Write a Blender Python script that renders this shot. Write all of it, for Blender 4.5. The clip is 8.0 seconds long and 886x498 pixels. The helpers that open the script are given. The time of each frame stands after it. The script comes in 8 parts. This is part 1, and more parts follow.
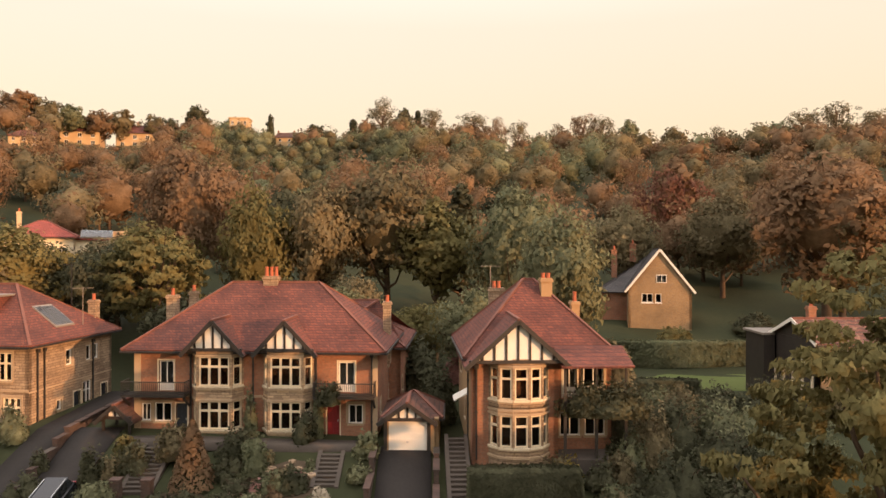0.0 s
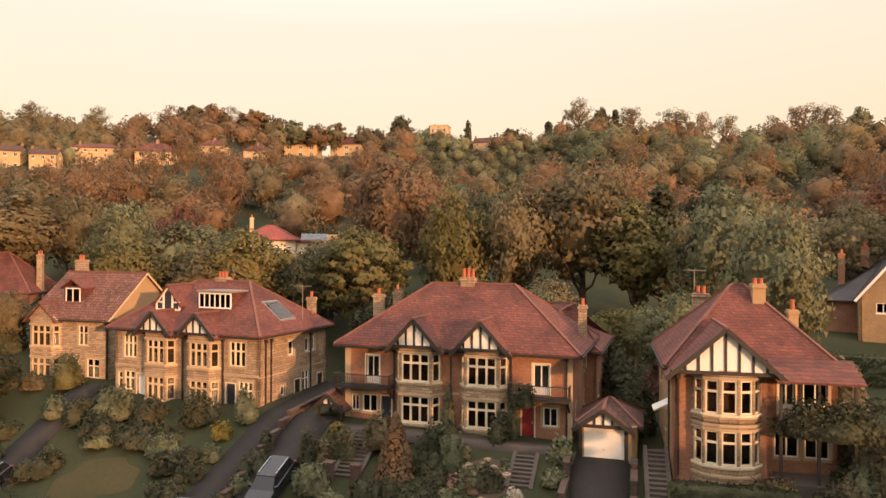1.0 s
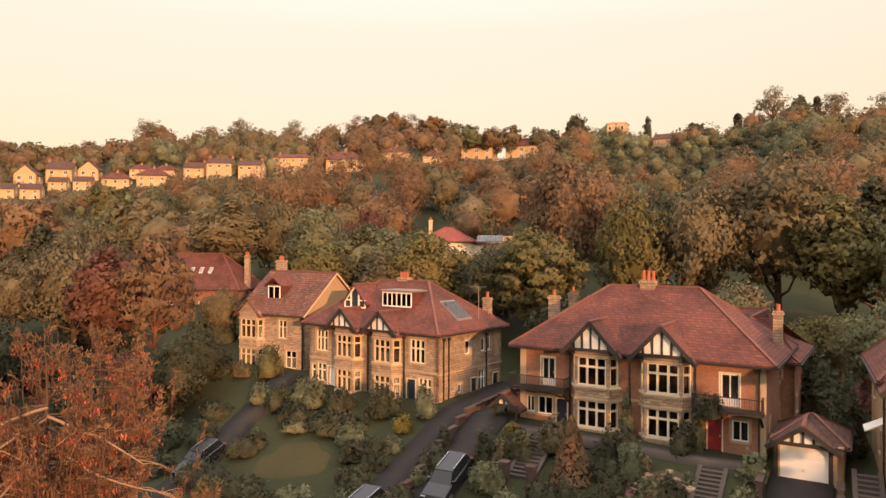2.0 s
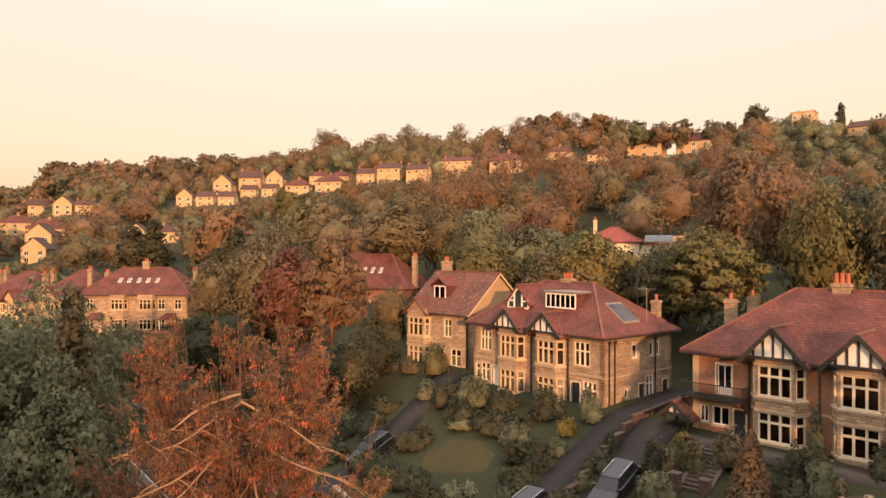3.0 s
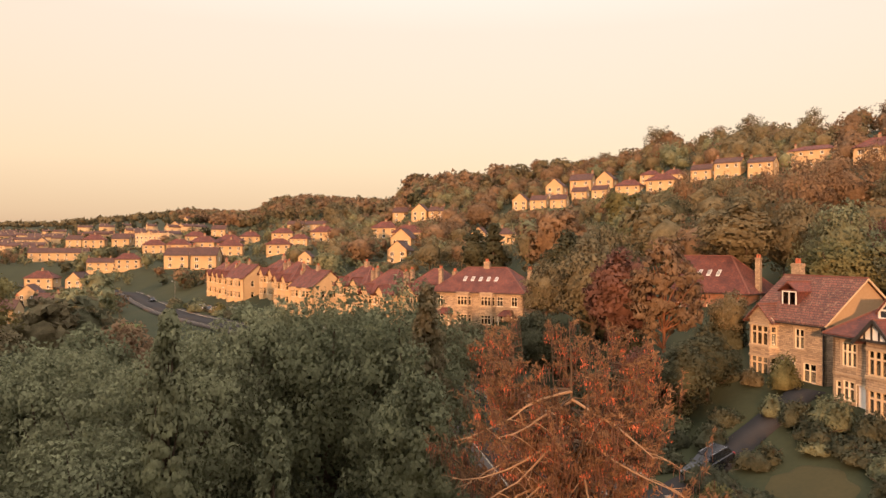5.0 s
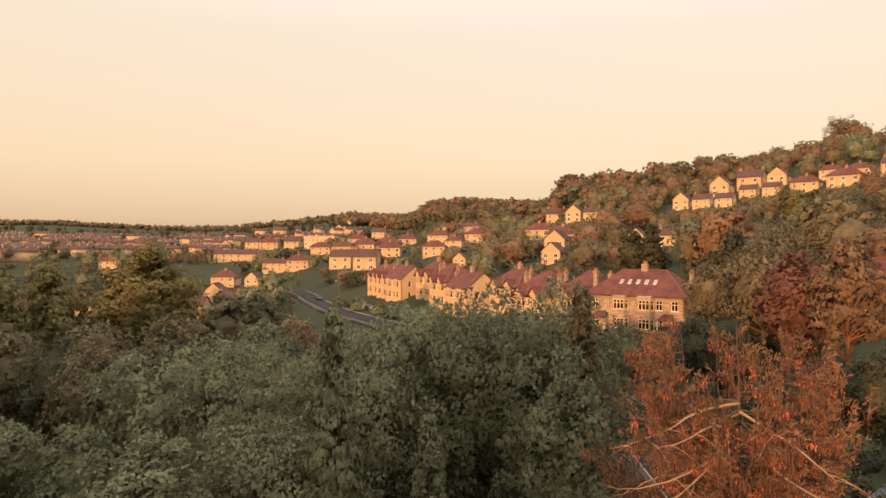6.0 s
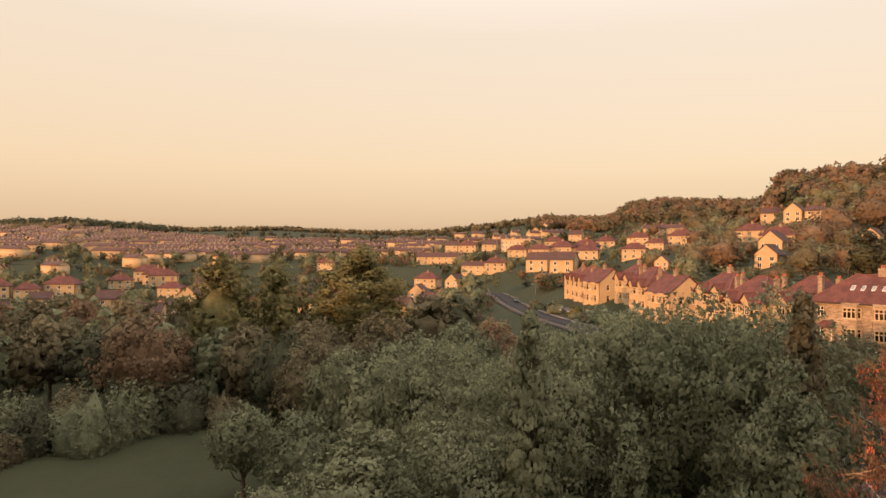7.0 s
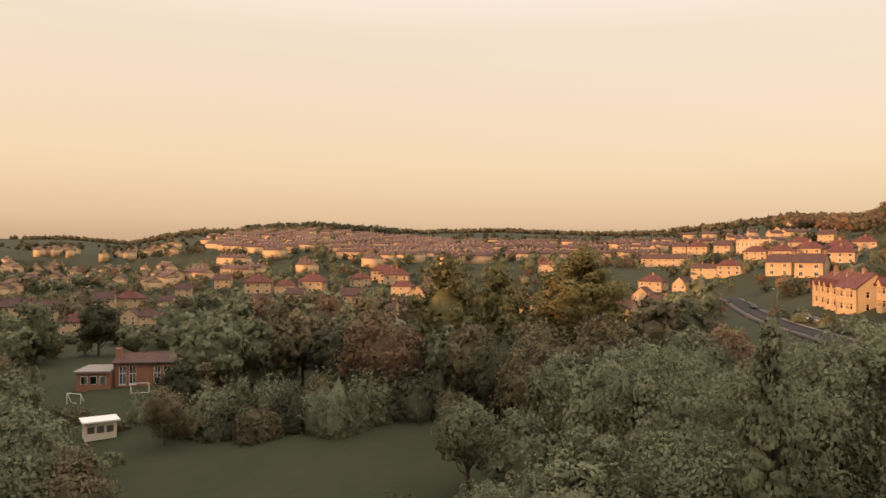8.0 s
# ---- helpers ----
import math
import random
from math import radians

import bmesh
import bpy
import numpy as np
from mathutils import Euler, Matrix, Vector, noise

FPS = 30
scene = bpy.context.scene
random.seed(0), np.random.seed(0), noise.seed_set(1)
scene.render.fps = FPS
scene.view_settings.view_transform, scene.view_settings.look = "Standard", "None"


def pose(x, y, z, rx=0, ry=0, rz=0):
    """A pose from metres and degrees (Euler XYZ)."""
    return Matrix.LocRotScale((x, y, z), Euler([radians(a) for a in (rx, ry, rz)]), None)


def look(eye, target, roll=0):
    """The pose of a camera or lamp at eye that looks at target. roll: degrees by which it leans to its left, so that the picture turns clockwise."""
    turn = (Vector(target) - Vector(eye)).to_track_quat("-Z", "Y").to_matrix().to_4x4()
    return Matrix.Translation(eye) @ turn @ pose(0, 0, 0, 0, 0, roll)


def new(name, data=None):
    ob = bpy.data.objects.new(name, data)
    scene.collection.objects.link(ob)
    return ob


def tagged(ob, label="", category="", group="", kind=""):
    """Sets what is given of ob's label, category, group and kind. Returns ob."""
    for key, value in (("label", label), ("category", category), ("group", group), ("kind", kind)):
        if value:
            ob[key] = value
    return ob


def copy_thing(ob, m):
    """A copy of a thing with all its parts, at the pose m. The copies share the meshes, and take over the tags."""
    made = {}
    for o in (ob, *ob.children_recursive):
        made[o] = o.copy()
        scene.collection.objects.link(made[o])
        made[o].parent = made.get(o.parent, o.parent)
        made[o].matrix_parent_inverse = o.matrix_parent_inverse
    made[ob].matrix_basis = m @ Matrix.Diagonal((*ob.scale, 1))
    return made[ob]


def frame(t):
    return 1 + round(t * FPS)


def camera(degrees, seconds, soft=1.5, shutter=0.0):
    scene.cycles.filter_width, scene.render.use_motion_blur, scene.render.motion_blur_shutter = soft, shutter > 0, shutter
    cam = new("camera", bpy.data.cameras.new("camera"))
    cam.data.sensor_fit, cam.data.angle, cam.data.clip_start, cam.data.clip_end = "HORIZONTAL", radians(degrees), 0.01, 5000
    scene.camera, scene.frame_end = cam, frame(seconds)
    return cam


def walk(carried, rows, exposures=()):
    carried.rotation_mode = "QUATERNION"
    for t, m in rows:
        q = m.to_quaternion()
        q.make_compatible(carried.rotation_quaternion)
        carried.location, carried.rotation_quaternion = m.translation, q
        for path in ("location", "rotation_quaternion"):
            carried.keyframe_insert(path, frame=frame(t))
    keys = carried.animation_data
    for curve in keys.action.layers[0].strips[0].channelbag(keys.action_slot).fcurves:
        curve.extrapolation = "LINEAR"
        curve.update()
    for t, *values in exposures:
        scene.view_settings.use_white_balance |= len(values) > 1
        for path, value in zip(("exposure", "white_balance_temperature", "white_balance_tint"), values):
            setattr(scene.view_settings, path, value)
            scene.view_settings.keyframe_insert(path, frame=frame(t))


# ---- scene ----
# ---------------- camera: a drone that hovers and pans to its left ----------------
EYE_Z = 20.0
cam = camera(65.23, 8.0, soft=1.5)
PAN = [  # seconds, yaw, pitch, roll
    (0.0, 0.0, -0.10, 0.10), (0.5, 8.37, 0.07, 0.20), (1.0, 16.03, 0.06, 0.25), (1.5, 23.51, 0.07, 0.27), (1.7, 26.26, 0.09, 0.25),
    (2.8, 41.45, 0.13, 0.15), (3.0, 43.88, 0.13, 0.14), (3.5, 49.17, 0.04, 0.16), (4.0, 56.50, 0.02, 0.05), (4.5, 63.49, 0.09, 0.11),
    (4.7, 66.46, 0.12, 0.12), (5.8, 80.92, 0.25, 0.18), (6.0, 83.33, 0.27, 0.18), (6.5, 89.28, 0.31, 0.10), (7.0, 99.49, 0.45, 0.18),
    (7.5, 108.51, 0.48, 0.27), (8.0, 117.63, 0.48, 0.36)]
walk(cam, [(t, pose(0, 0, EYE_Z, 90 + p, -r, y)) for t, y, p, r in PAN],
     exposures=[(0.0, 0.17, 6350, 17), (1.5, 0.17, 6370, 20), (3.5, 0.13, 6370, 21), (4.5, 0.10, 6400, 21), (6.0, 0.03, 6430, 19), (8.0, -0.06, 6430, 20)])

# ---------------- light: low evening sun from behind, warm hazy sky ----------------
SUN_EL, SUN_AZ = 7.2, 129.0      # azimuth clockwise from +y
world = bpy.data.worlds.new("evening_sky")
scene.world = world
world.use_nodes = True
wn, wl = world.node_tree.nodes, world.node_tree.links
wn.clear()
sky = wn.new("ShaderNodeTexSky")
sky.sky_type, sky.sun_disc = "NISHITA", False
sky.sun_elevation, sky.sun_rotation = radians(SUN_EL), radians(SUN_AZ)
sky.dust_density, sky.air_density = 4.0, 1.0
bg_sky = wn.new("ShaderNodeBackground")
bg_sky.inputs["Strength"].default_value = 0.05
bg_haze = wn.new("ShaderNodeBackground")
bg_haze.inputs["Strength"].default_value = 1.0
sep = wn.new("ShaderNodeSeparateXYZ")
ramp = wn.new("ShaderNodeValToRGB")
ramp.color_ramp.elements[0].position, ramp.color_ramp.elements[0].color = 0.0, (0.54, 0.36, 0.21, 1)
ramp.color_ramp.elements[1].position, ramp.color_ramp.elements[1].color = 0.30, (0.86, 0.72, 0.50, 1)
high = ramp.color_ramp.elements.new(0.55)
high.color = (1.22, 1.14, 1.02, 1)
top = ramp.color_ramp.elements.new(0.95)
top.color = (2.1, 1.95, 1.75, 1)
low = ramp.color_ramp.elements.new(0.05)
low.color = (0.73, 0.53, 0.31, 1)
mid = ramp.color_ramp.elements.new(0.12)
mid.color = (0.86, 0.65, 0.38, 1)
add = wn.new("ShaderNodeAddShader")
outw = wn.new("ShaderNodeOutputWorld")
tcw = wn.new("ShaderNodeTexCoord")
wl.new(tcw.outputs["Generated"], sep.inputs[0])
wl.new(sep.outputs["Z"], ramp.inputs[0])
wl.new(ramp.outputs[0], bg_haze.inputs[0])
wl.new(sky.outputs[0], bg_sky.inputs[0])
wl.new(bg_sky.outputs[0], add.inputs[0])
wl.new(bg_haze.outputs[0], add.inputs[1])
wl.new(add.outputs[0], outw.inputs[0])
sun = new("sun", bpy.data.lights.new("sun", "SUN"))
sun.data.energy, sun.data.angle, sun.data.color = 4.9, radians(0.8), (1.0, 0.52, 0.23)
sun.matrix_world = look((0, 0, 0), (-math.sin(radians(SUN_AZ)) * math.cos(radians(SUN_EL)), -math.cos(radians(SUN_AZ)) * math.cos(radians(SUN_EL)), -math.sin(radians(SUN_EL))))

# ---------------- materials ----------------
def lin(h):
    return tuple(((int(h[i:i + 2], 16) / 255 + 0.055) / 1.055) ** 2.4 for i in (0, 2, 4))


def node_mat(name):
    m = bpy.data.materials.new(name)
    m.use_nodes = True
    n, l = m.node_tree.nodes, m.node_tree.links
    return m, n, l, n["Principled BSDF"]


def noise_node(n, l, vec, scale, detail=4.0, rough=0.6):
    t = n.new("ShaderNodeTexNoise")
    t.inputs["Scale"].default_value, t.inputs["Detail"].default_value, t.inputs["Roughness"].default_value = scale, detail, rough
    l.new(vec, t.inputs["Vector"])
    return t.outputs["Fac"]


def ramp_node(n, l, fac, c0, c1, p0=0.3, p1=0.7):
    r = n.new("ShaderNodeValToRGB")
    r.color_ramp.elements[0].position, r.color_ramp.elements[0].color = p0, (*c0, 1)
    r.color_ramp.elements[1].position, r.color_ramp.elements[1].color = p1, (*c1, 1)
    l.new(fac, r.inputs[0])
    return r.outputs[0]


def mix_node(n, l, a, b, fac, mode="MIX"):
    m = n.new("ShaderNodeMix")
    m.data_type, m.blend_type = "RGBA", mode
    for sock, v in ((m.inputs[0], fac), (m.inputs[6], a), (m.inputs[7], b)):
        if isinstance(v, (int, float)):
            sock.default_value = v
        elif isinstance(v, tuple):
            sock.default_value = (*v, 1)
        else:
            l.new(v, sock)
    return m.outputs[2]


def bump_node(n, l, height, strength, dist, bsdf):
    b = n.new("ShaderNodeBump")
    b.inputs["Strength"].default_value, b.inputs["Distance"].default_value = strength, dist
    l.new(height, b.inputs["Height"])
    l.new(b.outputs[0], bsdf.inputs["Normal"])


def plain_mat(name, c0, c1, scale=3.0, rough=0.7, bump=0.2, metal=0.0):
    m, n, l, b = node_mat(name)
    tc = n.new("ShaderNodeTexCoord").outputs["Object"]
    big, small = noise_node(n, l, tc, scale * 0.25, 3), noise_node(n, l, tc, scale * 4, 5)
    col = mix_node(n, l, ramp_node(n, l, big, c0, c1), ramp_node(n, l, small, c0, c1), 0.45)
    l.new(col, b.inputs["Base Color"])
    b.inputs["Roughness"].default_value, b.inputs["Metallic"].default_value = rough, metal
    b.inputs["Specular IOR Level"].default_value = 0.15 if rough > 0.85 else 0.5
    if bump:
        bump_node(n, l, small, bump, 0.02, b)
    return m


def course_mat(name, c0, c1, joint, bw, bh, stretch=1.0, rough=0.85, mortar=0.02, stain=(0.5, 0.5, 0.5), stain_amt=0.3, bump=0.5, moss=None):
    """Coursed masonry or tiles: rows by height, lengths along the wall."""
    m, n, l, b = node_mat(name)
    tc = n.new("ShaderNodeTexCoord").outputs["Object"]
    s = n.new("ShaderNodeSeparateXYZ")
    l.new(tc, s.inputs[0])
    sm = n.new("ShaderNodeMath")
    l.new(s.outputs[0], sm.inputs[0]), l.new(s.outputs[1], sm.inputs[1])
    zz = n.new("ShaderNodeMath")
    zz.operation = "MULTIPLY"
    zz.inputs[1].default_value = stretch
    l.new(s.outputs[2], zz.inputs[0])
    cx = n.new("ShaderNodeCombineXYZ")
    l.new(sm.outputs[0], cx.inputs[0]), l.new(zz.outputs[0], cx.inputs[1])
    br = n.new("ShaderNodeTexBrick")
    br.inputs["Scale"].default_value, br.inputs["Mortar Size"].default_value = 1.0, mortar
    br.inputs["Brick Width"].default_value, br.inputs["Row Height"].default_value = bw, bh
    br.inputs["Color1"].default_value, br.inputs["Color2"].default_value, br.inputs["Mortar"].default_value = (*c0, 1), (*c1, 1), (*joint, 1)
    br.offset_frequency, br.squash_frequency, br.squash = 2, 3, 1.6
    l.new(cx.outputs[0], br.inputs["Vector"])
    big, small = noise_node(n, l, tc, 0.45, 4), noise_node(n, l, tc, 7.0, 5)
    col = mix_node(n, l, br.outputs["Color"], mix_node(n, l, br.outputs["Color"], stain, 1.0, "MULTIPLY"), ramp_node(n, l, big, (0, 0, 0), (1, 1, 1), 0.4, 0.7))
    col = mix_node(n, l, br.outputs["Color"], col, stain_amt * 2 if stain_amt < 0.5 else 1.0)
    col = mix_node(n, l, col, ramp_node(n, l, small, (0.55, 0.55, 0.55), (1.25, 1.25, 1.25), 0.25, 0.75), 0.6, "MULTIPLY")
    if moss:
        mz = noise_node(n, l, tc, 2.6, 6, 0.75)
        col = mix_node(n, l, col, moss, ramp_node(n, l, mz, (0, 0, 0), (0.8, 0.8, 0.8), 0.54, 0.66))
    l.new(col, b.inputs["Base Color"])
    b.inputs["Roughness"].default_value = rough
    inv = n.new("ShaderNodeMath")
    inv.operation = "SUBTRACT"
    l.new(small, inv.inputs[0]), l.new(br.outputs["Fac"], inv.inputs[1])
    bump_node(n, l, inv.outputs[0], bump, 0.03, b)
    return m


def leaf_mat(name, c0, c1, spread=0.22):
    """Leaves, varied from tree to tree and from leaf to leaf."""
    m, n, l, b = node_mat(name)
    n.remove(b)
    g, o = n.new("ShaderNodeNewGeometry"), n.new("ShaderNodeObjectInfo")
    tc = n.new("ShaderNodeTexCoord").outputs["Object"]
    a = n.new("ShaderNodeMath")
    a.operation = "MULTIPLY_ADD"
    a.inputs[1].default_value = 0.34
    l.new(g.outputs["Random Per Island"], a.inputs[0])
    stand = n.new("ShaderNodeMath")
    stand.operation = "MULTIPLY_ADD"
    stand.inputs[1].default_value, stand.inputs[2].default_value = 1.3, -0.5
    l.new(noise_node(n, l, n.new("ShaderNodeTexCoord").outputs["Object"], 0.085, 1), stand.inputs[0])
    l.new(stand.outputs[0], a.inputs[2])
    c = n.new("ShaderNodeMath")
    c.operation = "MULTIPLY_ADD"
    c.inputs[1].default_value = 0.45
    l.new(o.outputs["Random"], c.inputs[0]), l.new(a.outputs[0], c.inputs[2])
    col = ramp_node(n, l, c.outputs[0], c0, c1, 0.1, 0.9)
    clump = noise_node(n, l, tc, 0.6, 2)
    col = mix_node(n, l, col, ramp_node(n, l, clump, (1 - spread,) * 3, (1 + spread,) * 3, 0.35, 0.65), 1.0, "MULTIPLY")
    fine = noise_node(n, l, tc, 4.5, 3, 0.7)
    col = mix_node(n, l, col, ramp_node(n, l, fine, (0.6,) * 3, (1.35,) * 3, 0.36, 0.64), 0.45, "MULTIPLY")
    d, t, mx = n.new("ShaderNodeBsdfDiffuse"), n.new("ShaderNodeBsdfTranslucent"), n.new("ShaderNodeMixShader")
    mx.inputs[0].default_value = 0.38
    l.new(col, d.inputs[0]), l.new(col, t.inputs[0]), l.new(d.outputs[0], mx.inputs[1]), l.new(t.outputs[0], mx.inputs[2])
    l.new(mx.outputs[0], n["Material Output"].inputs[0])
    return m


M = {
    "stone": course_mat("golden_limestone", (0.47, 0.34, 0.215), (0.31, 0.22, 0.14), (0.22, 0.155, 0.10), 0.50, 0.20, stain=(0.5, 0.45, 0.42), stain_amt=0.4),
    "bay_stone": course_mat("coursed_bay_stone", (0.56, 0.405, 0.25), (0.30, 0.21, 0.135), (0.24, 0.17, 0.11), 0.55, 0.17, stain=(0.6, 0.56, 0.52), stain_amt=0.3, bump=0.7),
    "stone_smooth": plain_mat("dressed_limestone", (0.34, 0.25, 0.16), (0.47, 0.345, 0.215), 2.0, 0.8, 0.15),
    "far_stone": plain_mat("weathered_golden_stone", (0.42, 0.285, 0.145), (0.57, 0.39, 0.205), 1.2, 0.85, 0.15),
    "stone_pale": plain_mat("pale_limestone", (0.50, 0.37, 0.22), (0.62, 0.47, 0.29), 2.0, 0.8, 0.1),
    "brick": course_mat("red_brick", (0.40, 0.165, 0.085), (0.30, 0.125, 0.07), (0.30, 0.20, 0.13), 0.24, 0.085, stain=(0.55, 0.5, 0.5), mortar=0.012),
    # darker brick for garden walls and piers: tree shade is put into its colour
    "brick_shaded": course_mat("shade_darkened_brick", (0.12, 0.068, 0.05), (0.085, 0.052, 0.042), (0.09, 0.072, 0.058), 0.24, 0.085, stain=(0.45, 0.45, 0.42), stain_amt=0.45, mortar=0.012),
    "render": plain_mat("ochre_render", (0.33, 0.22, 0.12), (0.43, 0.29, 0.16), 1.2, 0.9, 0.1),
    "tile": course_mat("red_clay_tiles", (0.225, 0.064, 0.037), (0.13, 0.042, 0.028), (0.10, 0.035, 0.027), 0.24, 0.16, stain=(0.5, 0.48, 0.5), stain_amt=0.6, mortar=0.02, bump=0.9),
    "tile_old": course_mat("mottled_clay_tiles", (0.25, 0.085, 0.05), (0.155, 0.06, 0.04), (0.07, 0.035, 0.025), 0.30, 0.22, stain=(0.5, 0.5, 0.5), stain_amt=0.45, mortar=0.03, bump=0.9, moss=(0.33, 0.20, 0.115)),
    "tile_brown": course_mat("brown_clay_tiles", (0.135, 0.06, 0.042), (0.09, 0.043, 0.032), (0.05, 0.028, 0.022), 0.30, 0.22, stain=(0.5, 0.5, 0.5), bump=0.8),
    "slate": course_mat("dark_slates", (0.055, 0.05, 0.05), (0.085, 0.07, 0.065), (0.03, 0.03, 0.03), 0.35, 0.2, bump=0.6, rough=0.6),
    "tile_bright": course_mat("bright_red_tiles", (0.36, 0.075, 0.05), (0.27, 0.06, 0.045), (0.15, 0.04, 0.03), 0.30, 0.22, stain=(0.6, 0.55, 0.55), stain_amt=0.3, bump=0.7),
    "ridge": plain_mat("ridge_tile", (0.20, 0.075, 0.05), (0.13, 0.055, 0.04), 4.0, 0.85),
    "lead": plain_mat("grey_lead", (0.16, 0.14, 0.12), (0.25, 0.21, 0.17), 3.0, 0.6, 0.1),
    "white": plain_mat("white_paint", (0.74, 0.70, 0.62), (0.82, 0.79, 0.72), 2.0, 0.5, 0.05),
    "cream": plain_mat("cream_paint", (0.66, 0.55, 0.38), (0.76, 0.66, 0.48), 2.0, 0.6, 0.05),
    "timber": plain_mat("black_timber", (0.02, 0.016, 0.013), (0.04, 0.032, 0.026), 6.0, 0.6, 0.2),
    "pipe": plain_mat("black_iron", (0.022, 0.02, 0.02), (0.04, 0.035, 0.03), 6.0, 0.45, 0.1),
    "reddoor": plain_mat("crimson_paint", (0.24, 0.02, 0.025), (0.30, 0.03, 0.03), 2.0, 0.4, 0.05),
    "darkdoor": plain_mat("dark_blue_paint", (0.02, 0.025, 0.035), (0.03, 0.035, 0.045), 2.0, 0.4, 0.05),
    "pot": plain_mat("terracotta", (0.42, 0.12, 0.055), (0.34, 0.10, 0.05), 5.0, 0.8),
    "asphalt": plain_mat("asphalt", (0.030, 0.027, 0.025), (0.047, 0.041, 0.037), 1.5, 0.9, 0.3),
    "paving": plain_mat("paving_stone", (0.065, 0.056, 0.048), (0.11, 0.09, 0.074), 2.0, 0.9, 0.3),
    "kerb": plain_mat("kerb_stone", (0.26, 0.22, 0.17), (0.34, 0.29, 0.22), 2.0, 0.9, 0.3),
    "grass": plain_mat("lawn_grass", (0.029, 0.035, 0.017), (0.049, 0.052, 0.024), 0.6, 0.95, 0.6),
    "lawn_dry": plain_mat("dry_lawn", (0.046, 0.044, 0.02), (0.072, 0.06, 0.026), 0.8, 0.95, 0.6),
    # brighter copy of the grass: sunlight is put into the colour
    "grass_lit": plain_mat("sunlit_grass", (0.075, 0.10, 0.03), (0.11, 0.13, 0.04), 0.6, 0.95, 0.5),
    "soil": plain_mat("garden_soil", (0.06, 0.045, 0.03), (0.10, 0.075, 0.05), 1.5, 0.95, 0.6),
    "bark": plain_mat("bark", (0.07, 0.05, 0.035), (0.13, 0.09, 0.06), 6.0, 0.95, 0.8),
    "bark_pale": plain_mat("bare_pale_bark", (0.16, 0.10, 0.06), (0.25, 0.155, 0.09), 5.0, 0.95, 0.5),
    "bark_red": plain_mat("pine_bark", (0.24, 0.10, 0.05), (0.15, 0.07, 0.04), 6.0, 0.95, 0.8),
    "twig": plain_mat("pale_twig", (0.40, 0.25, 0.14), (0.30, 0.18, 0.10), 6.0, 0.95, 0.4),
    "carpaint": plain_mat("dark_car_paint", (0.015, 0.017, 0.02), (0.02, 0.022, 0.026), 1.0, 0.18, 0.0),
    "rubber": plain_mat("rubber", (0.02, 0.02, 0.02), (0.03, 0.03, 0.03), 8.0, 0.8, 0.1),
    "steel": plain_mat("brushed_steel", (0.5, 0.5, 0.5), (0.6, 0.6, 0.6), 8.0, 0.35, 0.0, 1.0),
    "silver": plain_mat("silver_car_paint", (0.55, 0.53, 0.50), (0.6, 0.58, 0.55), 1.0, 0.25, 0.0),
    "marking": plain_mat("road_marking", (0.5, 0.46, 0.38), (0.62, 0.58, 0.5), 3.0, 0.8, 0.1),
    "L_green": leaf_mat("green_leaves", (0.142, 0.152, 0.087), (0.245, 0.246, 0.14)),
    "L_yellow": leaf_mat("yellow_green_leaves", (0.135, 0.126, 0.056), (0.22, 0.19, 0.08)),
    "L_olive": leaf_mat("olive_leaves", (0.142, 0.12, 0.07), (0.24, 0.198, 0.112)),
    "L_brown": leaf_mat("russet_leaves", (0.185, 0.126, 0.077), (0.285, 0.184, 0.106)),
    "L_red": leaf_mat("copper_leaves", (0.13, 0.07, 0.052), (0.21, 0.105, 0.075)),
    "L_dark": leaf_mat("dark_evergreen_leaves", (0.07, 0.074, 0.046), (0.122, 0.12, 0.072)),
    "L_spruce": leaf_mat("browned_spruce_needles", (0.135, 0.078, 0.056), (0.23, 0.115, 0.075)),
    "L_shoot": leaf_mat("brown_green_spruce_shoots", (0.23, 0.135, 0.072), (0.35, 0.185, 0.095)),
    "L_cone": leaf_mat("orange_red_cones", (0.54, 0.14, 0.07), (0.70, 0.21, 0.10)),
    "L_pink": leaf_mat("pink_blossom", (0.34, 0.17, 0.15), (0.50, 0.30, 0.26)),
    "L_white": leaf_mat("white_blossom", (0.45, 0.40, 0.30), (0.60, 0.52, 0.40)),
    "L_gold": leaf_mat("golden_leaves", (0.24, 0.19, 0.05), (0.36, 0.27, 0.07)),
}
gm, gn, gl, gb = node_mat("window_glass")
gb.inputs["Base Color"].default_value = (0.22, 0.235, 0.24, 1)
gb.inputs["Roughness"].default_value, gb.inputs["IOR"].default_value = 0.04, 1.45
gb.inputs["Transmission Weight"].default_value = 1.0
M["glass"] = gm
# white of the sheets that imitate sky reflected in the windows
M["sky_sheet"] = plain_mat("reflected_sky_white", (0.70, 0.66, 0.58), (0.78, 0.74, 0.66), 3.0, 0.9, 0.1)
M["carglass"] = plain_mat("car_glass", (0.012, 0.014, 0.016), (0.016, 0.018, 0.02), 1.0, 0.06, 0.0)

# ---------------- building helpers ----------------
def link_bm(name, bm, mat, parent=None, smooth=False):
    me = bpy.data.meshes.new(name)
    if len(bm.verts) < 3000:
        bmesh.ops.remove_doubles(bm, verts=bm.verts[:], dist=0.0005)
    bmesh.ops.recalc_face_normals(bm, faces=bm.faces[:])
    bm.to_mesh(me)
    bm.free()
    me.materials.append(mat)
    if smooth:
        me.shade_smooth()
    ob = new(name, me)
    ob.parent = parent
    return ob


def part(name, bm, mat, parent, label="", smooth=False):
    ob = link_bm(name, bm, mat, parent, smooth)
    return tagged(ob, label) if label else ob


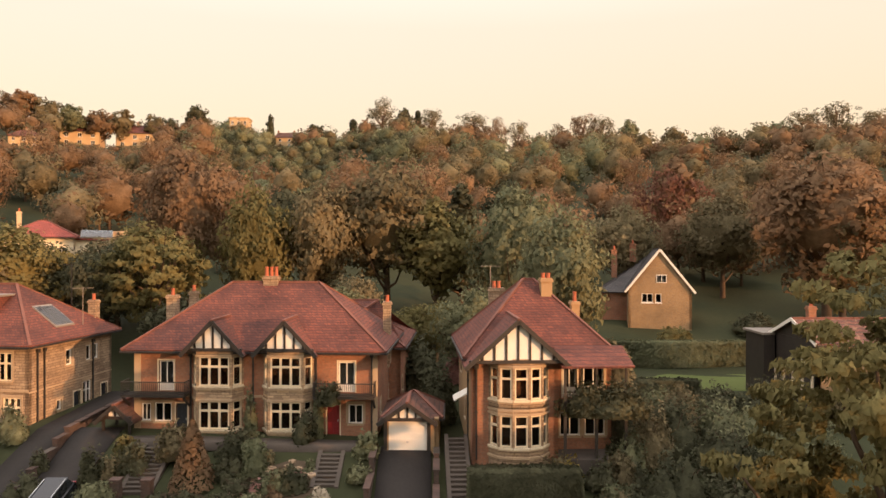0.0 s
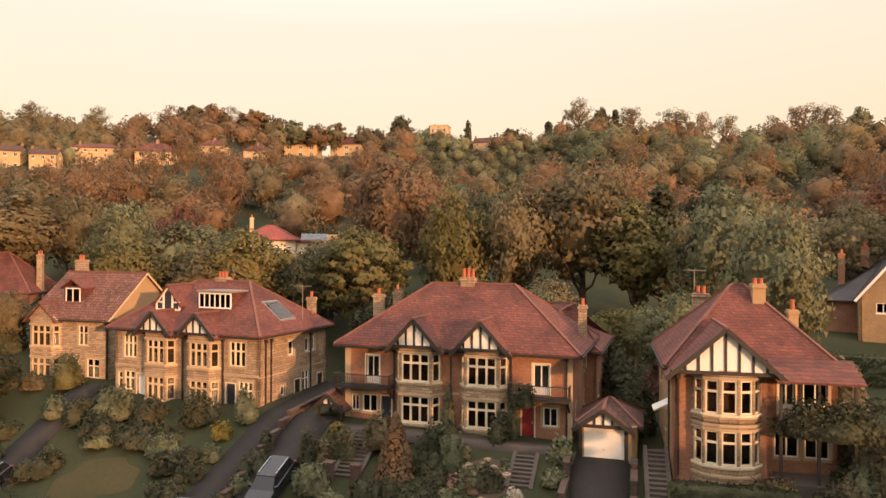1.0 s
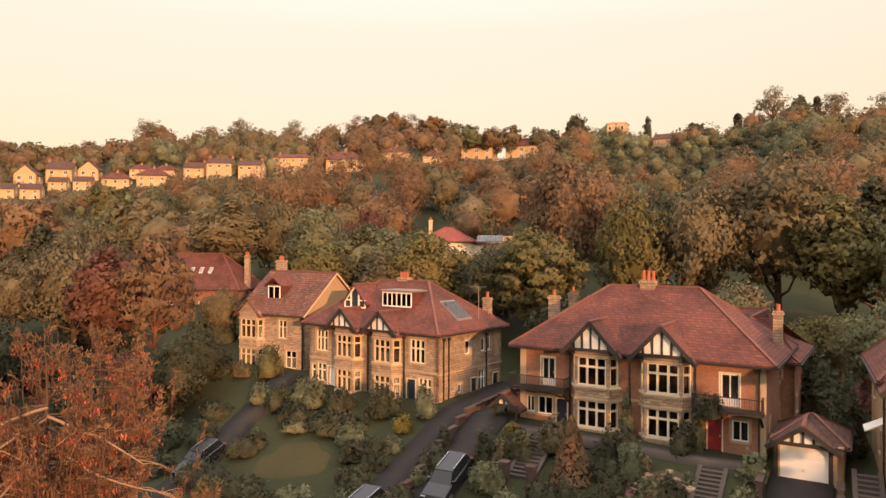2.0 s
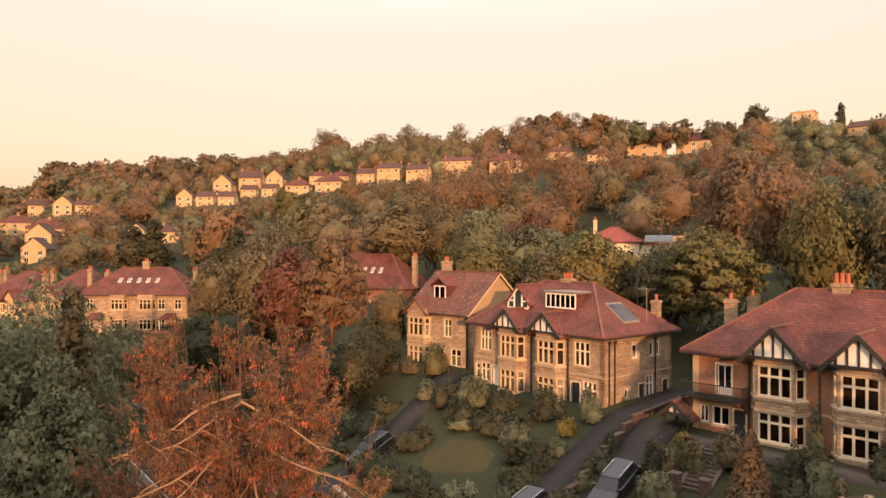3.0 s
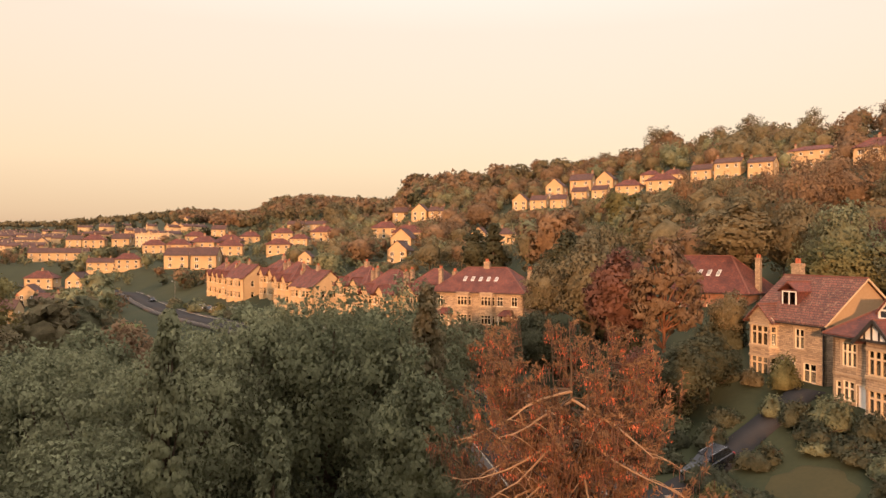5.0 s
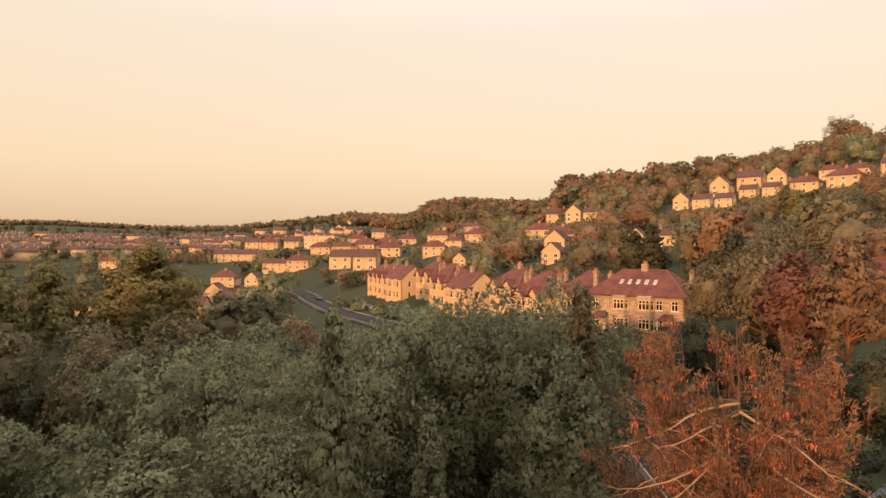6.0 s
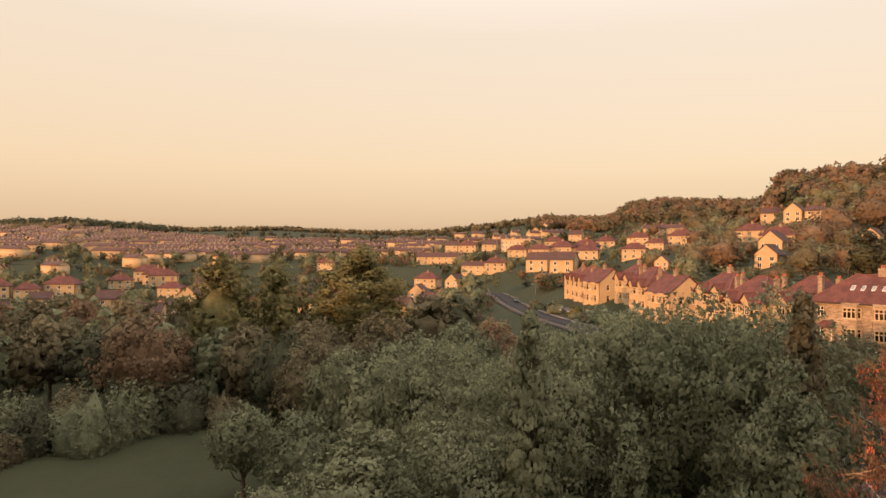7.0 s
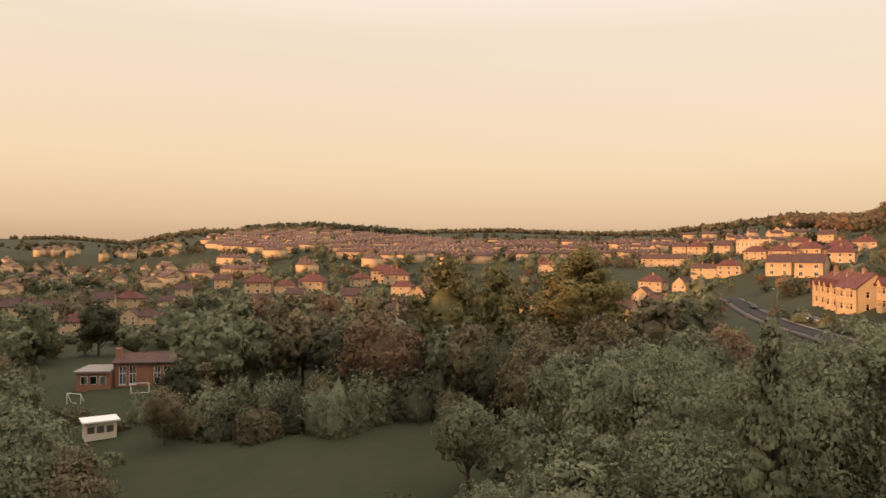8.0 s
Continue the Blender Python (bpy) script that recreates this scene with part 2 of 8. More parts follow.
def thing(name, label, category, m, group="", kind=""):
    return_ob = new(name)
    return_ob.empty_display_size = 0.3
    return_ob.matrix_world = m
    return tagged(return_ob, label, category, group, kind)


def mesh_np(name, verts, faces, mat, parent=None, smooth=False, normals=None):
    me = bpy.data.meshes.new(name)
    verts, faces = np.asarray(verts, np.float32), np.asarray(faces, np.int32)
    k = faces.shape[1]
    me.vertices.add(len(verts))
    me.vertices.foreach_set("co", verts.ravel())
    me.loops.add(faces.size)
    me.loops.foreach_set("vertex_index", faces.ravel())
    me.polygons.add(len(faces))
    me.polygons.foreach_set("loop_start", np.arange(0, faces.size, k, dtype=np.int32))
    me.polygons.foreach_set("loop_total", np.full(len(faces), k, np.int32))
    me.update(calc_edges=True)
    me.materials.append(mat)
    if smooth or normals is not None:
        me.shade_smooth()
    if normals is not None:
        me.normals_split_custom_set_from_vertices(np.asarray(normals, np.float32).tolist())
    ob = new(name, me)
    ob.parent = parent
    return ob


def unit(v):
    return v / (np.linalg.norm(v, axis=-1, keepdims=True) + 1e-9)


def box(bm, x0, y0, z0, x1, y1, z1):
    v = [bm.verts.new(p) for p in ((x0, y0, z0), (x1, y0, z0), (x1, y1, z0), (x0, y1, z0), (x0, y0, z1), (x1, y0, z1), (x1, y1, z1), (x0, y1, z1))]
    for f in ((0, 3, 2, 1), (4, 5, 6, 7), (0, 1, 5, 4), (1, 2, 6, 5), (2, 3, 7, 6), (3, 0, 4, 7)):
        bm.faces.new([v[i] for i in f])
    return v


def prism(bm, poly, z0, z1):
    """An upright prism on a plan of (x, y) corners."""
    a, b = [bm.verts.new((x, y, z0)) for x, y in poly], [bm.verts.new((x, y, z1)) for x, y in poly]
    bm.faces.new(a[::-1]), bm.faces.new(b)
    for i in range(len(poly)):
        j = (i + 1) % len(poly)
        bm.faces.new((a[i], a[j], b[j], b[i]))


def slab(bm, pts, thick):
    """A plate of the given upper corners, with its thickness straight down."""
    a = [bm.verts.new(p) for p in pts]
    b = [bm.verts.new((p[0], p[1], p[2] - thick)) for p in pts]
    bm.faces.new(a), bm.faces.new(b[::-1])
    for i in range(len(pts)):
        j = (i + 1) % len(pts)
        bm.faces.new((b[i], b[j], a[j], a[i]))


def beam(bm, p, q, w, h=None):
    """A square bar between two points."""
    p, q = Vector(p), Vector(q)
    d = (q - p).normalized()
    up = Vector((0, 0, 1)) if abs(d.z) < 0.95 else Vector((0, 1, 0))
    s = d.cross(up).normalized() * w / 2
    u = s.cross(d).normalized() * (h or w) / 2
    a = [bm.verts.new(p + i * s + j * u) for i, j in ((-1, -1), (1, -1), (1, 1), (-1, 1))]
    b = [bm.verts.new(q + i * s + j * u) for i, j in ((-1, -1), (1, -1), (1, 1), (-1, 1))]
    bm.faces.new(a[::-1]), bm.faces.new(b)
    for i in range(4):
        bm.faces.new((a[i], a[(i + 1) % 4], b[(i + 1) % 4], b[i]))


def drum(bm, x, y, z0, z1, r0, r1, n=10):
    a = [bm.verts.new((x + r0 * math.cos(6.2832 * i / n), y + r0 * math.sin(6.2832 * i / n), z0)) for i in range(n)]
    b = [bm.verts.new((x + r1 * math.cos(6.2832 * i / n), y + r1 * math.sin(6.2832 * i / n), z1)) for i in range(n)]
    bm.faces.new(a[::-1]), bm.faces.new(b)
    for i in range(n):
        bm.faces.new((a[i], a[(i + 1) % n], b[(i + 1) % n], b[i]))


def join_np(pieces):
    vs, fs, o = [], [], 0
    for v, f in pieces:
        vs.append(v), fs.append(f + o)
        o += len(v)
    return np.concatenate(vs), np.concatenate(fs)


# ---------------- ground ----------------
ROAD = np.array([(700, -150), (400, -60), (200, 0), (80, 14), (0, 19), (-47, 26), (-82, 31), (-115, 25), (-202, -6), (-300, -25), (-350, -50), (-395, -110), (-430, -210), (-450, -420)], float)
ROAD_Z = np.array([0, 0, 0, 0.4, 0.8, 1.4, 2.2, 2.6, 2.6, 1.5, 0.5, 0.0, -1.0, -2.0])


def road_coords(x, y):
    """Distance from the road's middle (hill side positive) and the road's height there."""
    x, y = np.asarray(x, float), np.asarray(y, float)
    best, side, hz = np.full(x.shape, 1e9), np.zeros(x.shape), np.zeros(x.shape)
    for (ax, ay), (bx, by), za, zb in zip(ROAD[:-1], ROAD[1:], ROAD_Z[:-1], ROAD_Z[1:]):
        dx, dy = bx - ax, by - ay
        t = np.clip(((x - ax) * dx + (y - ay) * dy) / (dx * dx + dy * dy), 0, 1)
        px, py = x - ax - t * dx, y - ay - t * dy
        d = np.hypot(px, py)
        s = np.sign(dy * px - dx * py)
        near = d < best
        best, side, hz = np.where(near, d, best), np.where(near, s, side), np.where(near, za + t * (zb - za), hz)
    return best * np.where(side == 0, 1, side), hz


def smooth01(v, a, b):
    t = np.clip((v - a) / (b - a), 0, 1)
    return t * t * (3 - 2 * t)


# bearings 215 to 250: unseen ridge, made up to hold back the low sun
SKY_AZ = [-110, -45, -33, -26, -20, -14, -8, -2.6, 1, 5, 8.6, 12, 16, 20, 23, 28, 32, 36, 40, 44, 47, 50, 53.5, 56, 61, 67.5, 73.2, 74.6, 78, 82, 84.2, 86.3, 91, 96, 100, 105, 113, 119, 124, 128, 133, 137.5, 142, 146, 150, 175, 215, 250]
SKY_EL = [6.7, 7.0, 6.8, 6.6, 7.0, 7.7, 7.8, 8.3, 8.4, 8.1, 7.4, 7.8, 7.8, 8.0, 7.7, 8.1, 8.7, 8.7, 8.4, 7.7, 7.8, 7.2, 7.0, 6.5, 6.35, 5.75, 5.5, 3.7, 3.65, 3.6, 3.4, 2.45, 2.7, 2.05, 1.7, 1.75, 1.95, 1.8, 1.85, 1.7, 1.5, 1.55, 0.6, 1.0, 1.0, 2.5, 6.62, 6.6]
SKY_R = [620, 345, 342, 341, 340, 339, 337, 336, 335, 336, 337, 338, 340, 344, 348, 354, 360, 378, 397, 416, 432, 452, 475, 496, 545, 620, 660, 740, 830, 900, 980, 1200, 1400, 1700, 1950, 2200, 2400, 2400, 2000, 1500, 1500, 1900, 2500, 2800, 3000, 2000, 800, 620]
HILL_AZ = [-110, -45, -17, 0, 16, 32, 45, 54, 62, 68, 75, 82, 88, 96, 104, 112, 120, 128, 136, 143, 150, 175, 215, 250]
HILL_R0 = [120, 75, 72, 72, 72, 74, 78, 90, 105, 125, 160, 200, 240, 270, 300, 300, 300, 300, 300, 300, 300, 250, 160, 120]


def ground_z(x, y, road_cut=False):
    """Gardens and road near by; further off the ground climbs to hills all round the valley. The unseen ridge towards
    the sun is added to shade the near ground.
    """
    x, y = np.asarray(x, float), np.asarray(y, float)
    s, hz = road_coords(x, y)
    r = np.hypot(x, y)
    az = (np.degrees(np.arctan2(-x, y)) + 110) % 360 - 110
    up = np.interp(s, [4, 12, 24, 46], [0, 1.6, 6.2, 7.2])
    down = np.interp(-s, [4, 20, 45, 80, 300], [0, -2, -5.5, -7, -9])
    near = hz + np.where(s > 0, up, down)
    el, R, r0 = np.interp(az, SKY_AZ, SKY_EL), np.interp(az, SKY_AZ, SKY_R), np.interp(az, HILL_AZ, HILL_R0)
    top = 20 + R * np.tan(np.radians(el)) + 3 * np.sin(np.radians(az) * 9) + 1.5 * np.sin(np.radians(az) * 23)
    t = np.clip((r - r0) / (R - r0), 0, 1)
    t = t ** np.interp(az, [30, 45, 55, 80, 92], [1.0, 1.1, 1.25, 1.2, 1.0])
    t = t * t * (3 - 2 * t) * 0.3 + t * 0.7
    z = near * (1 - t) + top * t - 0.02 * np.clip(r - R, 0, 1500)
    z = z + 0.25 * np.sin(x * 0.13 + 1) * np.sin(y * 0.11) * smooth01(np.abs(s), 8, 20)
    if road_cut:
        z = z - 0.35 * (np.abs(s) < 6.2)
    return z


def gz(x, y):
    return float(ground_z(np.array([x]), np.array([y]))[0])


def polar(az, d):
    return -math.sin(radians(az)) * d, math.cos(radians(az)) * d


azs = np.radians(np.concatenate([np.arange(-45, 160, 0.8), np.arange(160, 315, 4.0)]))
rads = np.concatenate([[0.0], np.geomspace(3, 4700, 130)])
gx, gy = -np.sin(azs)[None, :] * rads[:, None], np.cos(azs)[None, :] * rads[:, None]
gv = np.stack([gx, gy, ground_z(gx, gy, True)], 2).reshape(-1, 3)
na = len(azs)
ii, jj = np.meshgrid(np.arange(len(rads) - 1), np.arange(na), indexing="ij")
gf = np.stack([ii * na + jj, ii * na + (jj + 1) % na, (ii + 1) * na + (jj + 1) % na, (ii + 1) * na + jj], 2).reshape(-1, 4)
ground = mesh_np("ground", gv, gf[:, ::-1], M["grass"], smooth=True)
tagged(ground, "dark evening grass and earth of valley and hillside", "ground", kind="structure")


def ribbon(name, line, offs, lift, mat, label, kind="structure", category="road"):
    """A strip that follows the road between two offsets from its middle."""
    pts = []
    line = np.asarray(line, float)
    seg = np.concatenate([[0], np.cumsum(np.hypot(*np.diff(line, axis=0).T))])
    ss = np.arange(0, seg[-1], 3.0)
    # rounded corners
    px, py = np.interp(ss, seg, line[:, 0]), np.interp(ss, seg, line[:, 1])
    for _ in range(30):
        px[1:-1], py[1:-1] = (px[:-2] + 2 * px[1:-1] + px[2:]) / 4, (py[:-2] + 2 * py[1:-1] + py[2:]) / 4
    tx, ty = np.gradient(px), np.gradient(py)
    ln = np.hypot(tx, ty)
    nx, ny = ty / ln, -tx / ln
    zc = ground_z(px, py)
    for _ in range(10):
        zc[1:-1] = (zc[:-2] + 2 * zc[1:-1] + zc[2:]) / 4
    rows = []
    for o, dz in ((offs[0], lift - 0.4), (offs[0], lift), (offs[1], lift), (offs[1], lift - 0.4)):
        rows.append(np.stack([px + nx * o, py + ny * o, zc + dz], 1))
    v = np.concatenate(rows)
    k = len(px)
    f = [(r * k + i, r * k + i + 1, (r + 1) * k + i + 1, (r + 1) * k + i) for r in range(3) for i in range(k - 1)]
    return tagged(mesh_np(name, v, f, mat), label, category, kind=kind)


ribbon("road", ROAD[1:], (-3.4, 3.4), 0.0, M["asphalt"], "dark grey asphalt road along the gardens")
ribbon("kerb", ROAD[1:], (3.4, 3.55), 0.11, M["kerb"], "pale stone kerb beside the road", category="kerb")
ribbon("kerb", ROAD[1:], (-3.55, -3.4), 0.11, M["kerb"], "pale stone kerb beside the road", category="kerb")
ribbon("pavement", ROAD[1:], (3.55, 5.1), 0.10, M["paving"], "grey paved footway beside the road", category="pavement")
ribbon("pavement", ROAD[1:], (-5.1, -3.55), 0.10, M["paving"], "grey paved footway beside the road", category="pavement")

# ---------------- house parts ----------------
class Face:
    """An upright wall face between two plan points; u runs along it, d outwards."""

    def __init__(self, p0, p1):
        self.o = Vector((p0[0], p0[1], 0))
        v = Vector((p1[0] - p0[0], p1[1] - p0[1], 0))
        self.len = v.length
        self.e = v.normalized()
        self.n = Vector((self.e.y, -self.e.x, 0))

    def pt(self, u, w, d=0.0):
        p = self.o + self.e * u + self.n * d
        return Vector((p.x, p.y, w))

    def box(self, bm, u0, u1, w0, w1, d0, d1):
        v = [bm.verts.new(self.pt(u, w, d)) for w in (w0, w1) for u, d in ((u0, d1), (u1, d1), (u1, d0), (u0, d0))]
        for f in ((0, 3, 2, 1), (4, 5, 6, 7), (0, 1, 5, 4), (1, 2, 6, 5), (2, 3, 7, 6), (3, 0, 4, 7)):
            bm.faces.new([v[i] for i in f])

    def wall(self, bm, w0, w1, openings=(), thick=0.3):
        us = sorted({0.0, self.len, *[o[0] for o in openings], *[o[1] for o in openings]})
        for a, b in zip(us[:-1], us[1:]):
            holes = sorted((o[2], o[3]) for o in openings if o[0] < (a + b) / 2 < o[1])
            z = w0
            for h0, h1 in holes:
                if h0 > z:
                    self.box(bm, a, b, z, h0, -thick, 0)
                z = h1
            if z < w1:
                self.box(bm, a, b, z, w1, -thick, 0)


SKY_SHEETS = [False, 0]   # whether windows now being built have pale sheets standing in for reflected sky, and how many were hung


def window(face, op, parent, lights=2, transom=0.66, frame_mat="white", mull=0.07, dressed="stone_smooth", bars=0):
    u0, u1, w0, w1 = op
    bm, e = bmesh.new(), max(0.08, mull * 0.75)
    for a, b, c, d in ((u0, u0 + e, w0, w1), (u1 - e, u1, w0, w1), (u0 + e, u1 - e, w0, w0 + e), (u0 + e, u1 - e, w1 - e, w1)):
        face.box(bm, a, b, c, d, -0.20, -0.05)
    step = (u1 - u0) / lights
    for i in range(1, lights):
        face.box(bm, u0 + i * step - mull / 2, u0 + i * step + mull / 2, w0 + e, w1 - e, -0.20, -0.03)
    zt = w0 + (w1 - w0) * transom
    if transom:
        face.box(bm, u0 + e, u1 - e, zt - mull / 2, zt + mull / 2, -0.195, -0.035)
    for i in range(lights):
        for k in range(1, bars + 1):
            uu = u0 + i * step + step * k / (bars + 1)
            face.box(bm, uu - 0.012, uu + 0.012, w0 + 0.07, w1 - 0.07, -0.16, -0.12)
    win = part("window", bm, M[frame_mat], parent)
    spans = ((w0 + 0.06, zt), (zt, w1 - 0.06)) if transom else ((w0 + 0.06, w1 - 0.06),)
    for i in range(lights):
        for z0, z1 in spans:
            bm = bmesh.new()
            face.box(bm, u0 + i * step + 0.02, u0 + (i + 1) * step - 0.02, z0, z1, -0.152, -0.146)
            part("pane", bm, M["glass"], win).visible_shadow = False
    if SKY_SHEETS[0]:
        SKY_SHEETS[1] += 1
        k = (0.55, 0.8, 0.45, 0.95, 0.0, 0.6)[SKY_SHEETS[1] % 6]
        if k:
            bm = bmesh.new()
            n = 16
            cols = [[bm.verts.new(face.pt(u0 + 0.05 + (u1 - u0 - 0.1) * i / n, z, -0.30 + 0.025 * (i % 2))) for z in (w0, w0 + (w1 - w0) * k)] for i in range(n + 1)]
            for p, q in zip(cols[:-1], cols[1:]):
                bm.faces.new((p[0], q[0], q[1], p[1]))
            part("curtain", bm, M["sky_sheet"], win, "pale pleated sheet standing in for reflected sky")
    bm = bmesh.new()
    face.box(bm, u0 - 0.08, u1 + 0.08, w0 - 0.12, w0, -0.2, 0.09)
    part("sill", bm, M[dressed or frame_mat], win)
    if dressed:
        bm = bmesh.new()
        face.box(bm, u0 - 0.16, u0, w0, w1 + 0.2, -0.07, 0.025)
        face.box(bm, u1, u1 + 0.16, w0, w1 + 0.2, -0.07, 0.025)
        face.box(bm, u0, u1, w1, w1 + 0.2, -0.07, 0.03)
        part("surround", bm, M[dressed], win)
    return win


def door(face, op, parent, mat, glazed=0.0, label=""):
    u0, u1, w0, w1 = op
    bm = bmesh.new()
    face.box(bm, u0, u1, w0, w1, -0.22, -0.16)
    for a, b in ((0.12, 0.45), (0.55, 0.88)):
        for c, d in ((0.08, 0.40), (0.48, 0.92)):
            if d * (w1 - w0) > (w1 - w0) * (1 - glazed):
                continue
            face.box(bm, u0 + (u1 - u0) * a, u0 + (u1 - u0) * b, w0 + (w1 - w0) * c, w0 + (w1 - w0) * d, -0.16, -0.14)
    dr = part("door", bm, M[mat], parent, label)
    bm = bmesh.new()
    for a, b, c, d in ((u0 - 0.09, u0, w0, w1), (u1, u1 + 0.09, w0, w1), (u0 - 0.09, u1 + 0.09, w1, w1 + 0.09)):
        face.box(bm, a, b, c, d, -0.2, 0.03)
    part("door_frame", bm, M["cream"], dr)
    bm = bmesh.new()
    face.box(bm, u1 - 0.16, u1 - 0.10, w0 + 0.95, w0 + 1.08, -0.14, -0.08)
    part("handle", bm, M["steel"], dr)
    if glazed:
        for k in range(2):
            bm = bmesh.new()
            um = (u0 + u1) / 2
            a, b = (u0 + 0.12, um - 0.05) if k == 0 else (um + 0.05, u1 - 0.12)
            face.box(bm, a, b, w0 + (w1 - w0) * (1 - glazed), w1 - 0.12, -0.158, -0.138)
            part("pane", bm, M["glass"], dr, "dark glass door pane")
    return dr


def pipe(face, u, w0, w1, parent):
    bm = bmesh.new()
    face.box(bm, u - 0.05, u + 0.05, w0, w1, 0.03, 0.13)
    face.box(bm, u - 0.13, u + 0.13, w1 - 0.25, w1, 0.02, 0.2)
    for k in range(1, 4):
        z = w0 + (w1 - w0) * k / 4
        face.box(bm, u - 0.08, u + 0.08, z - 0.04, z + 0.04, 0.0, 0.15)
    part("drainpipe", bm, M["pipe"], parent)


def chimney(parent, x, y, z0, z1, w, d, pots, mat="stone", pot_h=0.5):
    bm = bmesh.new()
    box(bm, x - w / 2, y - d / 2, z0, x + w / 2, y + d / 2, z1 - 0.25)
    box(bm, x - w / 2 - 0.07, y - d / 2 - 0.07, z1 - 0.25, x + w / 2 + 0.07, y + d / 2 + 0.07, z1 - 0.12)
    box(bm, x - w / 2 - 0.02, y - d / 2 - 0.02, z1 - 0.12, x + w / 2 + 0.02, y + d / 2 + 0.02, z1)
    st = part("chimney", bm, M[mat], parent)
    for i in range(pots):
        px = x + (i - (pots - 1) / 2) * min(0.36, w / pots)
        bm = bmesh.new()
        drum(bm, px, y, z1, z1 + pot_h, 0.15, 0.115)
        drum(bm, px, y, z1 + pot_h - 0.1, z1 + pot_h, 0.15, 0.15)
        part("chimney_pot", bm, M["pot"], st, "terracotta chimney pot")
    return st


def ridge_line(bm, pts, r=0.11):
    """Overlapping half-round ridge tiles along the given lines."""
    for p, q in pts:
        p, q = Vector(p), Vector(q)
        n = max(2, int((q - p).length / 0.9))
        for i in range(n):
            a, b = p.lerp(q, i / n), p.lerp(q, (i + 0.97) / n)
            beam(bm, a, b, r * 1.8, r * 1.3)


def hip_roof(parent, x0, x1, y0, y1, z, rise, mat="tile", o=0.45, hip_left=True, hip_right=True, run=None, thick=0.16, name="roof"):
    """A hipped (or gabled) roof over a plan, with gutters; o is the overhang."""
    X0, X1, Y0, Y1 = x0 - (o if hip_left else 0.25), x1 + (o if hip_right else 0.25), y0 - o, y1 + o
    ym, run = (Y0 + Y1) / 2, run or (Y1 - Y0) / 2
    r0 = (X0 + run, ym, z + rise) if hip_left else (X0, ym, z + rise)
    r1 = (X1 - run, ym, z + rise) if hip_right else (X1, ym, z + rise)
    bm = bmesh.new()
    c = [(X0, Y0, z), (X1, Y0, z), (X1, Y1, z), (X0, Y1, z)]
    slab(bm, [c[0], c[1], r1, r0], thick)
    slab(bm, [c[2], c[3], r0, r1], thick)
    if hip_right:
        slab(bm, [c[1], c[2], r1], thick)
    if hip_left:
        slab(bm, [c[3], c[0], r0], thick)
    rf = part(name, bm, M[mat], parent)
    bm = bmesh.new()
    lines = [(r0, r1)]
    if hip_left:
        lines += [(c[0], r0), (c[3], r0)]
    if hip_right:
        lines += [(c[1], r1), (c[2], r1)]
    ridge_line(bm, lines)
    part("ridge_tiles", bm, M["slate" if mat == "slate" else "ridge"], rf, "raised clay ridge and hip tiles")
    bm = bmesh.new()
    beam(bm, (X0, Y0 - 0.05, z - 0.16), (X1, Y0 - 0.05, z - 0.16), 0.12, 0.12)
    if hip_right:
        beam(bm, (X1 + 0.05, Y0, z - 0.16), (X1 + 0.05, Y1, z - 0.16), 0.12, 0.12)
    if hip_left:
        beam(bm, (X0 - 0.05, Y0, z - 0.16), (X0 - 0.05, Y1, z - 0.16), 0.12, 0.12)
    part("gutter", bm, M["pipe"], rf, "black gutter along the eaves")
    return rf


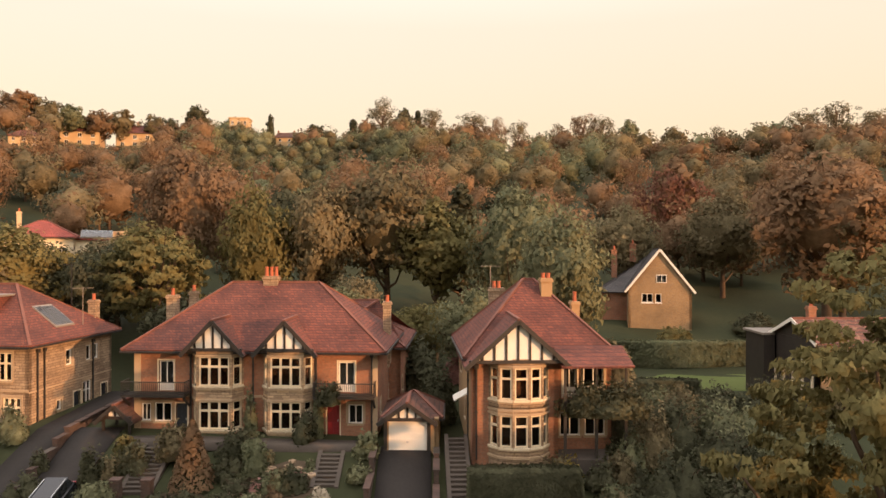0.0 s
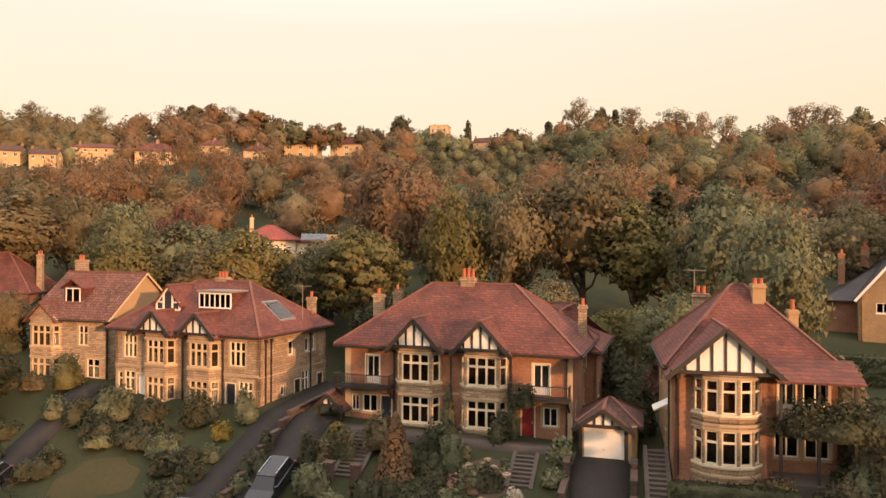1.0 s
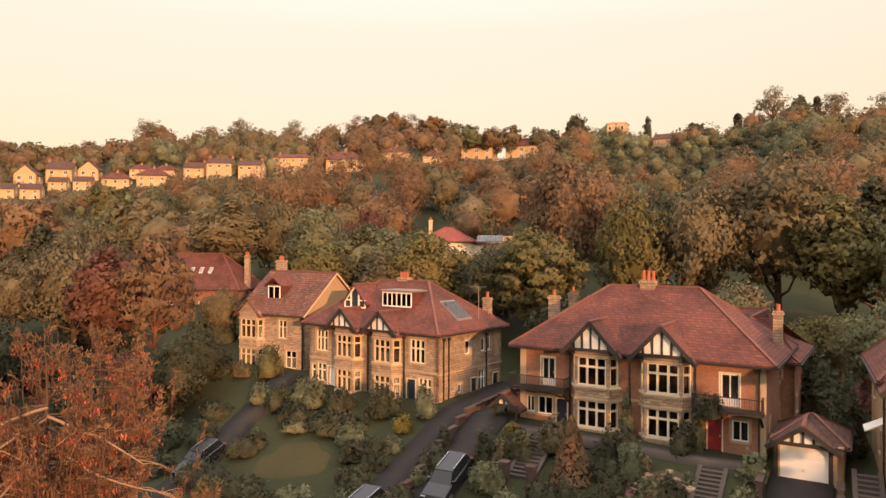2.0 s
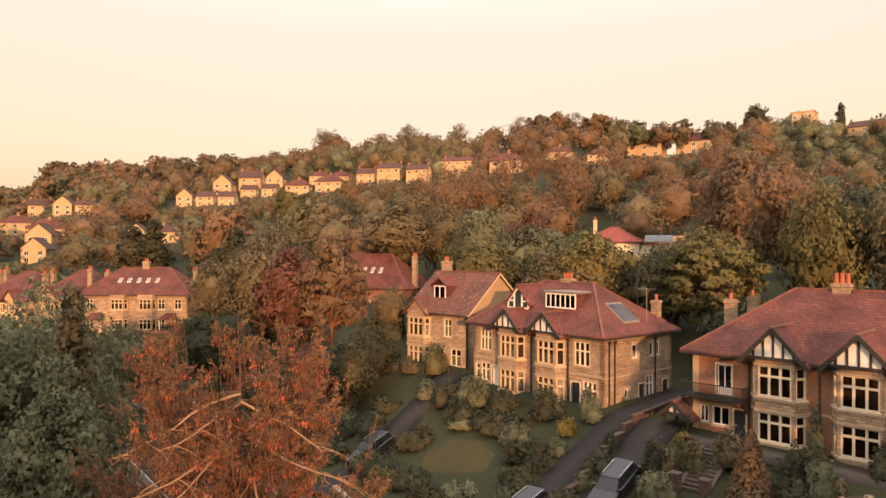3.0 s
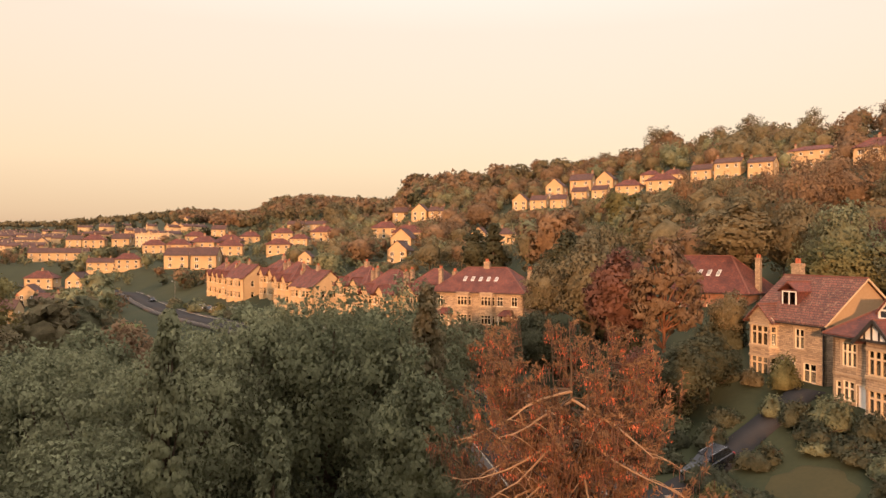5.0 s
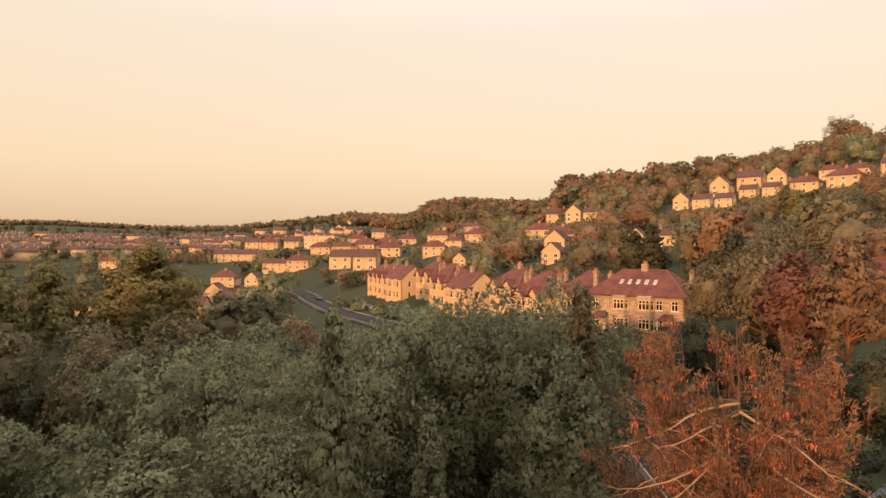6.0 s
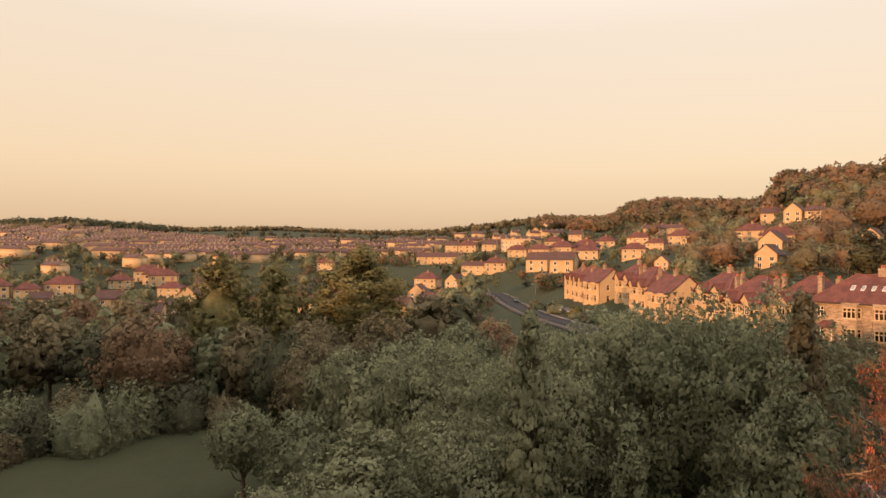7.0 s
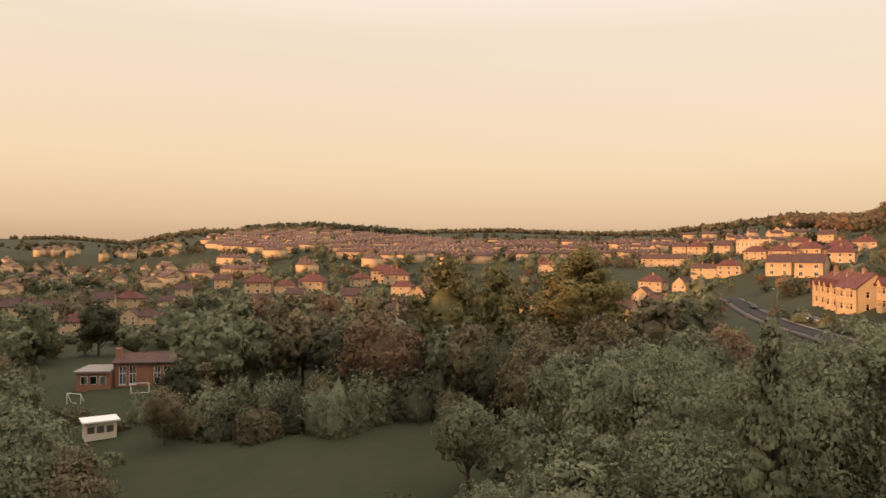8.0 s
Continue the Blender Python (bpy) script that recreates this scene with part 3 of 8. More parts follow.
def gable_roof(parent, x0, x1, yf, yb, z, apex, mat="tile", timbered=True, drop=0.0, posts=5, infill="white", o=0.3, thick=0.14):
    """A gabled roof whose ridge runs back from the front; half-timbered front."""
    xm = (x0 + x1) / 2
    slope = (apex - z) / (xm - x0)
    X0, X1 = x0 - o, x1 + o
    zl = z - o * slope
    bm = bmesh.new()
    slab(bm, [(X0, yf, zl), (xm, yf, apex), (xm, yb, apex), (X0, yb, zl)], thick)
    slab(bm, [(xm, yf, apex), (X1, yf, zl), (X1, yb, zl), (xm, yb, apex)], thick)
    rf = part("gable_roof", bm, M[mat], parent)
    bm = bmesh.new()
    ridge_line(bm, [((xm, yf, apex), (xm, yb, apex))])
    part("ridge_tiles", bm, M["slate" if mat == "slate" else "ridge"], rf, "raised clay ridge and hip tiles")
    if timbered:
        fy = yf + 0.32
        bm = bmesh.new()
        a = [bm.verts.new(p) for p in ((x0, fy, z), (x1, fy, z), (xm, fy, apex - 0.1))]
        b = [bm.verts.new(p) for p in ((x0, fy + 0.1, z), (x1, fy + 0.1, z), (xm, fy + 0.1, apex - 0.1))]
        bm.faces.new(a), bm.faces.new(b[::-1])
        for i in range(3):
            bm.faces.new((a[i], b[i], b[(i + 1) % 3], a[(i + 1) % 3]))
        part("gable_panel", bm, M[infill], rf, "white rendered gable infill")
        bm = bmesh.new()
        beam(bm, (x0 - 0.1, fy - 0.02, z + 0.0), (x1 + 0.1, fy - 0.02, z + 0.0), 0.16, 0.2)
        for k in range(1, posts + 1):
            xx = x0 + (x1 - x0) * k / (posts + 1)
            top = apex - abs(xx - xm) * slope - 0.12
            if top > z + 0.2:
                beam(bm, (xx, fy - 0.02, z + 0.1), (xx, fy - 0.02, top), 0.13, 0.1)
        part("half_timbering", bm, M["timber"], rf, "black timber studs")
        bm = bmesh.new()
        beam(bm, (X0, yf + 0.03, zl - 0.10), (xm, yf + 0.03, apex - 0.10), 0.10, 0.26)
        beam(bm, (X1, yf + 0.03, zl - 0.10), (xm, yf + 0.03, apex - 0.10), 0.10, 0.26)
        part("bargeboard", bm, M["timber"], rf, "black bargeboards")
    return rf


def bay(parent, c, w, pr, sp, base, wins, mat, top, lights=(1, 3, 1), bars=0, frames="cream"):
    """A canted bay on the front wall y = 0: wins are (bottom, top) heights of its window rows."""
    P = [(c - w / 2, 0), (c - w / 2 + sp, -pr), (c + w / 2 - sp, -pr), (c + w / 2, 0)]
    bm = bmesh.new()
    jobs = []
    for k in range(3):
        f = Face(P[k], P[k + 1])
        m = 0.16 if k == 1 else 0.14
        ops = [(m, f.len - m, a, b) for a, b in wins]
        f.wall(bm, base, top, ops, 0.25)
        jobs += [(f, op, lights[k]) for op in ops]
    prism(bm, [(c - w / 2 + 0.1, 0), (c - w / 2 + sp, -pr + 0.1), (c + w / 2 - sp, -pr + 0.1), (c + w / 2 - 0.1, 0)], (wins[0][1] + wins[-1][0]) / 2 - 0.1, (wins[0][1] + wins[-1][0]) / 2 + 0.1)
    prism(bm, [(c - w / 2 + 0.1, 0), (c - w / 2 + sp, -pr + 0.1), (c + w / 2 - sp, -pr + 0.1), (c + w / 2 - 0.1, 0)], top - 0.1, top)
    b = part("bay", bm, M[mat], parent)
    for a, e in wins:
        for z in (a - 0.14, e + 0.06):
            bm = bmesh.new()
            prism(bm, [(c - w / 2 - 0.09, 0.0), (c - w / 2 + sp - 0.05, -pr - 0.09), (c + w / 2 - sp + 0.05, -pr - 0.09), (c + w / 2 + 0.09, 0.0)], z - 0.08, z + 0.08)
            part("string_course", bm, M["stone_smooth"], b, "pale dressed stone band")
    for f, op, n in jobs:
        window(f, op, parent, n, 0.66, frames, 0.14, None, bars)
    return b

# ---------------- the near houses ----------------
def shell(parent, w, d, h, base, mat, front=(), right=(), left=(), back=()):
    """Four outer walls with openings; returns their faces."""
    F = {"front": Face((0, 0), (w, 0)), "right": Face((w, 0), (w, d)), "back": Face((w, d), (0, d)), "left": Face((0, d), (0, 0))}
    for (k, f), ops in zip(F.items(), (front, right, back, left)):
        bm = bmesh.new()
        f.wall(bm, base, h, ops)
        part("wall", bm, M[mat if isinstance(mat, str) else mat[k]], parent)
    bm = bmesh.new()
    box(bm, 0.3, 0.3, h - 0.25, w - 0.3, d - 0.3, h - 0.05)
    box(bm, 0.3, 0.3, h / 2 - 0.15, w - 0.3, d - 0.3, h / 2 + 0.05)
    part("floor_slab", bm, M["render"], parent)
    return F


def balcony(parent, x0, x1, z, depth):
    bm = bmesh.new()
    box(bm, x0, -depth, z - 0.18, x1, 0.0, z)
    for x in (x0 + 0.1, x1 - 0.1):
        beam(bm, (x, -depth + 0.1, z - 0.2), (x, -0.02, z - 0.95), 0.12)
    b = part("balcony", bm, M["timber"], parent, "dark timber balcony with a railing")
    bm = bmesh.new()
    for p, q in (((x0, -depth + 0.05), (x1, -depth + 0.05)), ((x0 + 0.03, -depth), (x0 + 0.03, 0)), ((x1 - 0.03, -depth), (x1 - 0.03, 0))):
        for zz in (z + 0.12, z + 0.85):
            beam(bm, (*p, zz), (*q, zz), 0.06)
        n = max(2, int(math.dist(p, q) / 0.14))
        for i in range(n + 1):
            t = i / n
            x, y = p[0] + (q[0] - p[0]) * t, p[1] + (q[1] - p[1]) * t
            beam(bm, (x, y, z), (x, y, z + 0.85), 0.025)
    part("railing", bm, M["pipe"], b)


def house_b():
    """The brick pair with two half-timbered gables and balconies."""
    H = thing("semi_detached_house", "red brick pair of houses with two half-timbered gables and balconies", "house", pose(-21.2, 47.6, 7.2, 0, 0, -2.2))
    w, d, h = 16.8, 10.2, 5.85
    up, gr = 2.95, 0.0
    fo = [(1.7, 2.75, up, up + 2.1), (14.1, 15.25, up, up + 2.1), (13.35, 14.2, gr, gr + 2.1), (14.8, 15.8, 0.85, 2.15), (1.4, 2.6, 0.85, 2.15), (0.5, 1.15, 0.9, 2.1), (2.9, 3.7, 0, 2.1)]
    ro = [(1.2, 1.9, 1.2, 2.2), (6.2, 7.0, 1.2, 2.2), (5.5, 6.3, 3.8, 4.9)]
    F = shell(H, w, d, h, -1.5, "brick", fo, ro)
    for op in fo[:2]:
        door(F["front"], op, H, "white", 0.72, "white glazed balcony door")
    door(F["front"], fo[2], H, "reddoor", 0, "crimson front door")
    door(F["front"], fo[6], H, "darkdoor", 0, "dark front door")
    for op in fo[3:6]:
        window(F["front"], op, H, 2, 0)
    for op in ro:
        window(F["right"], op, H, 1, 0)
    for c in (5.85, 10.7):
        bay(H, c, 3.5, 0.85, 0.55, -1.5, ((0.55, 2.45), (3.45, 5.45)), "bay_stone", 5.85, (1, 3, 1))
        gable_roof(H, c - 1.85, c + 1.85, -1.35, 4.2, 5.95, 7.95, posts=5)
    hip_roof(H, 0, w, 0, d, h, 4.35, o=0.65)
    chimney(H, 8.05, 5.1, 9.0, 10.65, 1.1, 0.7, 3, pot_h=0.7)
    chimney(H, -0.05, 6.3, 1.0, 9.1, 0.75, 0.7, 1)
    chimney(H, 0.35, 9.4, 1.0, 9.2, 0.6, 0.6, 1)
    chimney(H, w - 0.05, 5.8, 4.0, 8.7, 0.55, 0.8, 1)
    for x0, x1 in ((-0.4, 3.95), (12.6, 16.7)):
        balcony(H, x0, x1, 2.9, 1.15)
    for u in (3.95, 8.28, 12.6, 16.4):
        pipe(F["front"], u, -0.5, 5.6, H)
    # rear wing
    bm = bmesh.new()
    f1, f2 = Face((w - 0.5, d - 0.4), (w - 0.5, d + 6)), Face((w - 0.5, d + 6), (9, d + 6))
    f0 = Face((w + 0.9, 6.5), (w + 0.9, d + 6))
    f0.wall(bm, -1.5, 5.2, [(1.0, 1.7, 1.6, 2.6)])
    Face((w, 6.5), (w + 0.9, 6.5)).wall(bm, -1.5, 5.2, [])
    f2.wall(bm, -1.5, 5.2)
    part("wall", bm, M["brick"], H)
    window(f0, (1.0, 1.7, 1.6, 2.6), H, 1, 0)
    hip_roof(H, 10.5, w + 0.9, 6.5, d + 6, 5.2, 3.2, o=0.4)
    # stringcourse
    for q in ((0.45, 4.05, 2.55, 2.72), (7.62, 8.93, 2.55, 2.72), (12.47, w - 0.45, 2.55, 2.72), (0, 0.45, -1.5, 5.7), (w - 0.45, w, -1.5, 5.7)):
        bm = bmesh.new()
        F["front"].box(bm, *q, 0.0, 0.045)
        part("stone_strip", bm, M["stone_smooth"], H, "dressed stone strip")
    return H


def house_c():
    """The single house with a broad half-timbered gable, bay and timber veranda."""
    H = thing("detached_house", "brick house with steep red roof and large half-timbered gable", "house", pose(1.75, 43.2, 7.6, 0, 0, 3.0))
    w, d, h = 8.9, 9.8, 5.75
    fo = [(5.6, 6.9, 0.6, 2.1), (7.2, 8.5, 0.6, 2.1), (5.8, 6.7, 3.0, 5.1), (7.1, 8.4, 3.6, 5.1)]
    lo = [(2.0, 2.9, 3.4, 4.6), (5.5, 6.4, 0.9, 2.1)]
    F = shell(H, w, d, h, -1.5, {"front": "brick", "right": "brick", "left": "render", "back": "brick"}, fo, (), lo)
    for op in fo[:2] + fo[3:]:
        window(F["front"], op, H, 2, 0)
    door(F["front"], fo[2], H, "white", 0.7, "white glazed balcony door")
    for op in lo:
        window(F["left"], op, H, 1, 0)
    # projecting gabled wing with its bay
    bm = bmesh.new()
    for f in (Face((0, -1.0), (5.3, -1.0)), Face((5.3, -1.0), (5.3, 0)), Face((0, 0), (0, -1.0))):
        f.wall(bm, -1.5, h, [(1.3, 4.4, 0.35, 2.6), (1.3, 4.4, 3.2, 5.4)] if f.len > 2 else [])
    part("wall", bm, M["brick"], H)
    P = [(1.0, -1.0), (1.5, -1.75), (2.35, -2.05), (3.35, -2.05), (4.2, -1.75), (4.7, -1.0)]
    bm = bmesh.new()
    wins = ((0.45, 2.35), (3.3, 5.2))
    for k in range(5):
        f = Face(P[k], P[k + 1])
        ops = [(0.1, f.len - 0.1, a, b) for a, b in wins]
        f.wall(bm, -1.5, 5.75, ops, 0.2)
        for op in ops:
            window(f, op, H, 1, 0.66, "cream", 0.12, None)
    prism(bm, [P[0], *P[1:5], P[5]], 2.75, 2.9)
    b = part("bay", bm, M["stone"], H)
    for a, e in wins:
        for z in (a - 0.14, e + 0.08, a - 0.62):
            bm = bmesh.new()
            prism(bm, [(0.92, -1.0), (1.45, -1.82), (2.32, -2.13), (3.38, -2.13), (4.25, -1.82), (4.78, -1.0)], z - 0.07, z + 0.07)
            part("string_course", bm, M["stone_smooth"], b, "pale dressed stone band")
    gable_roof(H, -0.2, 5.5, -2.35, 4.9, 5.6, 8.15, posts=7, o=0.35)
    hip_roof(H, 0, w, 0, d, h - 0.1, 4.6, o=0.5, run=4.6)
    chimney(H, 5.5, 4.0, 7.6, 10.35, 0.75, 0.9, 2, "render", 0.35)
    chimney(H, 2.6, 7.8, 7.0, 9.45, 1.1, 0.7, 2)
    chimney(H, 8.3, 7.2, 5.0, 8.5, 0.6, 0.7, 1, "render", 0.7)
    # veranda
    bm = bmesh.new()
    box(bm, 5.35, -2.1, 2.75, 9.3, 0, 2.9)
    for x in (5.5, 7.4, 9.2):
        beam(bm, (x, -2.0, -0.3), (x, -2.0, 2.8), 0.16)
        beam(bm, (x, -2.0, 2.8), (x, -2.0, 5.4), 0.13)
    for z in (3.1, 3.75):
        beam(bm, (5.4, -2.0, z), (9.3, -2.0, z), 0.08)
    for i in range(26):
        x = 5.5 + i * 0.148
        beam(bm, (x, -2.0, 3.1), (x, -2.0, 3.75), 0.035)
    part("veranda", bm, M["timber"], H, "dark timber two-storey veranda grown over by a climber")
    bm = bmesh.new()
    slab(bm, [(5.2, -2.4, 5.35), (9.6, -2.4, 5.35), (9.6, 0.1, 6.25), (5.2, 0.1, 6.25)], 0.12)
    part("veranda_roof", bm, M["tile"], H)
    bm = bmesh.new()
    box(bm, 5.3, -2.3, -1.2, 9.6, 0, -0.25)
    part("terrace", bm, M["paving"], H, "paved terrace")
    bm = bmesh.new()
    slab(bm, [(-0.95, 1.4, 2.6), (-0.95, 2.9, 2.6), (0, 2.9, 3.1), (0, 1.4, 3.1)], 0.08)
    part("door_hood", bm, M["white"], H, "white canopy over a side door")
    pipe(F["left"], 8.6, -0.5, 5.4, H)
    pipe(Face((0, -1), (5.3, -1)), 0.25, -0.5, 5.3, H)
    return H


def house_a():
    """The stone pair with two small timbered gables, dormers and a slate-grey skylight."""
    H = thing("semi_detached_house", "golden stone pair of houses with red roof, gables and dormers", "house", pose(-44.4, 50.5, 6.65, 0, 0, -7.4))
    w, d, h = 15.5, 9.6, 6.5
    fo = [(1.1, 2.3, 1.1, 2.75), (2.6, 3.5, 0.35, 2.55), (1.0, 2.5, 3.9, 5.9), (12.3, 13.2, 0.1, 2.5), (13.5, 14.9, 0.9, 2.75), (12.6, 14.2, 3.9, 5.9), (0.3, 0.9, 1.1, 2.6)]
    ro = [(3.9, 4.6, 4.4, 5.6), (6.3, 6.9, 4.4, 5.6), (7.3, 7.8, 4.4, 5.6), (2.9, 3.4, 1.2, 2.0), (5.9, 6.9, 1.0, 2.8), (4.8, 5.6, 0.0, 2.2), (8.2, 9.0, 0.1, 2.2)]
    F = shell(H, w, d, h, -1.6, "stone", fo, ro)
    for i in (0, 2, 4, 5, 6):
        window(F["front"], fo[i], H, 3 if fo[i][1] - fo[i][0] > 1.3 else 2 if fo[i][1] - fo[i][0] > 0.8 else 1, 0.62, "cream", 0.12)
    door(F["front"], fo[1], H, "white", 0, "white front door with an oval light")
    door(F["front"], fo[3], H, "darkdoor", 0, "dark blue front door")
    for i, op in enumerate(ro[:5]):
        window(F["right"], op, H, 2 if i == 4 else 1, 0.6 if i == 4 else 0)
    for op in ro[5:]:
        door(F["right"], op, H, "darkdoor", 0, "black side door")
    for c in (5.45, 10.1):
        bay(H, c, 3.3, 0.8, 0.55, -1.6, ((0.75, 2.65), (3.75, 5.75)), "stone", 6.5, (1, 3, 1), frames="stone_pale")
        gable_roof(H, c - 1.75, c + 1.75, -1.3, 3.6, 6.45, 8.15, posts=4)
    hip_roof(H, 0, w, 0, d, h, 4.0, o=0.55)
    # dormers
    gable_roof(H, 3.3, 6.1, 1.15, 5.2, 8.6, 10.2, timbered=False, o=0.15)
    bm = bmesh.new()
    a = [bm.verts.new(p) for p in ((3.35, 1.4, 7.9), (6.05, 1.4, 7.9), (6.05, 1.4, 8.6), (4.7, 1.4, 10.05), (3.35, 1.4, 8.6))]
    b = [bm.verts.new((v.co.x, 4.9, v.co.z)) for v in a]
    bm.faces.new(a), bm.faces.new(b[::-1])
    for i in range(5):
        bm.faces.new((a[i], b[i], b[(i + 1) % 5], a[(i + 1) % 5]))
    dm = part("dormer", bm, M["darkdoor"], H, "dormer with a triangular white window")
    bm = bmesh.new()
    for p, q in (((3.4, 8.05), (6.0, 8.05)), ((3.4, 8.05), (3.4, 8.6)), ((6.0, 8.05), (6.0, 8.6)), ((3.4, 8.6), (4.7, 9.95)), ((6.0, 8.6), (4.7, 9.95)), ((4.2, 8.05), (4.2, 9.4)), ((5.2, 8.05), (5.2, 9.4)), ((3.4, 8.7), (4.2, 8.7)), ((5.2, 8.7), (6.0, 8.7))):
        beam(bm, (p[0], 1.35, p[1]), (q[0], 1.35, q[1]), 0.13)
    part("dormer_frame", bm, M["white"], dm, "white dormer window frame")
    bm = bmesh.new()
    box(bm, 7.9, 1.75, 8.0, 11.2, 5.6, 9.65)
    dm = part("dormer", bm, M["tile"], H, "flat-roofed dormer with a row of white windows")
    bm = bmesh.new()
    box(bm, 7.7, 1.55, 9.65, 11.4, 5.8, 9.8)
    part("dormer_roof", bm, M["lead"], dm, "grey lead dormer roof")
    f = Face((7.8, 1.74), (11.3, 1.74))
    bm = bmesh.new()
    for a, b, c, e in ((0.05, 3.45, 8.3, 8.42), (0.05, 3.45, 9.5, 9.62), *[(u * 0.56 + 0.05, u * 0.56 + 0.14, 8.42, 9.5) for u in range(7)]):
        f.box(bm, a, b, c, e, -0.02, 0.08)
    part("dormer_frame", bm, M["white"], dm, "white dormer window frame")
    for i in range(6):
        bm = bmesh.new()
        f.box(bm, i * 0.56 + 0.12, i * 0.56 + 0.62, 8.4, 9.5, 0.01, 0.03)
        part("pane", bm, M["glass"], dm)
    # skylight on the hip
    bm = bmesh.new()
    sl = 4.0 / ((d + 1.1) / 2)
    zx = lambda x: h + (w + 0.55 - x) * sl
    slab(bm, [(13.0, 3.5, zx(13.0) + 0.12), (15.0, 3.5, zx(15.0) + 0.12), (15.0, 5.6, zx(15.0) + 0.12), (13.0, 5.6, zx(13.0) + 0.12)], 0.12)
    sk = part("skylight", bm, M["lead"], H, "grey-framed skylight")
    for i in range(3):
        bm = bmesh.new()
        y = 3.6 + i * 0.66
        slab(bm, [(13.15, y, zx(13.15) + 0.135), (14.9, y, zx(14.9) + 0.135), (14.9, y + 0.6, zx(14.9) + 0.135), (13.15, y + 0.6, zx(13.15) + 0.135)], 0.02)
        part("pane", bm, M["glass"], sk)
    chimney(H, 7.6, 5.0, 9.3, 10.8, 1.2, 0.7, 3)
    chimney(H, 14.4, 8.9, 6.6, 9.0, 0.65, 0.6, 1)
    pipe(F["right"], 0.8, -1.0, 6.1, H), pipe(F["right"], 1.5, -1.0, 6.1, H), pipe(F["right"], 7.05, -0.5, 6.0, H)
    pipe(F["front"], 7.75, -0.5, 6.1, H), pipe(F["front"], 12.0, -0.5, 6.1, H)
    # aerial
    bm = bmesh.new()
    beam(bm, (12.9, 8.2, 7.5), (12.9, 8.2, 12.0), 0.05)
    beam(bm, (12.1, 8.2, 11.9), (13.1, 8.2, 11.9), 0.04)
    for i in range(6):
        beam(bm, (12.2 + i * 0.16, 7.95, 11.9), (12.2 + i * 0.16, 8.45, 11.9), 0.02)
    part("aerial", bm, M["pipe"], H, "thin television aerial on a mast")
    for side, q in (("front", (0, 3.8, 3.15, 3.32)), ("front", (11.75, w, 3.15, 3.32)), ("right", (0, d, 3.05, 3.18)), ("right", (0, 4.7, -1.6, -0.1))):
        bm = bmesh.new()
        F[side].box(bm, *q, 0, 0.06)
        part("string_course", bm, M["stone_smooth"], H)
    return H


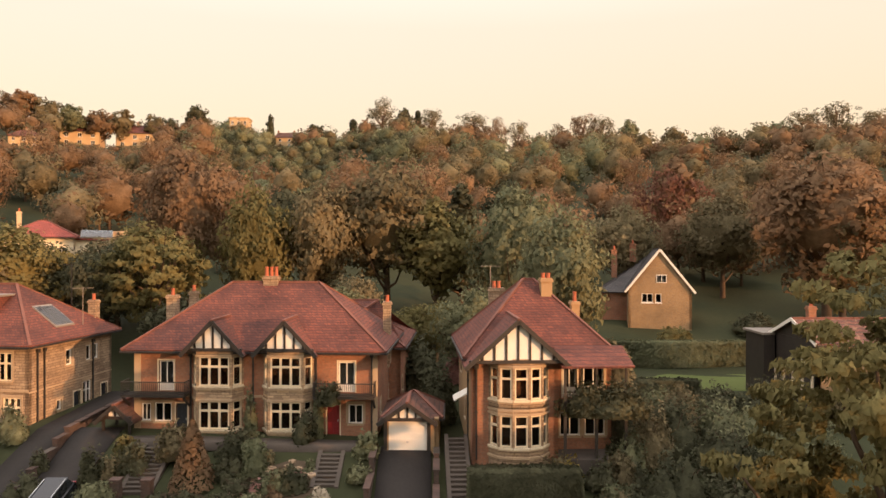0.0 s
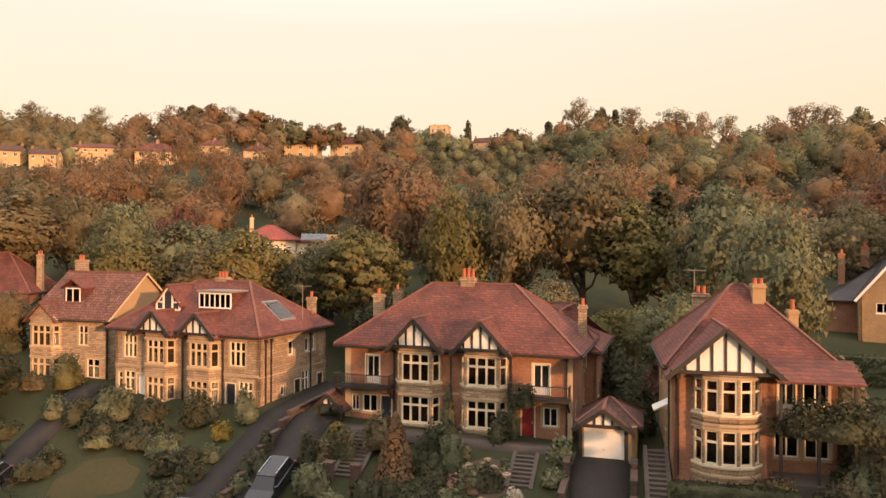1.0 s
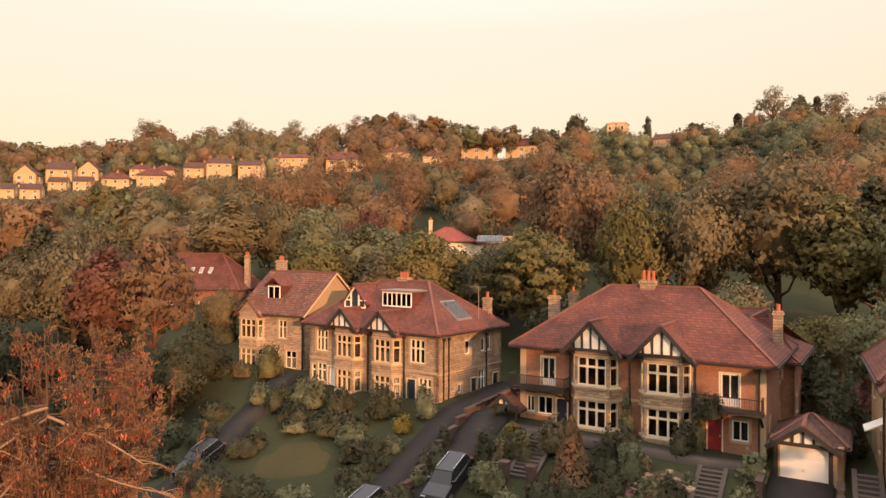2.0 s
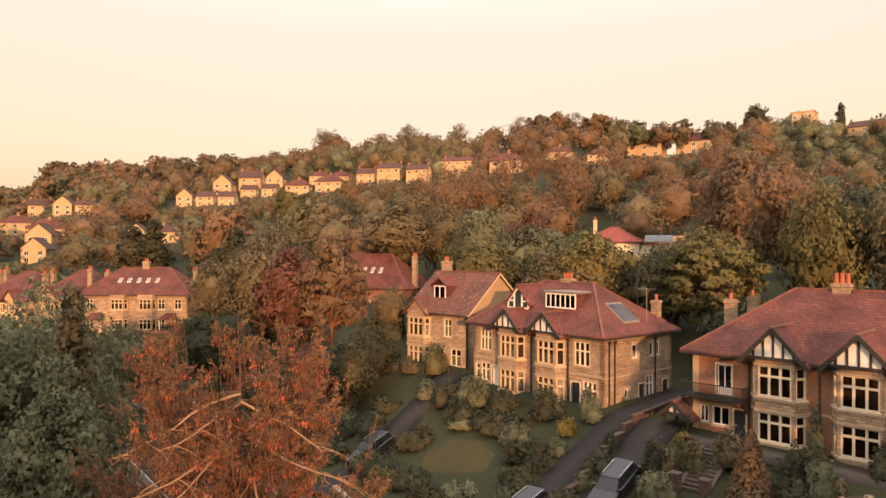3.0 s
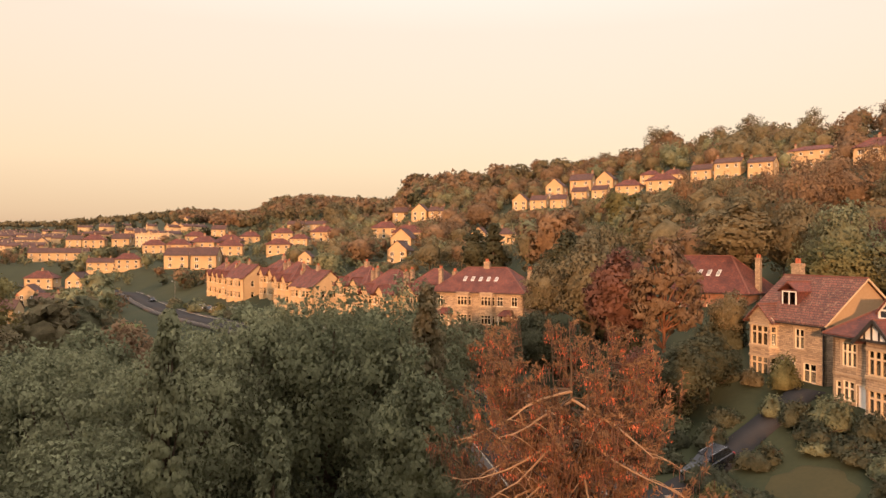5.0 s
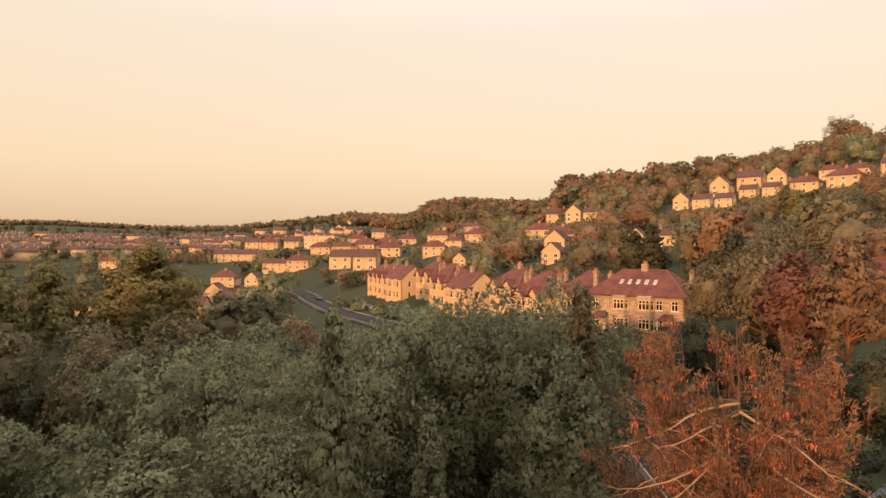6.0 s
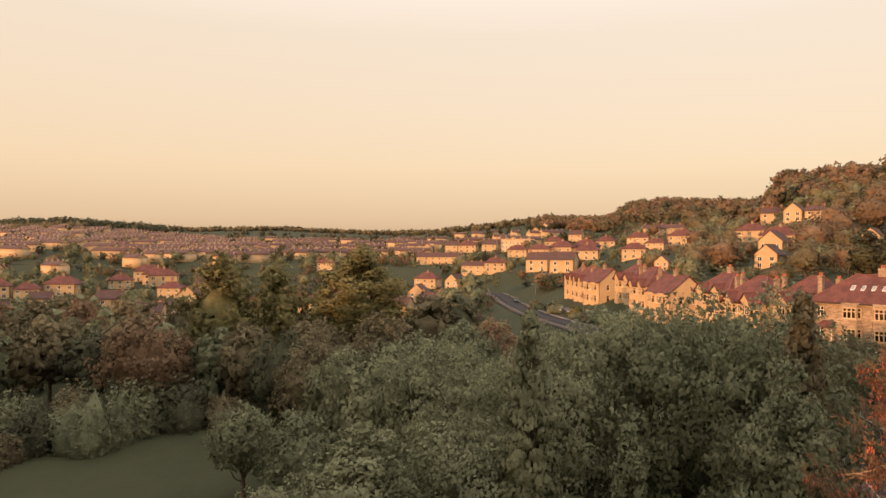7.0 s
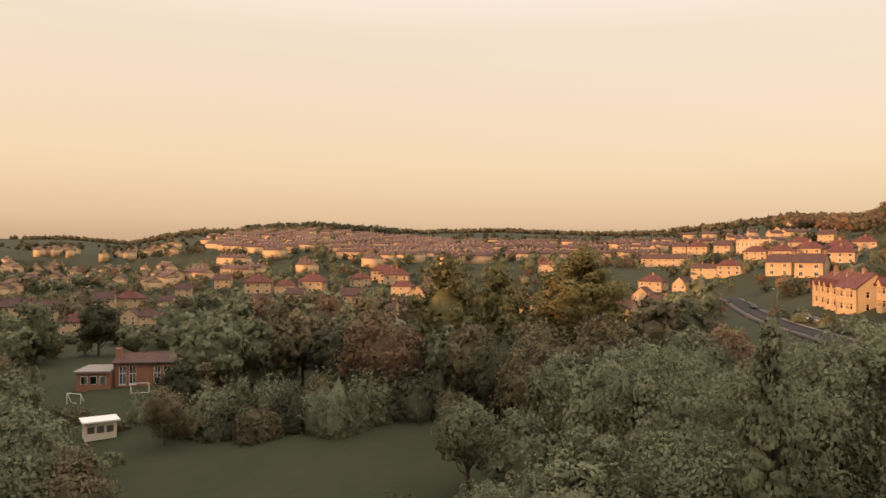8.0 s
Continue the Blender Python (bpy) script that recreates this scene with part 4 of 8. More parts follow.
def house_h():
    """The stone house with a steep mottled roof, its gable end towards the pair."""
    H = thing("detached_house", "stone house with mottled red-brown tiled roof, bay and small dormer", "house", pose(-57.2, 53.7, 6.9, 0, 0, -1.5))
    w, d, h = 9.5, 9.5, 6.4
    fo = [(5.9, 7.0, 3.9, 5.8), (6.9, 8.4, 0.9, 2.7), (4.6, 5.9, 0.2, 2.6)]
    F = shell(H, w, d, h, -1.6, "bay_stone", fo)
    window(F["front"], fo[0], H, 2, 0.62, "cream")
    window(F["front"], fo[1], H, 2, 0.62, "cream")
    door(F["front"], fo[2], H, "darkdoor", 0, "dark arched porch door")
    bay(H, 2.1, 3.6, 0.7, 0.5, -1.6, ((0.75, 2.65), (3.75, 5.75)), "bay_stone", 6.4, (1, 3, 1), frames="stone_pale")
    hip_roof(H, 0, w, 0, d, h, 4.3, "tile_old", 0.35, False, False)
    # gable ends
    for x in (0, w - 0.3):
        bm = bmesh.new()
        a = [bm.verts.new(p) for p in ((x, 0, h - 0.1), (x, d, h - 0.1), (x, d / 2, h + 4.0))]
        b = [bm.verts.new((v.co.x + 0.3, v.co.y, v.co.z)) for v in a]
        bm.faces.new(a), bm.faces.new(b[::-1])
        for i in range(3):
            bm.faces.new((a[i], b[i], b[(i + 1) % 3], a[(i + 1) % 3]))
        part("gable_wall", bm, M["render"], H)
    bm = bmesh.new()
    for y0, y1 in ((-0.35, d / 2), (d + 0.35, d / 2)):
        beam(bm, (w + 0.22, y0, h - 0.12), (w + 0.22, y1, h + 4.18), 0.1, 0.16)
    part("bargeboard", bm, M["stone_pale"], H, "pale verge board on the gable")
    gable_roof(H, 0.35, 3.85, -0.95, 3.5, 6.3, 7.9, "tile_old", timbered=False, o=0.2)
    bm = bmesh.new()
    a = [bm.verts.new(p) for p in ((0.3, -0.65, 6.3), (3.9, -0.65, 6.3), (2.1, -0.65, 7.75))]
    b = [bm.verts.new((v.co.x, -0.45, v.co.z)) for v in a]
    bm.faces.new(a), bm.faces.new(b[::-1])
    for i in range(3):
        bm.faces.new((a[i], b[i], b[(i + 1) % 3], a[(i + 1) % 3]))
    part("gable_wall", bm, M["stone"], H)
    bm = bmesh.new()
    box(bm, 2.6, 1.5, 7.3, 4.9, 4.4, 9.35)
    dm = part("dormer", bm, M["tile"], H, "small hipped dormer")
    gable_roof(H, 2.6, 4.9, 1.2, 4.7, 9.35, 10.15, "tile", timbered=False, o=0.15)
    f = Face((2.75, 1.49), (4.75, 1.49))
    bm = bmesh.new()
    for q in ((0.1, 1.9, 7.75, 7.87), (0.1, 1.9, 9.1, 9.22), (0.1, 0.22, 7.87, 9.1), (0.94, 1.06, 7.87, 9.1), (1.78, 1.9, 7.87, 9.1)):
        f.box(bm, *q, -0.02, 0.07)
    part("dormer_frame", bm, M["white"], dm, "white dormer window frame")
    for a in (0.22, 1.06):
        bm = bmesh.new()
        f.box(bm, a, a + 0.72, 7.87, 9.1, 0.005, 0.03)
        part("pane", bm, M["glass"], dm)
    chimney(H, 1.1, 5.2, 9.0, 11.9, 1.1, 0.7, 2)
    pipe(F["front"], 9.3, -0.5, 6.1, H)
    return H


house_b(), house_c()
SKY_SHEETS[0] = True
house_a(), house_h()
SKY_SHEETS[0] = False


def villa(x, y, z, rz, w, d, h, rise, wall="bay_stone", roof="tile", bays=(0.3, 0.7), gables=True, hips=(True, True), stacks=(0.5,), rows=2, skylights=0, label="", group="", base=-1.5, porch=False, name="house"):
    """A house of the street further off: hipped roof, bays with gables, windows and chimneys."""
    H = thing(name, label, "house", pose(x, y, z, 0, 0, rz), group)
    lv = [(0.8 + i * h / rows, 0.8 + i * h / rows + 1.6) for i in range(rows)]
    fo, used = [], [b * w for b in bays]
    u = 1.0
    while u < w - 1.6:
        if all(abs(u + 0.6 - b) > 2.1 for b in used):
            fo += [(u, u + 1.1, a, b) for a, b in lv]
            u += 2.6
        else:
            u += 0.4
    so = [(v * d, v * d + 0.9, a, b) for v in (0.25, 0.6) for a, b in lv]
    F = shell(H, w, d, h, base, wall, fo, so, so)
    for op in fo:
        window(F["front"], op, H, 2, 0.62, "cream", 0.09, None)
    for f in ("right", "left"):
        for op in so:
            window(F[f], op, H, 1, 0.62, "cream", 0.09, None)
    for b in used:
        bay(H, b, 3.2, 0.8, 0.5, base, lv, wall, h, (1, 3, 1), frames="stone_pale")
        if gables:
            gable_roof(H, b - 1.7, b + 1.7, -1.2, 3.5, h - 0.05, h + 1.7, roof, gables == 2, posts=4)
            if gables != 2:
                bm = bmesh.new()
                a = [bm.verts.new(p) for p in ((b - 1.6, -0.9, h), (b + 1.6, -0.9, h), (b, -0.9, h + 1.55))]
                c = [bm.verts.new((q.co.x, -0.6, q.co.z)) for q in a]
                bm.faces.new(a), bm.faces.new(c[::-1])
                for i in range(3):
                    bm.faces.new((a[i], c[i], c[(i + 1) % 3], a[(i + 1) % 3]))
                part("gable_wall", bm, M[wall], H)
    hip_roof(H, 0, w, 0, d, h, rise, roof, 0.45, *hips)
    if not hips[0] or not hips[1]:
        for xx, on in ((0, hips[0]), (w - 0.3, hips[1])):
            if not on:
                bm = bmesh.new()
                a = [bm.verts.new(p) for p in ((xx, 0, h - 0.1), (xx, d, h - 0.1), (xx, d / 2, h + rise - 0.3))]
                c = [bm.verts.new((q.co.x + 0.3, q.co.y, q.co.z)) for q in a]
                bm.faces.new(a), bm.faces.new(c[::-1])
                for i in range(3):
                    bm.faces.new((a[i], c[i], c[(i + 1) % 3], a[(i + 1) % 3]))
                part("gable_wall", bm, M[wall], H)
    for s in stacks:
        inside = 0.15 < s < 0.85
        chimney(H, s * w, d * 0.5 if inside else d * 0.35, h + (rise * 0.6 if inside else -1), h + rise + (1.0 if inside else -0.3), 1.1 if inside else 0.7, 0.7, 2)
    sl = rise / (d / 2 + 0.45)
    for i in range(skylights):
        bm = bmesh.new()
        xx = w * 0.3 + i * 1.5
        zz = lambda yy: h + (yy + 0.45) * sl + 0.08
        slab(bm, [(xx, 1.8, zz(1.8)), (xx + 0.55, 1.8, zz(1.8)), (xx + 0.55, 2.6, zz(2.6)), (xx, 2.6, zz(2.6))], 0.1)
        sk = part("skylight", bm, M["white"], H, "white-framed skylight")
        bm = bmesh.new()
        slab(bm, [(xx + .06, 1.87, zz(1.87) + .01), (xx + 0.49, 1.87, zz(1.87) + .01), (xx + 0.49, 2.53, zz(2.53) + .01), (xx + .06, 2.53, zz(2.53) + .01)], 0.02)
        part("pane", bm, M["glass"], sk)
    if porch:
        for c in (0.16, 0.84):
            bm = bmesh.new()
            slab(bm, [(c * w - 1.4, -1.6, 2.5), (c * w + 1.4, -1.6, 2.5), (c * w + 0.8, 0, 3.4), (c * w - 0.8, 0, 3.4)], 0.12)
            p = part("porch_roof", bm, M[roof], H, "small tiled porch roof")
            bm = bmesh.new()
            for e in (-1.2, 1.2):
                beam(bm, (c * w + e, -1.45, base), (c * w + e, -1.45, 2.45), 0.14)
            part("porch_posts", bm, M["cream"], p)
    return H


# the street beyond, bending away down the valley side
villa(-117.8, 39.3, 6.6, 44.0, 17.2, 9.5, 6.3, 4.2, bays=(0.36, 0.62), gables=False, stacks=(0.0, 0.5, 1.0), skylights=5, porch=True, label="stone pair of houses with red hipped roof and five white skylights", group="houses along the street")
villa(-128.6, 36.4, gz(-122, 38) + 0.9, 28, 11.2, 9, 6.0, 4.4, wall="far_stone", bays=(0.27, 0.73), gables=True, stacks=(0.0, 1.0), label="golden stone pair of houses with red tiled roof and bays", group="houses along the street")
rowp, rowd = (-126.0, 35.5), (-0.957, -0.290)
for i in range(8):
    x, y = rowp[0] + rowd[0] * (i + 1) * 15.2, rowp[1] + rowd[1] * (i + 1) * 15.2 + 2.2 * math.sin(i * 2.1)
    g = i % 3
    villa(x, y, gz(x + 5, y) + 1.0, 18 + 3 * math.sin(i * 1.7), 12.2, 9, 6.2, 4.0 if g else 4.6, wall="far_stone", bays=(0.27, 0.73), gables=(1, True, False)[g], stacks=((0.0, 1.0), (0.5, 1.0), (0.0, 0.5))[g], hips=((True, True), (True, True), (False, False))[g],
          label="golden stone pair of houses with red tiled roof and bays", group="houses along the street")
# house half hidden behind the pines
villa(-90.4, 69.0, 9.8, 22, 12.5, 9.5, 4.2, 5.4, wall="brick", bays=(), stacks=(1.0,), skylights=3, hips=(False, True), rows=1, label="brick house with a large red tiled roof among trees")
# house above the gardens with a white-edged gable
def house_d():
    H = thing("detached_house", "buff brick gabled house with dark slate roof and white verge boards", "house", pose(22.6, 84.5, 11.2, 0, 0, -12))
    w, d, h = 7.4, 9.5, 3.9
    fo = [(1.5, 3.4, 2.9 - 1.0, 2.95), (0.6, 1.2, 1.9, 2.9), (3.7, 4.5, 1.9, 2.9)]
    fo = [(1.6, 2.9, 2.2, 3.3), (3.2, 3.9, 2.2, 3.3)]
    F = shell(H, w, d, h, -1.5, "brick_buff", fo)
    for op in fo:
        window(F["front"], op, H, 2 if op[1] - op[0] > 1 else 1, 0, "white", 0.07, None)
    bm = bmesh.new()
    for y in (0, d - 0.3):
        a = [bm.verts.new(p) for p in ((0, y, h), (w, y, h), (w / 2, y, h + 4.6))]
        b = [bm.verts.new((v.co.x, v.co.y + 0.3, v.co.z)) for v in a]
        bm.faces.new(a), bm.faces.new(b[::-1])
        for i in range(3):
            bm.faces.new((a[i], b[i], b[(i + 1) % 3], a[(i + 1) % 3]))
    part("gable_wall", bm, M["brick_buff"], H)
    gable_roof(H, -0.05, w + 0.05, -0.25, d + 0.3, h + 0.1, h + 4.8, "slate", False, o=0.3)
    f = Face((0, -0.0), (w, -0.0))
    bm = bmesh.new()
    f.box(bm, 3.3, 4.5, 4.6, 5.6, 0.0, 0.06)
    wn_ = part("window", bm, M["white"], H)
    for k in range(2):
        bm = bmesh.new()
        f.box(bm, 3.38 + k * 0.56, 3.86 + k * 0.56, 4.7, 5.5, 0.06, 0.08)
        part("pane", bm, M["glass"], wn_)
    bm = bmesh.new()
    for x0, x1 in ((-0.4, w / 2), (w + 0.4, w / 2)):
        beam(bm, (x0, -0.28, h - 0.5), (x1, -0.28, h + 4.72), 0.08, 0.26)
    part("bargeboard", bm, M["white"], H, "white verge boards")
    bm = bmesh.new()
    box(bm, -3.2, 3.0, -1.5, 0, d, 3.4)
    part("side_wing", bm, M["brick"], H)
    bm = bmesh.new()
    slab(bm, [(-3.5, 2.6, 3.3), (0.4, 2.6, 3.3), (3.2, 2.6, 8.0), (-2.0, 6, 8.2), (-3.5, d, 3.3)][:3] + [(3.2, d, 8.0), (-3.5, d, 3.3)], 0.15)
    part("side_roof", bm, M["slate"], H)
    chimney(H, 1.0, 8.0, 7.0, 9.4, 0.8, 0.6, 1, "brick")
    chimney(H, -1.5, 5.0, 5.0, 8.6, 0.7, 0.6, 1, "brick")


M["brick_buff"] = course_mat("buff_brick", (0.42, 0.27, 0.13), (0.34, 0.22, 0.11), (0.36, 0.27, 0.17), 0.24, 0.085, mortar=0.012)
house_d()

# ---------------- houses on the hillside and across the valley ----------------
def far_window(face, op, parent):
    u0, u1, w0, w1 = op
    bm, m = bmesh.new(), (op[0] + op[1]) / 2
    for a, b, c, d in ((u0, u0 + 0.09, w0, w1), (u1 - 0.09, u1, w0, w1), (u0 + 0.09, u1 - 0.09, w0 - 0.1, w0 + 0.08), (u0 + 0.09, u1 - 0.09, w1 - 0.08, w1), (m - 0.05, m + 0.05, w0 + 0.08, w1 - 0.08)):
        face.box(bm, a, b, c, d, -0.15, 0.03)
    win = part("window", bm, M["white"], parent)
    bm = bmesh.new()
    face.box(bm, u0 + 0.05, u1 - 0.05, w0 + 0.05, w1 - 0.05, -0.12, -0.1)
    part("pane", bm, M["glass"], win)


def far_house(w, d, h, rise, style, label, wall="far_stone", roof="tile", stacks=(0.0, 1.0), wins=4, name="house"):
    """A house to be copied: plain walls, real window openings, roof and chimneys."""
    H = thing(name, label, "house", Matrix())
    ops = []
    for i in range(wins):
        u = w * (i + 0.5) / wins
        ops += [(u - 0.65, u + 0.65, 0.9, 2.4), (u - 0.65, u + 0.65, h - 2.1, h - 0.7)]
    so = [(d * 0.4, d * 0.4 + 1.0, h - 2.1, h - 0.7)]
    F = shell(H, w, d, h, -3.0, wall, ops, so, so)
    for op in ops:
        far_window(F["front"], op, H)
    for k in ("right", "left"):
        far_window(F[k], so[0], H)
    if style == "front":
        bm = bmesh.new()
        a = [bm.verts.new(p) for p in ((0, 0, h), (w, 0, h), (w / 2, 0, h + rise - 0.2))]
        c = [bm.verts.new((q.co.x, d, q.co.z)) for q in a]
        bm.faces.new(a), bm.faces.new(c[::-1])
        for i in range(3):
            bm.faces.new((a[i], c[i], c[(i + 1) % 3], a[(i + 1) % 3]))
        part("gable_wall", bm, M[wall], H)
        gable_roof(H, 0, w, -0.3, d + 0.3, h + 0.1, h + rise, roof, False)
    else:
        hips = style == "hip"
        hip_roof(H, 0, w, 0, d, h, rise, roof, 0.4, hips, hips)
        if not hips:
            for xx in (0, w - 0.3):
                bm = bmesh.new()
                a = [bm.verts.new(p) for p in ((xx, 0, h - 0.1), (xx, d, h - 0.1), (xx, d / 2, h + rise - 0.3))]
                c = [bm.verts.new((q.co.x + 0.3, q.co.y, q.co.z)) for q in a]
                bm.faces.new(a), bm.faces.new(c[::-1])
                for i in range(3):
                    bm.faces.new((a[i], c[i], c[(i + 1) % 3], a[(i + 1) % 3]))
                part("gable_wall", bm, M[wall], H)
    for s in stacks:
        chimney(H, 0.5 + s * (w - 1.0), d / 2, h + rise * 0.4, h + rise + 0.9, 0.9, 0.6, 2)
    return H


P_HIP = far_house(12.5, 8, 5.6, 3.2, "hip", "golden stone pair of houses on the hillside", stacks=(0.5,), wins=3)
P_SIDE = far_house(9.5, 7.5, 5.6, 3.0, "side", "small golden stone house with brown tiled roof", roof="tile_brown", wins=2)
P_FRONT = far_house(7.5, 9, 5.2, 3.4, "front", "gable-fronted golden stone house", stacks=(), wins=2, roof="tile_brown")
P_ROW = far_house(34, 8, 5.8, 3.0, "side", "golden stone terrace of houses with brown roof", roof="tile_brown", stacks=(0.0, 0.2, 0.4, 0.6, 0.8, 1.0), wins=7, name="terrace")
P_TALL = far_house(11, 8.5, 7.4, 2.6, "side", "tall golden stone house with brown roof on the hillside", roof="tile_brown", wins=3)
P_BIG = far_house(22, 12, 8.5, 2.6, "hip", "large pale stone villa", stacks=(0.1, 0.9), wins=5, name="villa")


def flat_house(w, d, h, label, wins, floors, balustrade, name):
    """A block with a flat roof behind a cornice, and a pierced parapet where wanted."""
    H = thing(name, label, "house", Matrix())
    step = (h - 0.8) / floors
    ops = [(w * (i + 0.5) / wins - 0.6, w * (i + 0.5) / wins + 0.6, 0.8 + k * step, 0.8 + k * step + min(1.7, step - 0.9)) for i in range(wins) for k in range(floors)]
    F = shell(H, w, d, h, -3.0, "stone_pale", ops)
    for op in ops:
        far_window(F["front"], op, H)
    bm = bmesh.new()
    box(bm, -0.4, -0.4, h, w + 0.4, d + 0.4, h + 0.35)
    part("cornice", bm, M["stone_pale"], H)
    bm = bmesh.new()
    box(bm, 0.2, 0.2, h + 0.35, w - 0.2, d - 0.2, h + 0.5)
    part("roof", bm, M["lead"], H, "flat grey lead roof")
    if balustrade:
        bm = bmesh.new()
        for y in (0.0, d - 0.3):
            box(bm, 0, y, h + 1.15, w, y + 0.3, h + 1.4)
            n = int(w / 2)
            for i in range(n + 1):
                box(bm, i * (w - 0.5) / n, y + 0.02, h + 0.35, i * (w - 0.5) / n + 0.5, y + 0.28, h + 1.15)
        part("balustrade", bm, M["stone_pale"], H)
        for x in (0.12, 0.4, 0.62, 0.9):
            chimney(H, x * w, d / 2, h + 0.3, h + 2.6, 1.4, 0.7, 3)
    return H


P_VILLA = flat_house(24, 13, 9.6, "large pale stone villa with a flat roof and balustrade", 8, 3, True, "villa")
P_BLOCK = flat_house(8.5, 8, 12.5, "tall pale stone block with a flat roof on the skyline", 3, 4, False, "house_block")


def put_house(src, az, d, turn, sink=0.0, z=None, group="", size=1.0):
    """A copy whose middle stands at the given bearing and distance, its front turned by turn from facing the valley."""
    x, y = polar(az, d)
    w = src["width"]
    m = pose(x, y, (gz(x, y) if z is None else z) - sink, 0, 0, turn) @ Matrix.Scale(size, 4) @ pose(-w / 2, 0, 0)
    o = copy_thing(src, m)
    if group:
        tagged(o, group=group)
    return o


for src, w in ((P_HIP, 12.5), (P_SIDE, 9.5), (P_FRONT, 7.5), (P_ROW, 34), (P_BIG, 22), (P_TALL, 11), (P_VILLA, 24), (P_BLOCK, 8.5)):
    src["width"] = w
# bearing, distance, turn, kind, size
HILL_HOUSES = [
    (64.4, 362, 48, P_FRONT, 1.1), (62.9, 351, 47, P_SIDE, 0.87), (61.3, 340, 45, P_SIDE, 0.85), (61.6, 384, 46, P_FRONT, 1.3), (59.6, 361, 44, P_SIDE, 0.83), (59.5, 390, 43, P_SIDE, 1.3), (58, 351, 42, P_SIDE, 0.81),
    (57.6, 380, 42, P_FRONT, 1.23), (55.8, 333, 40, P_HIP, 0.94), (53.3, 303, 37, P_HIP, 0.96), (54.1, 348, 38, P_HIP, 0.75), (52.4, 321, 36, P_HIP, 0.75), (50.3, 304, 34, P_SIDE, 0.87), (48.4, 289, 32, P_TALL, 0.9),
    (46.1, 271, 30, P_TALL, 0.81), (42.7, 284, 27, P_BIG, 0.8), (38.7, 255, 23, P_HIP, 1.02), (27.7, 346, 12, P_HIP, 1.3), (24, 341, 8, P_HIP, 1.3), (31.2, 269, 15, P_HIP, 0.75), (34.5, 271, 18, P_HIP, 0.77),
    (12.9, 330, -3, P_SIDE, 0.89), (74.2, 485, 58, P_SIDE, 1.3), (72.7, 393, 57, P_FRONT, 1.21), (71.3, 389, 55, P_SIDE, 0.92), (75.6, 414, 60, P_HIP, 1.24), (73.7, 316, 58, P_HIP, 1.12), (74.2, 303, 58, P_FRONT, 1.3),
    (74.5, 265, 58, P_FRONT, 1.08), (81.7, 509, 66, P_ROW, 0.93), (67.8, 270, 52, P_FRONT, 0.75), (65.3, 247, 49, P_SIDE, 0.75),
]
for az, d, turn, src, size in HILL_HOUSES:
    put_house(src, az, d, turn, 0.4, group="houses on the hillside", size=size)
